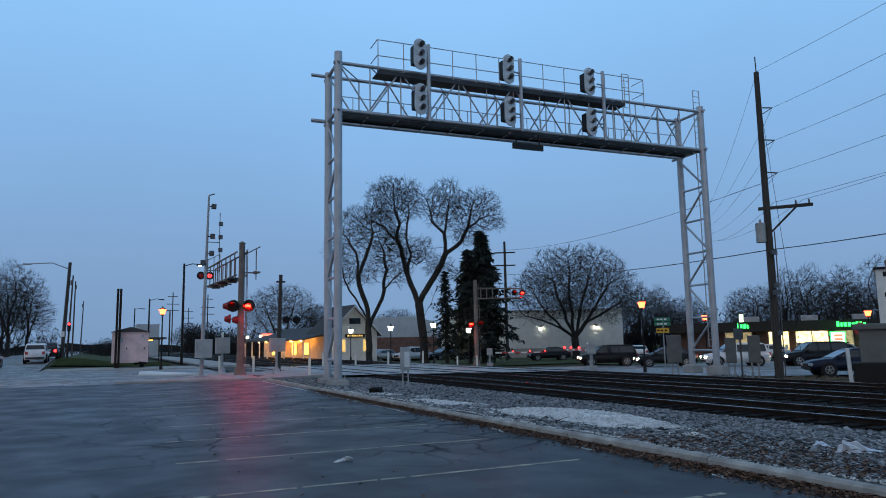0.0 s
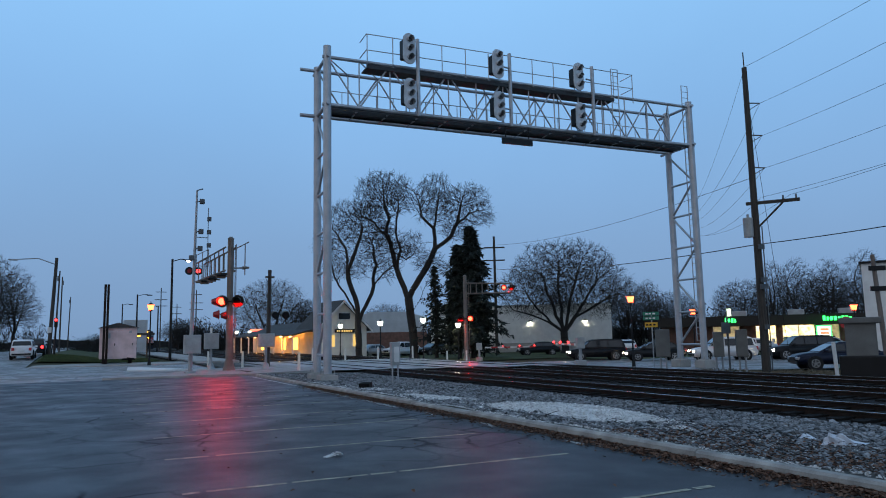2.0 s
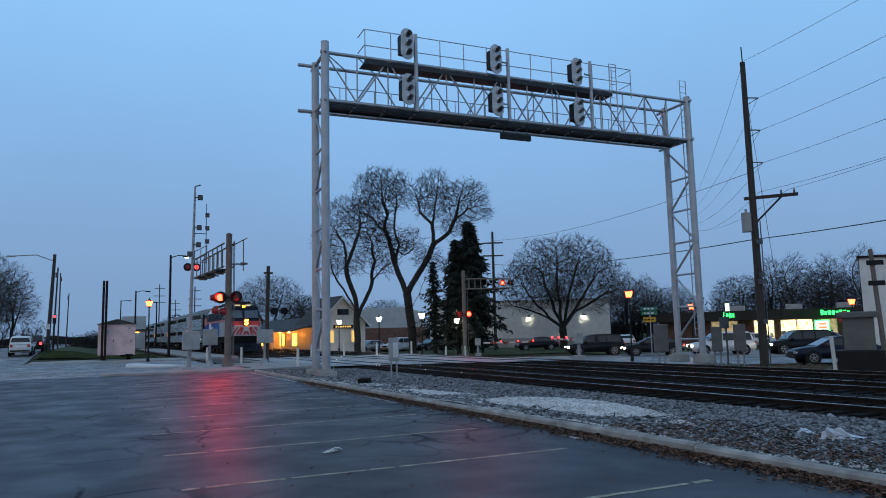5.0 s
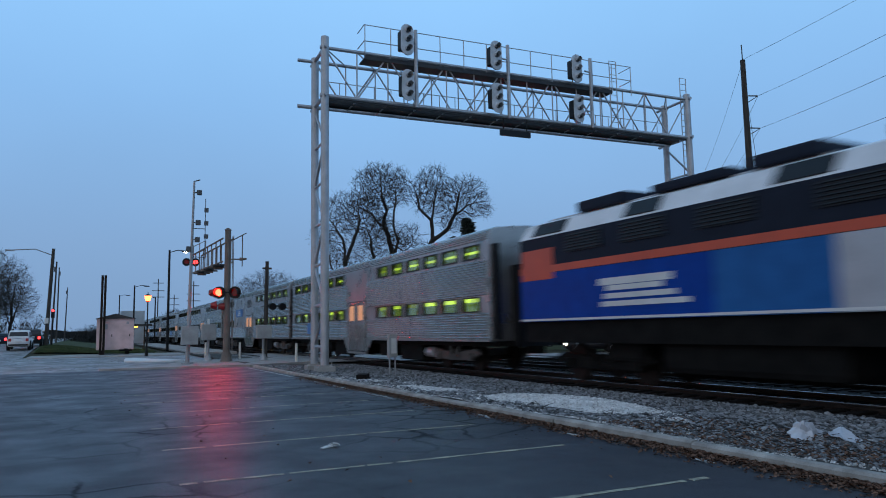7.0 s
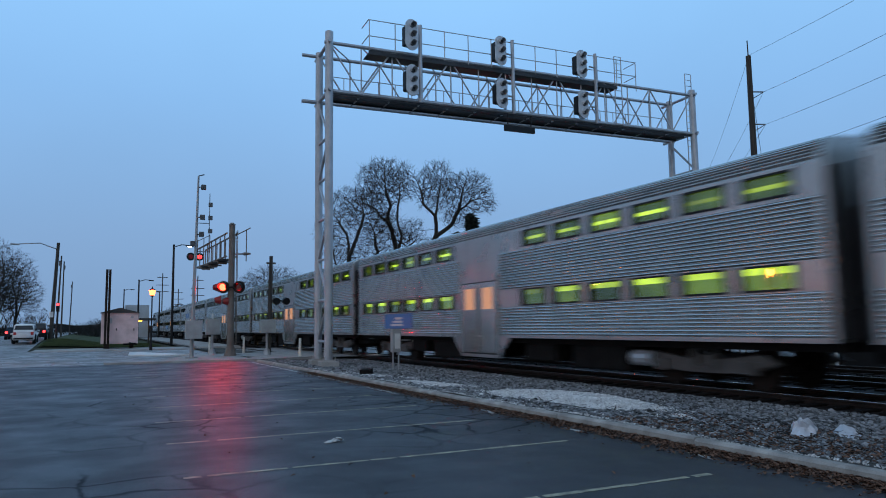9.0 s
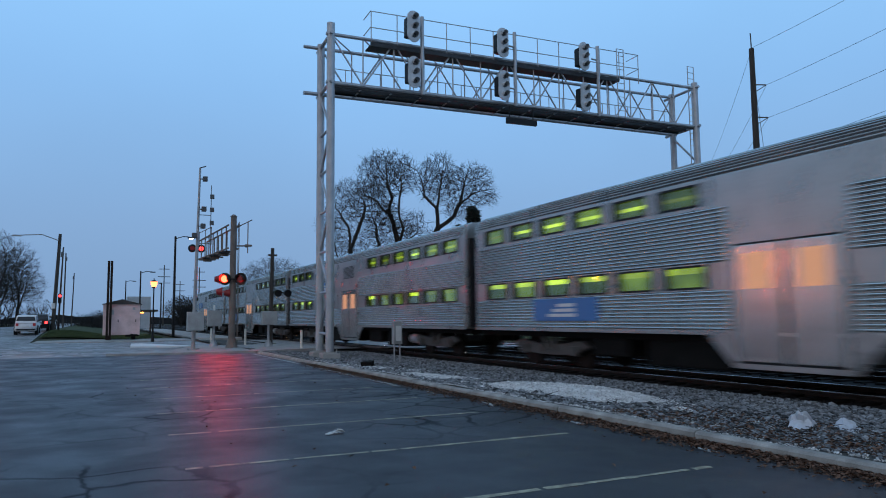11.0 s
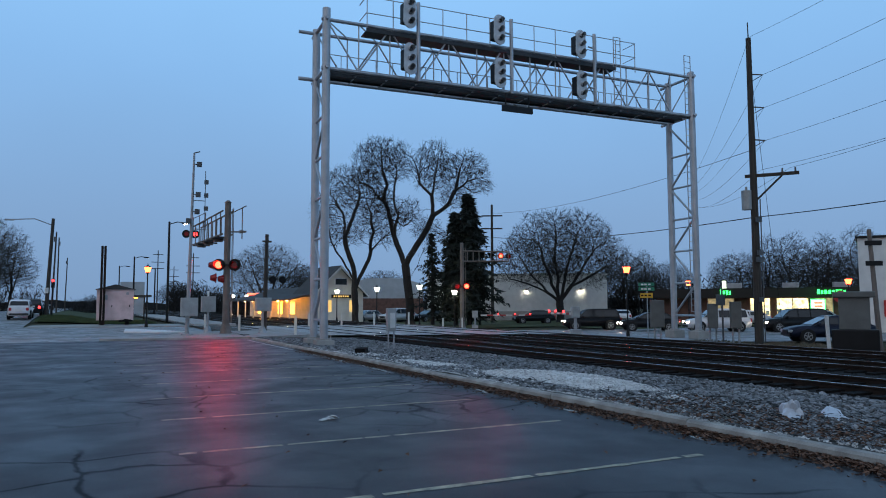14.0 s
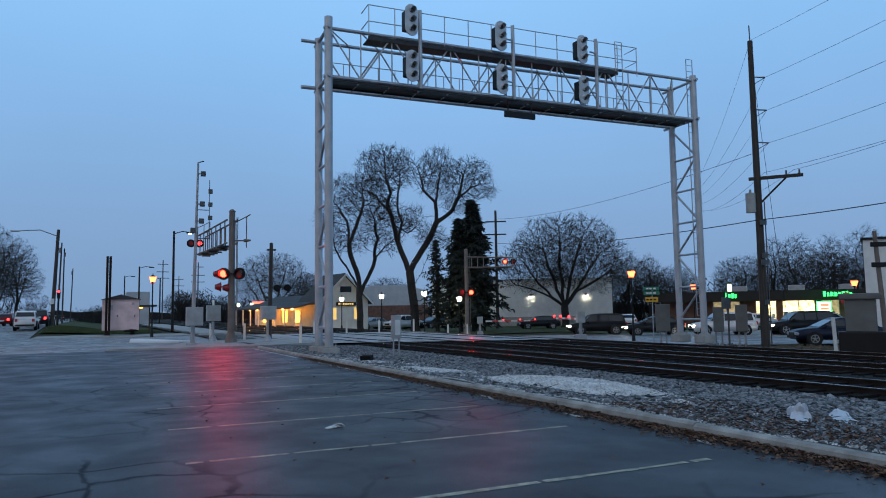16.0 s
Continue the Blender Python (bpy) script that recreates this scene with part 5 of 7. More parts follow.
top = UP + Vector((0, 0, 0))
for (x, y, z), dz in (((30.93, 25.46, 15.64), 13.04), ((31.3, 25.0, 13.53), 11.32), ((31.3, 25.0, 11.78), 10.1), ((31.3, 25.0, 10.04), 8.78), ((31.9, 24.1, 8.5), 7.24), ((31.1, 25.2, 8.5), 7.5)):
    d = Vector((27.4, 16.5, dz)) - Vector((x, y, z))
    wire((x, y, z), Vector((x, y, z)) + d * 3.2 + Vector((0, 0, -d.z * 2.2 + 0.3)), 0.4, 0.009)
    wire((x, y, z), (57.5, 55.6, 9.0 + 0.35 * z), 0.8, 0.009)
wire((30.9, 25.5, 6.06), (27.26 - 3, 16.77 - 7, 5.2), 0.1, 0.022)
wire((30.9, 25.5, 6.06), (42.0, 71.0, 9.4), 0.6, 0.026)
wire((30.9, 25.5, 9.6), (42.0, 71.0, 12.2), 0.8, 0.014)
wire((30.9, 25.5, 15.0), (38.5, 30.0, -0.4), 0.2, 0.012)
p2 = thing("utility_pole", 42, 71, -0.5, 0, "timber utility pole behind the lawn with two cross arms", "utility pole", "utility poles")
bm = B()
rod(bm, (0, 0, 0), (0, 0, 13.7), 0.2, 0.13, seg=10)
part("pole", bm, M_wood, p2)
for z in (12.4, 10.9):
    bm = B()
    box(bm, (0, 0, z), (2.4, 0.13, 0.15), rz=-30)
    part("cross_arm", bm, M_wood, p2)

# right-hand trackside cabinets, post, sign poles
for x, y, h, w in ((29.6, 27.3, 2.1, 0.5), (30.5, 26.6, 2.2, 0.55), (28.3, 30.0, 2.3, 0.75)):
    t = thing("equipment_cabinet", x, y, -0.5, -40, "grey trackside cabinet on twin posts", "cabinet", "far cabinets")
    for dx in (-0.15, 0.15):
        bm = B()
        rod(bm, (dx, 0, 0), (dx, 0, 0.9), 0.05, seg=8)
        part("post", bm, M_alud, t)
    bm = B()
    box(bm, (0, 0, 0.8 + (h - 0.8) / 2), (w, 0.35, h - 0.8), bevel=0.03)
    part("box", bm, M_cabd, t)
sg = thing("lit_signal", 30.0, 27.0, -0.5, 0, "slim post with a small white lit square", "signal")
bm = B()
rod(bm, (0, 0, 0), (0, 0, 2.9), 0.05, seg=8)
box(bm, (-0.12, 0, 2.3), (0.6, 0.08, 0.6))
part("post", bm, M_sig, sg)
bm = B()
box(bm, (0.12, -0.06, 3.1), (0.22, 0.08, 0.4))
part("lamp", bm, G_signw, sg, "white lit square")
bb = thing("control_cabinet", 25.3, 16.7, -0.45, -56, "big weathered grey control cabinet with an overhanging top", "cabinet")
bm = B()
box(bm, (0, 0, 1.25), (1.0, 0.8, 2.1), bevel=0.03)
part("body", bm, M_cabd, bb)
bm = B()
box(bm, (0, 0, 2.36), (1.35, 1.05, 0.22), bevel=0.04)
part("top", bm, M_cabd, bb)
bm = B()
box(bm, (0, -0.45, 0.55), (1.5, 0.5, 1.1), bevel=0.05)
part("lower_box", bm, M_black, bb)
bm = B()
box(bm, (0.1, -0.72, 0.6), (0.6, 0.02, 0.85))
part("door", bm, M_black, bb)
wp = thing("marker_post", 24.2, 17.0, -0.3, 0, "white plastic marker post by the tracks", "post")
bm = B()
rod(bm, (0.05, 0, 0), (-0.05, 0, 1.45), 0.07, seg=10)
part("post", bm, M_white, wp)
for x, y in ((9.75, 36.5), (14.9, 52.0), (17.6, 52.5), (20.0, 51.8), (22.3, 50.4), (28.0, 52.3), (8.6, 45.5), (7.2, 50.0), (25.3, 50.5)):
    t = thing("marker_post", x, y, gz(x, y) + 0.02, 0, "short pale marker post beside the road crossing", "post", "marker posts")
    bm = B()
    rod(bm, (0, 0, 0), (0, 0, 1.0), 0.07, 0.065, seg=10)
    part("post", bm, M_cream, t)
ss = thing("street_sign", 31.1, 33.8, -0.5, 0, "street sign post with green name blades and yellow plate", "street sign")
bm = B()
rod(bm, (0, 0, 0), (0, 0, 3.4), 0.035, seg=8)
part("post", bm, M_alud, ss)
M_gsign = mat("green_sign_face", (0.02, 0.20, 0.12), 0.4, vary=0.1, bump=0)
M_ysign = mat("yellow_sign_face", (0.65, 0.36, 0.02), 0.4, vary=0.1, bump=0)
for z, rz, m, w in ((3.3, -35, M_gsign, 0.95), (3.02, -50, M_gsign, 0.95), (2.62, -42, M_ysign, 0.75)):
    bm = B()
    box(bm, (-0.1, -0.06, z), (w, 0.02, 0.22 if m is M_gsign else 0.3), rz=rz)
    o = part("blade", bm, m, ss, "green name blade" if m is M_gsign else "yellow plate")
    bm = B()
    d = Vector((math.cos(radians(rz)), math.sin(radians(rz)), 0))
    for k in (-0.25, -0.05, 0.18):
        q = Vector((-0.1, -0.06, z)) + d * k + Vector((-d.y, d.x, 0)) * -0.014
        box(bm, q, (0.15, 0.01, 0.09), rz=rz)
    part("lettering_bars", bm, M_white if m is M_gsign else M_black, o)


# ---- trees ----
def tube_mesh(name, segs, material, parent):
    """segs: (p, q, r0, r1, sides). One joined mesh of tapered tubes."""
    verts, faces = [], []
    for p, q, r0, r1, n in segs:
        d = (q - p)
        if d.length < 1e-5:
            continue
        d.normalize()
        u = d.cross(Vector((0.3, 0.9, 0.2)))
        u = u.normalized() if u.length > 1e-3 else Vector((1, 0, 0))
        v = d.cross(u)
        b = len(verts)
        for c, r in ((p, r0), (q, r1)):
            for i in range(n):
                a = 6.28318 * i / n
                verts.append(c + u * (r * math.cos(a)) + v * (r * math.sin(a)))
        for i in range(n):
            j = (i + 1) % n
            faces.append((b + i, b + j, b + n + j, b + n + i))
    me = bpy.data.meshes.new(name)
    me.from_pydata(verts, [], faces)
    me.materials.append(material)
    ob = new(name, me)
    ob.parent = parent
    return ob


def bare_tree(x, y, z, label, seed, trunk_r, limbs, lobes, count, step=0.34, tips=3, grow=1.0, group=""):
    """Leafless tree grown into its crown: limbs are (right, up) joints of the main wood, lobes the crown's (right, up, half width, half height)."""
    rnd = random.Random(seed)
    rng = np.random.default_rng(seed)
    root = thing("bare_tree", x, y, z, 0, label, "tree", group)
    limbs = [[(r * grow, u * grow) for r, u in run] for run in limbs]
    lobes = [(r * grow, u * grow, w * grow * 1.12, h * grow * 1.1) for r, u, w, h in lobes]
    side = Vector((0.893, -0.449, 0))
    deep = Vector((0.449, 0.893, 0))
    nodes, parents, index = [], [], {}

    def add(p, par):
        nodes.append(p)
        parents.append(par)
        return len(nodes) - 1

    for k, run in enumerate(limbs):
        d = rnd.uniform(-1.4, 1.4) if k else 0.0
        prev = None
        for j, (r, u) in enumerate(run):
            key = (round(r, 2), round(u, 2))
            if key in index:
                prev = index[key]
                continue
            a = nodes[prev] if prev is not None else None
            # limbs drift towards or away from the viewer as they rise
            base_d = 0.0 if a is None else a.dot(deep)
            b = side * r + deep * (base_d + (d * 0.55 if k and j else 0.0)) + Vector((0, 0, u))
            if a is None:
                prev = add(b, -1)
            else:
                n = max(1, int((b - a).length / 0.5))
                bend = Vector((rnd.uniform(-1, 1), rnd.uniform(-1, 1), rnd.uniform(-0.5, 0.5))) * 0.16 * (1 if k else 0.3)
                for q in range(1, n + 1):
                    f = q / n
                    wob = Vector((rnd.uniform(-1, 1), rnd.uniform(-1, 1), 0)) * (0.05 if q < n else 0)
                    prev = add(a.lerp(b, f) + bend * math.sin(math.pi * f) + wob, prev)
            index[key] = prev
    # crown space to fill
    area = np.array([w * h for _, _, w, h in lobes])
    pts = []
    for (r, u, w, h), n in zip(lobes, (count * area / area.sum()).astype(int)):
        v = rng.normal(size=(n, 3))
        v /= np.linalg.norm(v, axis=1)[:, None]
        v *= (rng.random(n) ** 0.42)[:, None]
        c = np.array(side) * r + np.array((0, 0, u))
        pts.append(c + v[:, :1] * w * np.array(side) + v[:, 1:2] * w * 0.85 * np.array(deep) + v[:, 2:] * h * np.array((0, 0, 1.0)))
    P = np.concatenate(pts)
    N = np.array([n[:] for n in nodes])
    low = N[:, 2] < N[:, 2].max() * 0.18
    D = np.linalg.norm(P[:, None] - N[None], axis=2)
    D[:, low] = 1e9
    near, dist = D.argmin(1), D.min(1)
    alive = np.ones(len(P), bool)
    forks = collections.Counter()
    for it in range(90):
        alive &= dist > step * 1.15
        act = np.nonzero(alive & (dist < 5.5))[0]
        if len(act) < 4:
            break
        pull = {}
        vec = P[act] - N[near[act]]
        vec /= np.linalg.norm(vec, axis=1)[:, None]
        for k, v in zip(near[act], vec):
            if k in pull:
                pull[k] += v
            else:
                pull[k] = v.copy()
        fresh = []
        for k, v in pull.items():
            if forks[k] > 3:
                continue
            forks[k] += 1
            ln = np.linalg.norm(v)
            par = parents[k]
            v = v / max(ln, 1e-6)
            if par >= 0:
                v = v + 0.6 * (N[k] - N[par]) / max(np.linalg.norm(N[k] - N[par]), 1e-6)
            v = v + rng.normal(size=3) * 0.15
            v /= np.linalg.norm(v)
            fresh.append((k, N[k] + v * step))
        if not fresh:
            break
        M = np.array([f[1] for f in fresh])
        base = len(N)
        for k, p in fresh:
            add(Vector(p), int(k))
        N = np.concatenate([N, M])
        dn = np.linalg.norm(P[:, None] - M[None], axis=2)
        j = dn.argmin(1)
        m = dn[np.arange(len(P)), j]
        closer = m < dist
        near[closer], dist[closer] = base + j[closer], m[closer]
    # wood thickness carried down from the tips
    kids = [0] * len(nodes)
    load = [0.0] * len(nodes)
    for k in range(len(nodes) - 1, -1, -1):
        if kids[k] == 0:
            load[k] = 1.0
        if parents[k] >= 0:
            kids[parents[k]] += 1
            load[parents[k]] += load[k]
    full = max(load)
    def girth(k):
        return max(0.011, trunk_r * (load[k] / full) ** 0.52)
    wood, twig = [], []
    for k, par in enumerate(parents):
        if par < 0:
            continue
        r0, r1 = min(girth(par), girth(k) * 1.25), girth(k)
        p, q = nodes[par], nodes[k]
        (wood if r1 > 0.035 else twig).append((p, q, r0, r1, 9 if r1 > 0.15 else 5 if r1 > 0.05 else 3))
        if r1 < 0.05:
            d = (q - p).normalized()
            for _ in range(tips if kids[k] == 0 else rnd.choice((1, 2))):
                a = (d * 0.8 + Vector((rnd.uniform(-1, 1), rnd.uniform(-1, 1), rnd.uniform(-0.7, 0.9))) * 0.55).normalized()
                m = q + a * step * rnd.uniform(0.9, 2.0)
                twig.append((q, m, 0.011, 0.009, 3))
                e = m + (a + Vector((rnd.uniform(-1, 1), rnd.uniform(-1, 1), rnd.uniform(-0.9, 0.7))) * 0.5).normalized() * step * rnd.uniform(0.8, 1.8)
                twig.append((m, e, 0.009, 0.005, 3))
    b = nodes[0]
    wood.append((b - Vector((0, 0, 0.15)), b + Vector((0, 0, 0.45)), trunk_r * 1.55, trunk_r * 1.02, 12))
    tube_mesh("trunk", wood, M_bark, root)
    tube_mesh("crown", twig, M_twig, root)["label"] = "fine bare twigs"
    return root


bare_tree(26.0, 72.9, -0.5, "tall leafless tree beside the station", 3, 0.36,
          (((0, 0), (0.0, 1.6), (-0.1, 3.2), (-0.1, 4.4)),
           ((-0.1, 4.4), (-0.5, 6.6), (-0.9, 8.8), (-1.0, 10.8), (-1.9, 12.4)),
           ((-0.1, 3.2), (0.6, 5.2), (1.4, 7.4), (2.4, 8.7), (3.4, 9.2)),
           ((1.4, 7.4), (1.7, 9.4), (1.4, 11.2)),
           ((-0.9, 8.8), (0.0, 11.0), (0.6, 12.8)),
           ((-0.1, 4.4), (-1.4, 6.6), (-2.4, 8.2))),
          ((-1.0, 13.6, 2.1, 2.2), (-2.2, 9.6, 1.4, 1.9), (1.4, 11.6, 1.9, 2.2), (2.7, 9.4, 1.5, 1.5), (0.6, 13.6, 1.7, 1.9), (-0.4, 9.6, 1.4, 1.6), (-3.0, 11.6, 1.3, 1.6), (3.6, 10.6, 1.2, 1.2)), 5200, 0.27, 4, 1.08)
bare_tree(30.9, 69.4, -0.5, "large forked leafless tree on the station lawn", 11, 0.44,
          (((0, 0), (-0.05, 2.0), (-0.3, 4.2), (-0.5, 6.0)),
           ((-0.5, 6.0), (-1.5, 8.5), (-2.1, 10.8), (-2.7, 12.6), (-2.4, 14.2), (-2.9, 15.6)),
           ((-2.7, 12.6), (-3.9, 13.9), (-5.2, 14.6)),
           ((-1.5, 8.5), (-1.2, 11.0), (-1.6, 13.2), (-1.3, 15.0)),
           ((-0.5, 6.0), (1.1, 8.6), (2.3, 11.0), (2.2, 13.0), (2.5, 14.8)),
           ((2.3, 11.0), (3.9, 12.1), (4.6, 13.5), (5.7, 14.3)),
           ((4.6, 13.5), (5.0, 15.4)),
           ((2.2, 13.0), (0.9, 14.4), (0.7, 15.8)),
           ((-0.3, 4.2), (0.6, 5.6), (1.4, 7.4), (3.4, 8.6)),
           ((-2.1, 10.8), (-0.7, 9.9), (0.1, 10.3))),
          ((-3.1, 16.4, 2.6, 2.4), (-4.9, 14.9, 1.3, 1.1), (-1.2, 16.6, 1.4, 1.7), (2.3, 15.9, 2.1, 2.4), (5.6, 15.3, 2.1, 2.2), (7.0, 14.3, 1.2, 1.0), (-0.5, 11.2, 1.5, 1.3), (1.6, 9.6, 1.3, 1.2), (3.2, 9.0, 0.9, 0.7), (-2.8, 12.6, 1.4, 1.3), (4.4, 12.8, 1.4, 1.1)), 8000, 0.26, 4, 1.06)
RADIAL = (((0, 0), (0.0, 1.1), (-0.1, 2.2)),
          ((-0.1, 2.2), (-1.4, 3.2), (-2.6, 4.6), (-3.8, 6.4)), ((-0.1, 2.2), (-0.9, 4.0), (-1.7, 6.4), (-2.2, 8.4)), ((-0.1, 2.2), (-0.2, 4.6), (-0.5, 7.2), (-0.4, 9.4)),
          ((-0.1, 2.2), (0.5, 4.4), (1.1, 6.8), (1.8, 9.0)), ((-0.1, 2.2), (1.1, 3.8), (2.4, 5.8), (3.6, 7.6)), ((1.1, 3.8), (2.8, 4.7), (4.6, 5.8)), ((-1.4, 3.2), (-3.4, 4.1), (-5.2, 4.6)))
bare_tree(49.6, 68.3, -0.5, "broad round leafless tree by the street", 23, 0.44, RADIAL,
          ((0.2, 8.2, 5.2, 3.5), (-3.4, 6.6, 3.2, 2.7), (3.9, 6.6, 3.1, 2.7), (0.4, 6.2, 3.4, 2.2), (-5.4, 5.3, 1.3, 1.1), (5.9, 5.6, 1.4, 1.2)), 8000, 0.28, 4, 1.1)
T4 = bare_tree(30.9, 136.0, -0.5, "round leafless tree beyond the platform", 31, 0.45, RADIAL,
               ((0.0, 8.4, 5.8, 4.2), (-3.4, 6.8, 3.6, 3.0), (3.9, 6.8, 3.6, 3.0)), 4200, 0.4, 5, 1.05)
T5 = bare_tree(-13.0, 128.0, 0.6, "leafless street tree beyond the cars", 41, 0.3,
               (((0, 0), (0.0, 1.4), (0.1, 2.6)), ((0.1, 2.6), (-0.8, 4.6), (-1.6, 6.8)), ((0.1, 2.6), (0.2, 5.6), (0.0, 8.8)), ((0.1, 2.6), (1.2, 4.8), (2.0, 7.2)), ((0.2, 5.6), (1.0, 7.8), (1.2, 9.6))),
               ((0.0, 9.6, 2.6, 3.4), (-1.8, 6.6, 2.2, 2.8), (2.0, 6.8, 2.2, 2.8), (0.2, 5.6, 2.2, 2.0)), 3000, 0.38, 5, 1.1)
rt = random.Random(77)


def more(src, x, y, s, rz):
    return copy_thing(src, pose(x, y, gz(x, y), 0, 0, rz) @ Matrix.Diagonal((s, s, s * rt.uniform(0.9, 1.1), 1)))


for x, y, s in ((-20, 133, 0.95), (-24, 118, 1.0), (-28, 150, 1.1), (-15, 140, 0.9), (-17, 124, 0.85), (-11.5, 142, 0.9), (-22, 142, 0.95)):
    more(T5, x, y, s, rt.uniform(0, 360))
for x, y, s in ((74.2, 81.2, 0.62), (82, 84, 0.6), (85.8, 68.8, 0.72), (90, 63.2, 0.78), (95, 72, 0.8), (78, 90, 0.66), (98, 60, 0.72), (88, 76, 0.66), (66, 92, 0.55), (102, 66, 0.8), (70, 98, 0.6), (94, 52, 0.66), (84, 60, 0.6), (106, 54, 0.8)):
    more(T5 if rt.random() < 0.6 else T4, x, y, s * 1.08, rt.uniform(0, 360))
for x, y, s in ((42, 150, 0.8), (56, 140, 0.75), (20, 190, 0.6), (62, 120, 0.6)):
    more(T4, x, y, s, rt.uniform(0, 360))


def conifer(x, y, z, h, r, label, seed, thin=1.0):
    rnd = random.Random(seed)
    root = thing("conifer_tree", x, y, z, 0, label, "tree")
    tube_mesh("trunk", [(Vector((0, 0, -0.1)), Vector((0, 0, h * 0.5)), 0.22, 0.14, 8), (Vector((0, 0, h * 0.5)), Vector((0, 0, h)), 0.14, 0.02, 6)], M_bark, root)
    verts, faces = [], []
    n = int(330 * thin)
    for i in range(n):
        k = (i / n) ** 0.85
        zz = h * (0.10 + 0.9 * k)
        reach = 1.15 * r * (1 - k) ** 0.9 * rnd.uniform(0.45, 1.15) + 0.12
        a = rnd.uniform(0, 6.283)
        reach *= max(0.3, 0.85 + 0.75 * noise.noise((math.cos(a) * 1.3 + seed, math.sin(a) * 1.3, k * 7)))
        d = Vector((math.cos(a), math.sin(a), 0))
        s = Vector((-d.y, d.x, 0))
        p0 = Vector((0, 0, zz))
        droop = rnd.uniform(0.05, 0.35)
        m = 6 + int(reach * 6)
        for j in range(m):
            f = (j + rnd.random()) / m
            c = p0 + d * reach * f + Vector((0, 0, -droop * reach * f * f + rnd.uniform(-0.1, 0.1)))
            w = (0.34 + 0.16 * (1 - f)) * rnd.uniform(0.6, 1.3) * min(1, 0.45 + 0.4 * thin)
            o = (s * rnd.uniform(-1, 1) + d * rnd.uniform(-0.2, 0.8) + Vector((0, 0, rnd.uniform(-0.7, 0.1)))).normalized()
            e = o.cross(Vector((rnd.uniform(-1, 1), rnd.uniform(-1, 1), rnd.uniform(-1, 1)))).normalized()
            b = len(verts)
            verts += [c - e * w * 0.35, c + e * w * 0.35, c + o * w * 1.7]
            faces.append((b, b + 1, b + 2))
    me = bpy.data.meshes.new("crown")
    me.from_pydata(verts, [], faces)
    me.materials.append(M_needle)
    ob = new("crown", me)
    ob.parent = root
    return root


conifer(34.6, 63.2, -0.5, 13.3, 3.7, "dark dense conifer behind the crossing", 5, 2.0)
conifer(33.3, 63.6, -0.5, 11.4, 2.4, "dark ragged conifer crowding its taller neighbour", 15, 1.4)
conifer(32.6, 67.5, -0.5, 9.6, 2.6, "thin ragged conifer beside the lawn", 6, 0.45)
conifer(36.6, 66.5, -0.5, 9.0, 2.4, "thin conifer behind the crossing signal", 8, 0.6)

# brush and far woods: countless twigs, one mesh each
def brush(name, label, spots, seed, material=None):
    rnd = random.Random(seed)
    verts, faces = [], []
    for x, y, h, w, n in spots:
        for _ in range(n):
            p = Vector((x + rnd.gauss(0, w), y + rnd.gauss(0, w), gz(x, y) - 0.1))
            hh = h * rnd.uniform(0.45, 1.05)
            prev = p
            for j in range(3):
                q = prev + Vector((rnd.uniform(-0.22, 0.22), rnd.uniform(-0.22, 0.22), 0.34)) * hh
                e = Vector((rnd.uniform(-1, 1), rnd.uniform(-1, 1), 0)).normalized() * (0.02 * hh + 0.02)
                b = len(verts)
                verts += [prev - e, prev + e, q]
                faces.append((b, b + 1, b + 2))
                g = q + Vector((rnd.uniform(-0.3, 0.3), rnd.uniform(-0.3, 0.3), 0.15)) * hh
                b = len(verts)
                verts += [q - e, q + e, g]
                faces.append((b, b + 1, b + 2))
                prev = q
    me = bpy.data.meshes.new(name)
    me.from_pydata(verts, [], faces)
    me.materials.append(material or M_hedge)
    return tagged(new(name, me), label, "brush", "", "stuff")


rb = random.Random(9)
spots = [(60 + 60 * k, 130 - 95 * k + rb.uniform(-6, 6), rb.uniform(4.0, 6.5), 2.2, 80) for k in span(0, 1, 46)]
spots += [(30 + 30 * k, 150 - 10 * k, rb.uniform(3.5, 6), 2.2, 70) for k in span(0, 1, 16)]
brush("far_woods", "dense leafless winter woods behind the shops", spots, 1)
spots = [(25.5 + 1.1 * k, 236 + rb.uniform(-4, 4), rb.uniform(5.0, 9.0), 1.6, 80) for k in range(12)]
spots += [(3.5 + rb.uniform(-2, 2), 165 + 7 * k, rb.uniform(2.5, 4), 1.4, 60) for k in range(9)]
brush("lineside_brush", "dark winter brush along the railway", spots, 2)
spots = [(-20 + 4 * k, 190 + rb.uniform(-8, 8), rb.uniform(4, 6.5) if k < 3 else rb.uniform(1.6, 2.6), 2.0, 70) for k in range(8)]
spots += [(-0.5 + rb.uniform(-1.5, 1.5), 150 + 6 * k, rb.uniform(1.5, 2.4), 1.3, 60) for k in range(5)]
spots += [(26 + 4 * k, 175, rb.uniform(4, 7), 2.0, 70) for k in range(10)]
brush("far_brush", "far winter brush at the end of the street", spots, 3)
bm = B()
rows = []
for k in span(0, 1, 120):
    a = radians(-40 + 130 * k)
    rows.append((Vector((math.sin(a) * 420, math.cos(a) * 420, -2)), 6 + 3 * noise.noise((k * 40, 0, 0)) + 3 * noise.noise((k * 150, 3, 0))))
for (p, h), (q, g) in zip(rows, rows[1:]):
    poly(bm, [p, q, q + Vector((0, 0, g)), p + Vector((0, 0, h))])
tagged(part("backdrop", bm, M_hill), "dark distant tree line on the horizon", "backdrop", "", "structure")

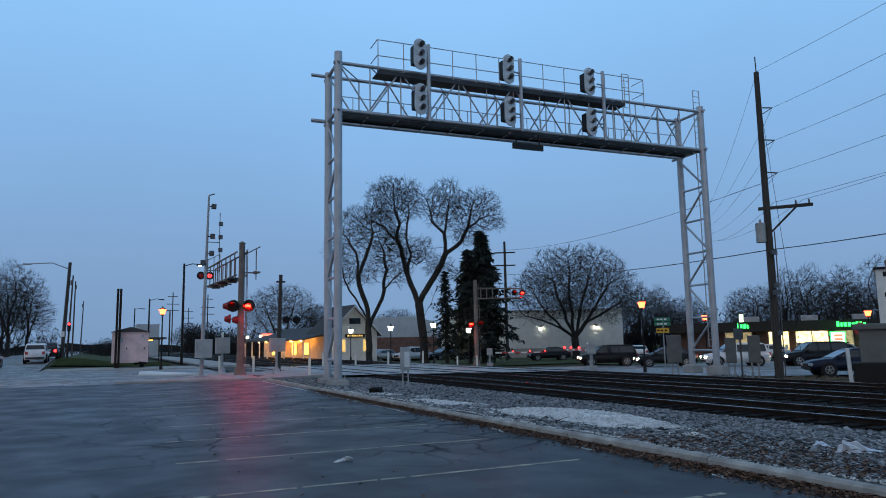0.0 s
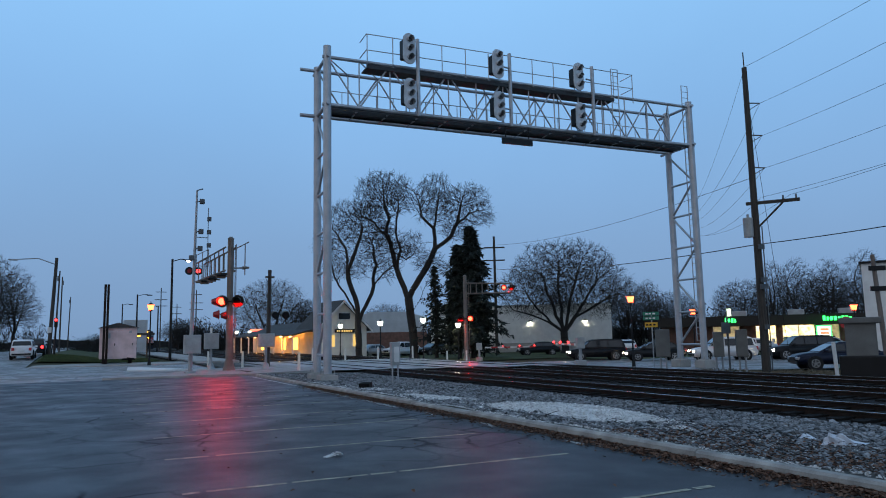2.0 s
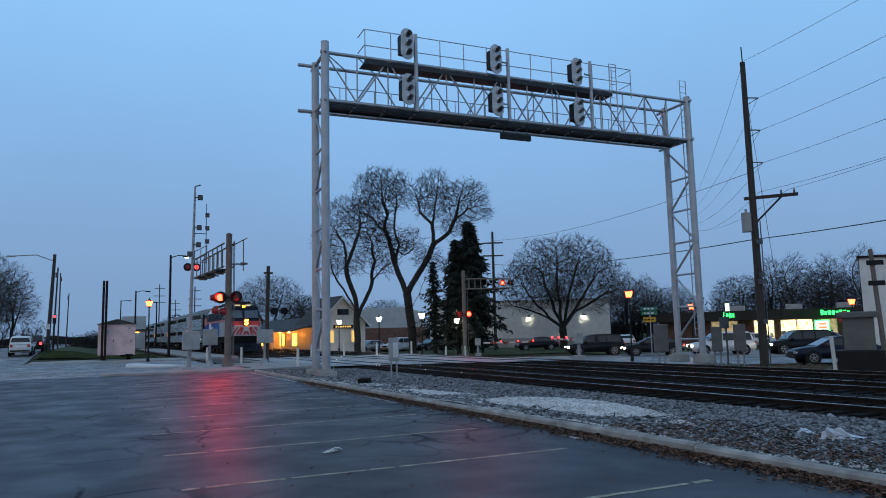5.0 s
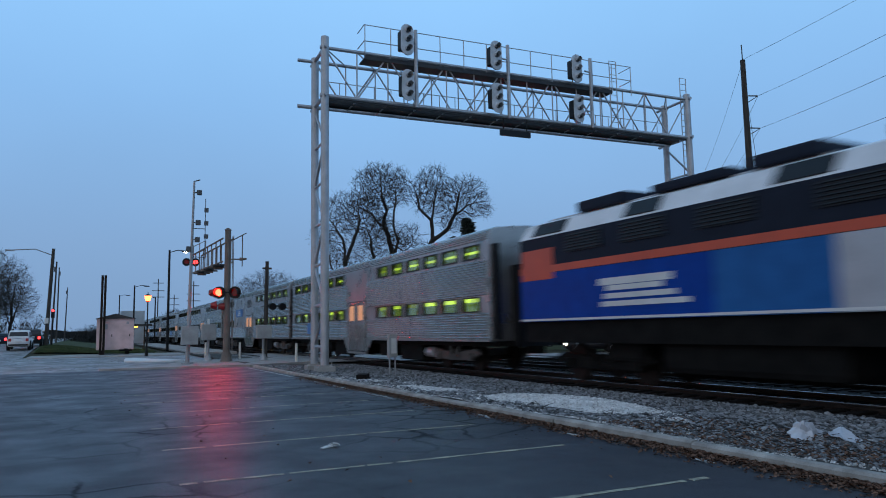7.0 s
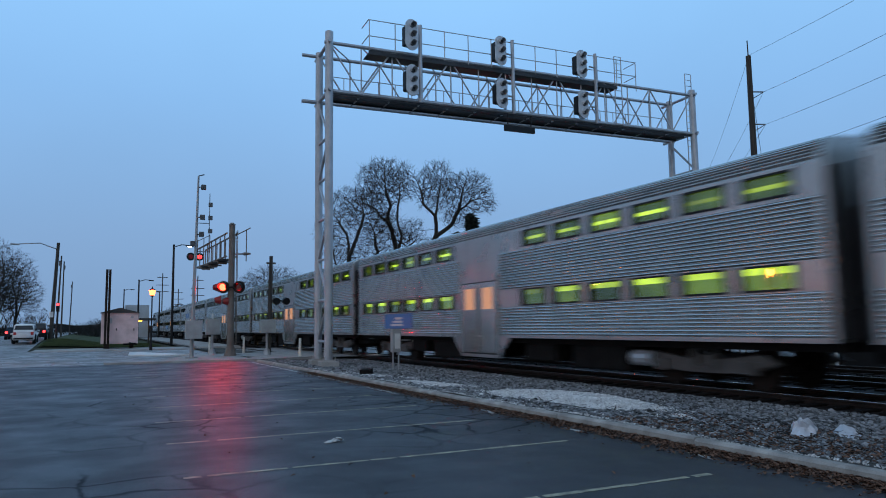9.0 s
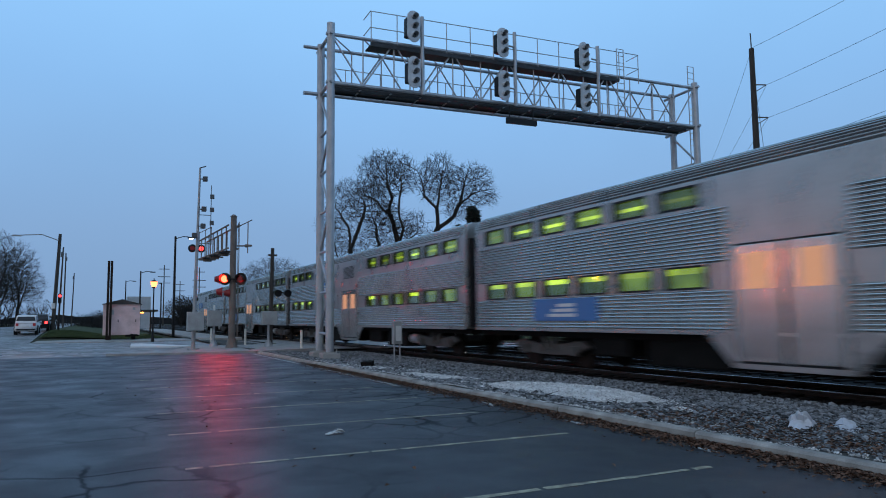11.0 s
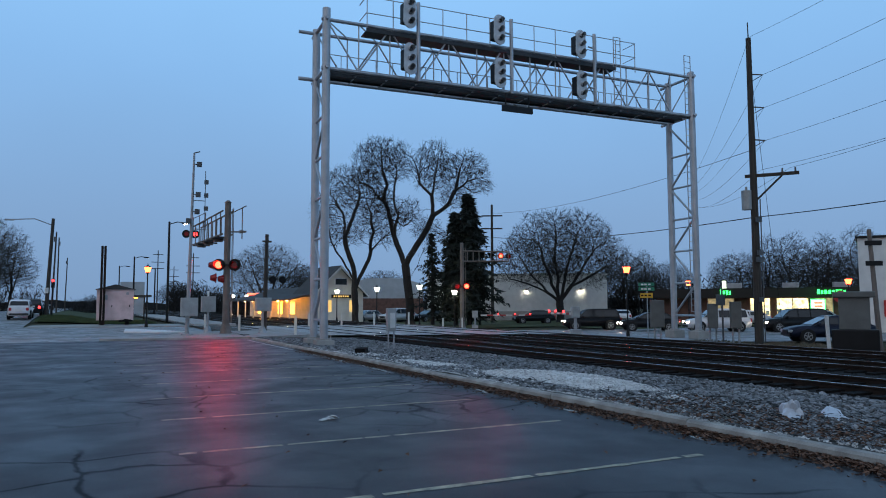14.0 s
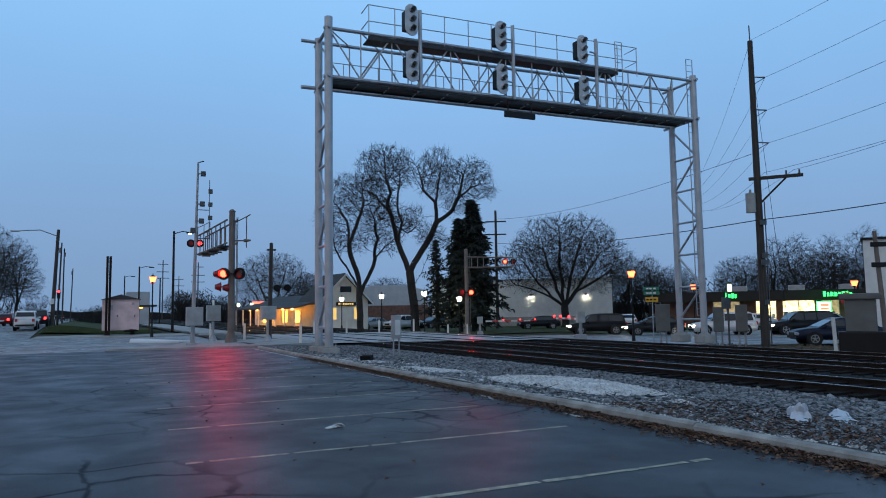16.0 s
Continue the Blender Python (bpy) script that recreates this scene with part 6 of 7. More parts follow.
# winter grass tufts on the verges
def tufts(name, label, areas, n, h, material, seed):
    rnd = random.Random(seed)
    verts, faces = [], []
    for _ in range(n):
        x0, x1, y0, y1 = rnd.choice(areas)
        p = Vector((rnd.uniform(x0, x1), rnd.uniform(y0, y1), 0))
        p.z = gz(p.x, p.y)
        for _ in range(4):
            e = Vector((rnd.uniform(-1, 1), rnd.uniform(-1, 1), 0)) * 0.03
            b = len(verts)
            verts += [p - e, p + e, p + Vector((rnd.uniform(-0.12, 0.12), rnd.uniform(-0.12, 0.12), h * rnd.uniform(0.4, 1.1)))]
            faces.append((b, b + 1, b + 2))
    me = bpy.data.meshes.new(name)
    me.from_pydata(verts, [], faces)
    me.materials.append(material)
    return tagged(new(name, me), label, "grass", "", "stuff")


M_blade = mat("grass_blades", (0.065, 0.09, 0.03), 0.9, vary=0.4, scale=1, fine=10, bump=0)
M_dry = mat("dry_grass_blades", (0.16, 0.13, 0.085), 0.9, vary=0.4, scale=1, fine=10, bump=0)
tufts("verge_grass", "short green winter grass on the verge", [(-3.8, 5.8, 69, 84), (-3.5, 4, 69, 76)], 9000, 0.16, M_blade, 4)
tufts("bank_grass", "sparse dry grass on the bank beyond the tracks", [(24.0, 32, 14, 30), (26, 34, 10, 26)], 7000, 0.12, M_dry, 5)


# ---- buildings ----
def window_in(parent, c, w, h, axis, glass, depth=0.06, frame_m=None):
    """A framed window on a face: axis 'x' spans along x (face to -y), 'y' along y (face to -x)."""
    bm = B()
    sx, sy = (w, depth) if axis == "x" else (depth, w)
    for s in (-1, 1):
        box(bm, (c[0], c[1], c[2] + s * h / 2), (sx + (0.1 if axis == "x" else 0), sy + (0.1 if axis == "y" else 0), 0.09))
        box(bm, (c[0] + (s * w / 2 if axis == "x" else 0), c[1] + (s * w / 2 if axis == "y" else 0), c[2]), (0.09 if axis == "x" else depth, depth if axis == "x" else 0.09, h))
    f = part("window", bm, frame_m or M_white, parent)
    bm = B()
    box(bm, c, (sx * (1 if axis == "x" else 0.4), sy * (0.4 if axis == "x" else 1), h))
    part("pane", bm, glass, f)


# station: gabled house, porch along the tracks
sta = thing("station_house", 27.2, 82.0, -0.5, 8, "cream gabled station house with a lit orange porch", "station")
bm = B()
prism(bm, [(-3.2, 0), (3.2, 0), (3.2, 3.6), (0, 6.6), (-3.2, 3.6)], 0, 5.5, "y")
part("wall", bm, M_cream, sta)
for s in (-1, 1):
    bm = B()
    prism(bm, [(s * 3.75, 3.1), (s * 3.75, 3.3), (0, 6.85), (0, 6.63)], -0.5, 5.9, "y")
    part("roof", bm, M_roof, sta)
for s in (-1, 1):
    bm = B()
    prism(bm, [(s * 3.75, 2.95), (s * 3.75, 3.25), (0, 6.8), (0, 6.5)], -0.56, -0.5, "y")
    part("bargeboard", bm, M_white, sta)
window_in(sta, (0.2, -0.03, 4.9), 1.6, 0.8, "x", M_glass)
window_in(sta, (-1.5, -0.03, 2.0), 1.0, 1.5, "x", G_yellow)
window_in(sta, (1.75, -0.03, 2.0), 1.0, 1.5, "x", G_yellow)
bm = B()
box(bm, (0.2, -0.12, 3.15), (2.6, 0.1, 0.42))
sn = part("sign_board", bm, M_black, sta, "dark station sign board")
bm = B()
for k in range(7):
    box(bm, (-0.75 + 0.3 * k, -0.18, 3.15), (0.2, 0.02, 0.2))
part("lettering_bars", bm, G_yellow, sn)
bm = B()
prism(bm, [(-3.2, 3.35), (-6.2, 2.65), (-6.2, 2.8), (-3.2, 3.55)], 0.6, 22, "y")
part("porch_roof", bm, M_roof, sta)
for y in span(0.8, 21.8, 7):
    bm = B()
    rod(bm, (-6.0, y, 0), (-6.0, y, 2.7), 0.09, seg=8)
    part("porch_post", bm, M_white, sta)
bm = B()
prism(bm, [(-3.19, 5.51), (3.0, 5.51), (3.0, 22.0), (-3.19, 22.0)], 0, 3.3, "z")
part("rear_wing", bm, M_cream, sta)
bm = B()
prism(bm, [(-3.3, 3.32), (3.3, 3.32), (0, 4.5)], 5.92, 22.2, "y")
part("wing_roof", bm, M_roof, sta)
for y in span(5, 20, 5):
    bm = B()
    ball(bm, (-4.6, y, 2.75), 0.16)
    part("porch_lamp", bm, glow("porch_lamp_glow", (1.0, 0.36, 0.05), 130), sta, "orange porch lamps")
window_in(sta, (-3.24, 6.5, 1.7), 1.6, 1.5, "y", G_porch)
window_in(sta, (-3.24, 10.5, 1.7), 1.6, 1.5, "y", G_porch)
window_in(sta, (-3.24, 17.5, 1.7), 2.0, 1.6, "y", G_porch)
bm = B()
box(bm, (25.0, 95, -0.35), (3.5, 80, 0.3))
tagged(part("station_platform", bm, M_conc), "low concrete station platform beyond the crossing", "platform", "", "structure")
bm = B()
box(bm, (9.3, 95, 0.05), (3.2, 72, 0.22))
tagged(part("platform_near", bm, M_conc), "low concrete platform beside the near track", "platform", "", "structure")

# white industrial hall with wall lamps
wd = Vector((60 - 41.0, 72.5 - 86.5, 0))
wa = math.degrees(math.atan2(wd.y, wd.x))
hall = thing("industrial_hall", 41.0, 86.5, -0.5, wa, "long white metal-clad hall with wall lamps", "building")
HL = wd.length
bm = B()
box(bm, (HL / 2, 9, 3.0), (HL, 18, 6.0))
part("wall", bm, M_white, hall)
bm = B()
box(bm, (HL / 2, 9, 6.08), (HL + 0.3, 18.3, 0.16))
part("roof", bm, M_metalroof, hall)
for i in range(int(HL / 0.9)):
    bm = B()
    box(bm, (0.45 + 0.9 * i, -0.02, 3.6), (0.05, 0.04, 4.7))
    part("panel_rib", bm, M_white, hall)
bm = B()
box(bm, (HL / 2, -0.04, 0.6), (HL, 0.07, 1.2))
part("plinth", bm, M_conc, hall)
for k in (0.35, 0.56, 0.86):
    bm = B()
    box(bm, (HL * k, -0.14, 4.0), (0.4, 0.28, 0.25), bevel=0.04)
    hl = part("wall_lamp", bm, M_black, hall)
    bm = B()
    box(bm, (HL * k, -0.22, 3.84), (0.34, 0.2, 0.06))
    part("lens", bm, glow("wall_lamp_glow", (1.0, 0.95, 0.75), 40), hl, "lit lens")
# grey metal building behind the station
gb = thing("warehouse", 39, 114, -0.5, -18, "grey metal warehouse behind the station", "building")
bm = B()
prism(bm, [(0, 0), (13, 0), (13, 5.6), (9.5, 6.6), (3.5, 6.6), (0, 5.6)], 0, 14, "y")
part("wall", bm, M_metalroof, gb)
bm = B()
box(bm, (6.5, -0.05, 1.6), (13, 0.08, 3.2))
part("lower_wall", bm, M_brick, gb)
fl = thing("flat_roof_building", 8.2, 152, 0, 0, "plain grey flat-roofed building far along the line", "building")
bm = B()
box(bm, (0, 3, 3.1), (4.2, 6, 6.4))
part("wall", bm, M_metalroof, fl)
sh = thing("platform_shelter", 4.6, 80, 0.02, 0, "small platform shelter lit warm from inside", "shelter")
for dx in (-1.1, 1.1):
    for dy in (0, 4):
        bm = B()
        rod(bm, (dx, dy, 0), (dx, dy, 2.5), 0.07, seg=8)
        part("post", bm, M_wood, sh)
bm = B()
box(bm, (0, 2, 2.6), (3.0, 5.0, 0.2))
part("roof", bm, M_roof, sh)
bm = B()
box(bm, (0, 2, 2.42), (0.5, 2.0, 0.08))
part("lamp", bm, G_porch, sh, "warm ceiling lamp")

# shops
SA, SB = Vector((64.5, 68.5, 0)), Vector((81.5, 47.5, 0))
sd = SB - SA
SL = sd.length
shop = thing("shop_row", SA.x, SA.y, -0.5, math.degrees(math.atan2(sd.y, sd.x)), "low brown shop row with bright lit windows", "shop")
bm = B()
box(bm, (SL / 2, 6, 1.9), (SL, 11, 3.8))
part("wall", bm, M_brick, shop)
bm = B()
box(bm, (SL / 2, -0.25, 3.35), (SL + 0.6, 1.6, 1.15))
part("fascia", bm, mat("brown_fascia", (0.022, 0.017, 0.014), 0.8, vary=0.25), shop, "dark brown shingled fascia")
x = 6.0
k = 0
while x < SL - 2:
    w = (3.2, 2.4, 3.6, 2.0)[k % 4]
    bm = B()
    box(bm, (x + w / 2, 0.42, 1.55), (w - 0.25, 0.06, 2.3))
    wf = part("shop_window", bm, G_store, shop, "bright yellow shop window")
    bm = B()
    for q in (x + 0.1, x + w / 2, x + w - 0.1):
        box(bm, (q, 0.36, 1.55), (0.08, 0.08, 2.4))
    part("frame", bm, M_alud, wf)
    bm = B()
    for q in range(4):
        box(bm, (x + 0.4 + q * w * 0.22, 0.33, 0.75 + 0.2 * ((q * 7 + k) % 3)), (w * 0.14, 0.05, 0.5))
    part("display", bm, (M_red, M_white, M_cab, M_black)[k % 4], wf)
    x += w + (0.5 if k % 3 else 1.6)
    k += 1
rs = random.Random(3)
for x0, n, h in ((7.6, 4, 0.62), (18.0, 8, 0.55)):
    bm = B()
    px = x0
    for i in range(n):
        ww = rs.uniform(0.22, 0.36)
        hh = h * (1 if i == 0 else rs.uniform(0.7, 0.95))
        box(bm, (px + ww / 2, -1.1, 3.15 + hh / 2), (ww * 0.8, 0.1, hh))
        px += ww + 0.06
    part("sign", bm, G_green, shop, "glowing green sign shapes")
for q in (9, 15.5, 21):
    bm = B()
    box(bm, (q, 5, 4.2), (1.8, 1.6, 0.9), bevel=0.05)
    part("roof_unit", bm, M_alud, shop)
sp = thing("shop_sign", 72.8, 52.2, -0.5, -50, "square lit sign with orange stripes and green edge", "sign")
bm = B()
rod(bm, (0, 0.05, 0), (0, 0.05, 1.0), 0.1)
part("post", bm, M_alud, sp)
bm = B()
box(bm, (0, 0, 1.75), (1.5, 0.2, 1.65), bevel=0.03)
pn = part("panel", bm, G_green, sp)
bm = B()
box(bm, (0, -0.105, 1.75), (1.3, 0.02, 1.45))
part("face", bm, G_signw, pn)
bm = B()
for q in (1.35, 1.75, 2.15):
    box(bm, (0.05, -0.12, q), (0.8, 0.02, 0.22))
part("emblem", bm, G_signr, pn)
# white building at the street's end
wbld = thing("corner_building", 50.3, 32.7, -0.5, -58, "white two-storey corner building with a red sign", "building")
bm = B()
box(bm, (9, 5, 3.4), (18, 10, 6.8))
part("wall", bm, M_white, wbld)
bm = B()
box(bm, (9, 5, 6.88), (18.3, 10.3, 0.16))
part("roof", bm, M_black, wbld)
bm = B()
box(bm, (2.0, -0.1, 1.7), (1.1, 0.12, 1.2))
o = part("sign", bm, M_red, wbld, "red square sign")
bm = B()
box(bm, (2.0, -0.17, 1.7), (0.5, 0.02, 0.2))
part("lettering_bars", bm, M_white, o)
bp = thing("sign_post", 27.75, 17.3, -0.4, 0, "leaning weathered timber post with two dark boards", "sign post")
bm = B()
rod(bm, (0, 0, -0.1), (-0.2, 0.12, 4.9), 0.10, 0.08, seg=10)
part("post", bm, M_mast, bp)
for z in (3.55, 4.35):
    bm = B()
    box(bm, (-0.19, -0.02, z), (0.62, 0.06, 0.19), rz=-34, bevel=0.01)
    part("board", bm, M_black, bp, "dark board")
stp = thing("stop_sign", 41.3, 28.1, -0.5, 0, "red stop sign seen edge on by the street", "stop sign")
bm = B()
rod(bm, (0, 0, 0), (0, 0, 2.8), 0.04)
part("post", bm, M_alud, stp)
bm = B()
rod(bm, (-0.02, -0.03, 2.5), (0.02, 0.0, 2.5), 0.4, seg=8)
part("plate", bm, M_red, stp)
rsn = thing("lit_red_sign", 24.7, 117.4, -0.5, 5, "long red-lit sign over a far shop", "sign")
for q in (-1, 1):
    bm = B()
    rod(bm, (q, 0, 0), (q, 0, 3.6), 0.08)
    part("post", bm, M_black, rsn)
bm = B()
box(bm, (0, 0, 3.85), (2.6, 0.2, 0.5))
part("panel", bm, G_signr, rsn)

# ---- vehicles ----
PAINTS = {}


def paint(name, c):
    m = mat("car_paint_" + name, c, 0.35, 0.0, vary=0.08, scale=2, fine=30, bump=0.0)
    m.node_tree.nodes["Principled BSDF"].inputs["Specular IOR Level"].default_value = 0.2
    return m


def car(colour, c, x, y, rz, label, suv=True, head=False, tail=False, z=None, group="cars"):
    """Car; its front points along local +x."""
    t = thing("car", x, y, gz(x, y) if z is None else z, rz, label, "car", group)
    L, W2 = (4.7, 0.93) if suv else (4.6, 0.89)
    h = 1.72 if suv else 1.45
    belt = 1.02 if suv else 0.92
    f = L / 2
    m = paint(colour, c)

    def plan(bm):
        # nose and tail draw in, sides lean in above the belt
        for v in bm.verts:
            e = max(0.0, abs(v.co.x) / f - 0.72) / 0.28
            v.co.y *= 1 - 0.13 * e * e
            k = max(0.0, (v.co.z - belt) / (h - belt))
            v.co.y *= 1 - 0.17 * k

    bm = B()
    low = [(-f, 0.5), (-f + 0.02, belt - 0.2), (-f + 0.12, belt - 0.02), (-f * 0.4, belt + 0.01), (f * 0.42, belt), (f * 0.72, belt - 0.07), (f * 0.93, belt - 0.17), (f, belt - 0.36), (f, 0.46), (f * 0.95, 0.27), (-f * 0.95, 0.27)]
    prism(bm, low, -W2, W2, "y")
    bmesh.ops.bevel(bm, geom=[e for e in bm.edges], offset=0.075, segments=3, affect="EDGES")
    plan(bm)
    part("body", bm, m, t, smooth=True)
    if suv:
        top = [(-f + 0.10, belt - 0.03), (-f + 0.34, h - 0.12), (-f + 0.62, h - 0.01), (-f * 0.2, h), (f * 0.12, h - 0.03), (f * 0.24, h - 0.12), (f * 0.52, belt - 0.03)]
    else:
        top = [(-f + 0.35, belt - 0.03), (-f + 0.95, h - 0.1), (-f + 1.3, h - 0.01), (-f * 0.15, h), (f * 0.04, h - 0.02), (f * 0.14, h - 0.1), (f * 0.54, belt - 0.03)]
    bm = B()
    prism(bm, top, -W2 + 0.05, W2 - 0.05, "y")
    bmesh.ops.bevel(bm, geom=[e for e in bm.edges if e.calc_length() < W2 * 1.5 and max(v.co.z for v in e.verts) > belt], offset=0.06, segments=2, affect="EDGES")
    plan(bm)
    part("cabin", bm, m, t, smooth=False)
    # side glass between the pillars, windscreen and rear glass
    yg = (W2 - 0.045)
    zl, zh = belt + 0.06, h - 0.13
    cuts_x = [(top[1][0] + 0.10, -f * 0.36), (-f * 0.33, f * 0.02), (f * 0.05, top[5][0] - 0.02)] if suv else [(top[1][0] + 0.12, -f * 0.1), (-f * 0.06, top[5][0] - 0.02)]
    for s in (-1, 1):
        for i, (xa, xb) in enumerate(cuts_x):
            la = xa - (0.1 if i == 0 and suv else 0.42 if i == 0 else 0.0)
            lb = xb + (f * 0.25 if i == len(cuts_x) - 1 else 0.0)
            bm = B()
            prism(bm, [(la, zl), (lb, zl), (xb, zh), (xa, zh)], s * yg, s * (yg + 0.02), "y")
            plan(bm)
            part("side_window", bm, M_glass, t, "dark side glass")
    for lo, hi, dx in ((top[-1], top[-2], 0.012), (top[0], top[1], -0.012)):
        bm = B()
        q0 = Vector((lo[0], 0, lo[1])).lerp(Vector((hi[0], 0, hi[1])), 0.14 if dx > 0 else 0.3)
        q1 = Vector((lo[0], 0, lo[1])).lerp(Vector((hi[0], 0, hi[1])), 0.93)
        w0, w1 = W2 * 0.80, W2 * 0.70
        pts = [(q0.x + dx, -w0, q0.z + 0.012), (q0.x + dx, w0, q0.z + 0.012), (q1.x + dx, w1, q1.z + 0.012), (q1.x + dx, -w1, q1.z + 0.012)]
        fc = poly(bm, pts)
        bmesh.ops.recalc_face_normals(bm, faces=[fc])
        bmesh.ops.solidify(bm, geom=[fc], thickness=0.015)
        part("windscreen" if dx > 0 else "rear_window", bm, M_glass, t, "dark glass")
    for xx in (-f * 0.6, f * 0.62):
        for s in (-1, 1):
            r = 0.37 if suv else 0.33
            bm = B()
            rod(bm, (xx, s * (W2 - 0.25), r), (xx, s * (W2 + 0.004), r), r + 0.07, seg=20)
            part("wheel_arch", bm, M_black, t)
            bm = B()
            rod(bm, (xx, s * (W2 - 0.2), r), (xx, s * (W2 + 0.02), r), r, seg=22)
            wh = part("wheel", bm, M_tyre, t)
            bm = B()
            rod(bm, (xx, s * (W2 + 0.015), r), (xx, s * (W2 + 0.035), r), r * 0.16, seg=10)
            for q in range(5):
                a = math.tau * q / 5 + 0.3
                box(bm, (xx + r * 0.36 * math.cos(a), s * (W2 + 0.026), r + r * 0.36 * math.sin(a)), (r * 0.52, 0.016, r * 0.15), ry=-math.degrees(a))
            for q in range(16):
                a0, a1 = math.tau * q / 16, math.tau * (q + 1) / 16
                poly(bm, [(xx + r * k * math.cos(a), s * (W2 + 0.03), r + r * k * math.sin(a)) for a, k in ((a0, 0.58), (a1, 0.58), (a1, 0.68), (a0, 0.68))])
            part("rim", bm, M_alud, wh, "spoked alloy rim")
    for s in (-1, 1):
        bm = B()
        box(bm, (f - 0.07, s * W2 * 0.66, belt - 0.32), (0.16, 0.36, 0.14), bevel=0.03)
        part("headlight", bm, G_headw if head else M_alu, t, "lit headlight" if head else "")
        bm = B()
        box(bm, (-f + 0.05, s * W2 * 0.72, belt - 0.16), (0.12, 0.22, 0.26), bevel=0.03)
        part("tail_light", bm, G_red2 if tail else M_red, t, "lit red tail light" if tail else "red tail light")
        bm = B()
        box(bm, (f * 0.36, s * (W2 + 0.03), belt + 0.08), (0.12, 0.22, 0.14), bevel=0.03)
        part("mirror", bm, m, t)
    bm = B()
    box(bm, (f + 0.005, 0, belt - 0.36), (0.03, W2 * 0.9, 0.2))
    part("grille", bm, M_black, t)
    for xb in (f - 0.01, -f):
        bm = B()
        box(bm, (xb, 0, 0.42), (0.05, W2 * 1.6, 0.13))
        part("bumper_trim", bm, M_black, t)
    bm = B()
    box(bm, (-f - 0.01, 0, belt - 0.3), (0.03, 0.5, 0.14))
    part("plate", bm, M_white, t)
    return t


BLK, DKG, WHT, SIL, NAV, RED_ = (0.01, 0.01, 0.012), (0.013, 0.014, 0.016), (0.72, 0.72, 0.72), (0.42, 0.43, 0.44), (0.015, 0.02, 0.04), (0.18, 0.01, 0.012)
car("black", BLK, 37.5, 47.4, 152, "black sport utility car waiting with headlights on", True, True)
car("dark_grey", DKG, 39.6, 43.0, 150, "dark sedan waiting with headlights on", False, True)
car("white", WHT, 42.9, 39.2, 148, "white sport utility car waiting with headlights on", True, True)
car("dark_grey", DKG, 47.2, 35.8, 150, "dark sport utility car with headlights on", True, True)
car("navy", NAV, 36.3, 25.4, 146, "black sedan on the near side of the street", False, False)
car("white", WHT, 57.0, 48.6, 150, "white car parked by the shops", False, False)
car("silver", SIL, 62.0, 45.0, 140, "silver car parked by the shops", False, False)
car("white", WHT, 53.5, 29.5, 150, "white van-like car at the corner with a light on", True, True)
car("dark_grey", DKG, 44.4, 66.2, 160, "dark car parked before the white hall", False, False)
car("white", WHT, 55.3, 64.5, 60, "white car parked under the trees", False, False)
for x, y, c, n in ((31.6, 84.5, SIL, "silver"), (33.8, 80.0, WHT, "white"), (36.0, 83.5, WHT, "white"), (38.6, 81.0, DKG, "dark_grey"), (41.5, 80.5, SIL, "silver")):
    car(n, c, x, y, 200, "car parked in the station lot", x > 33 and x < 36, False)
car("white", WHT, -5.3, 75.8, 90, "white sport utility car standing in the side street", True, False, False)
car("dark_grey", DKG, -4.8, 84.0, 90, "dark car queued in the side street", True, False, True)
car("navy", NAV, -4.9, 91.0, 90, "dark blue car queued in the side street", False, False, True)
car("silver", SIL, -4.9, 98.0, 90, "silver car queued in the side street", True, False, True)
for x, y, n, c in ((32.0, 98.0, "red", RED_), (21.0 + 4, 104.0, "white", WHT)):
    car(n, c, x, y, 170, "car with tail lights on by the station", True, False, True)
CAR_A = car("silver", SIL, -8.7, 70, -90, "silver sedan driving down the side street", False, False, True)
CAR_B = car("red", RED_, -9.5, 95, 90, "dark red car driving up the side street", False, False, True)
CAR_C = car("navy", NAV, -9.0, 80, 90, "dark car climbing the side street, tail lights on", False, False, True)


# ---- trackside stones, gravel, litter ----
def rock_mesh(name, seed, material, flat=0.6):
    rnd = random.Random(seed)
    bm = B()
    bmesh.ops.create_icosphere(bm, subdivisions=1, radius=1)
    for v in bm.verts:
        v.co *= rnd.uniform(0.72, 1.15)
        v.co.z *= flat
    me = bpy.data.meshes.new(name)
    bm.to_mesh(me)
    bm.free()
    me.materials.append(material)
    return me


def bed_z(x, y):
    c = [(7.12, 0.10), (8.2, 0.05), (9.3, 0.02), (10.3, -0.03), (11.2, -0.06), (12.0, -0.05), (30, -0.05)]
    for (a, za), (b, zb) in zip(c, c[1:]):
        if a <= x <= b:
            return za + (zb - za) * (x - a) / (b - a) + (noise.noise((x * 0.9, y * 0.7, 0)) * 0.05 if x < 11 else 0)
    return 0.0


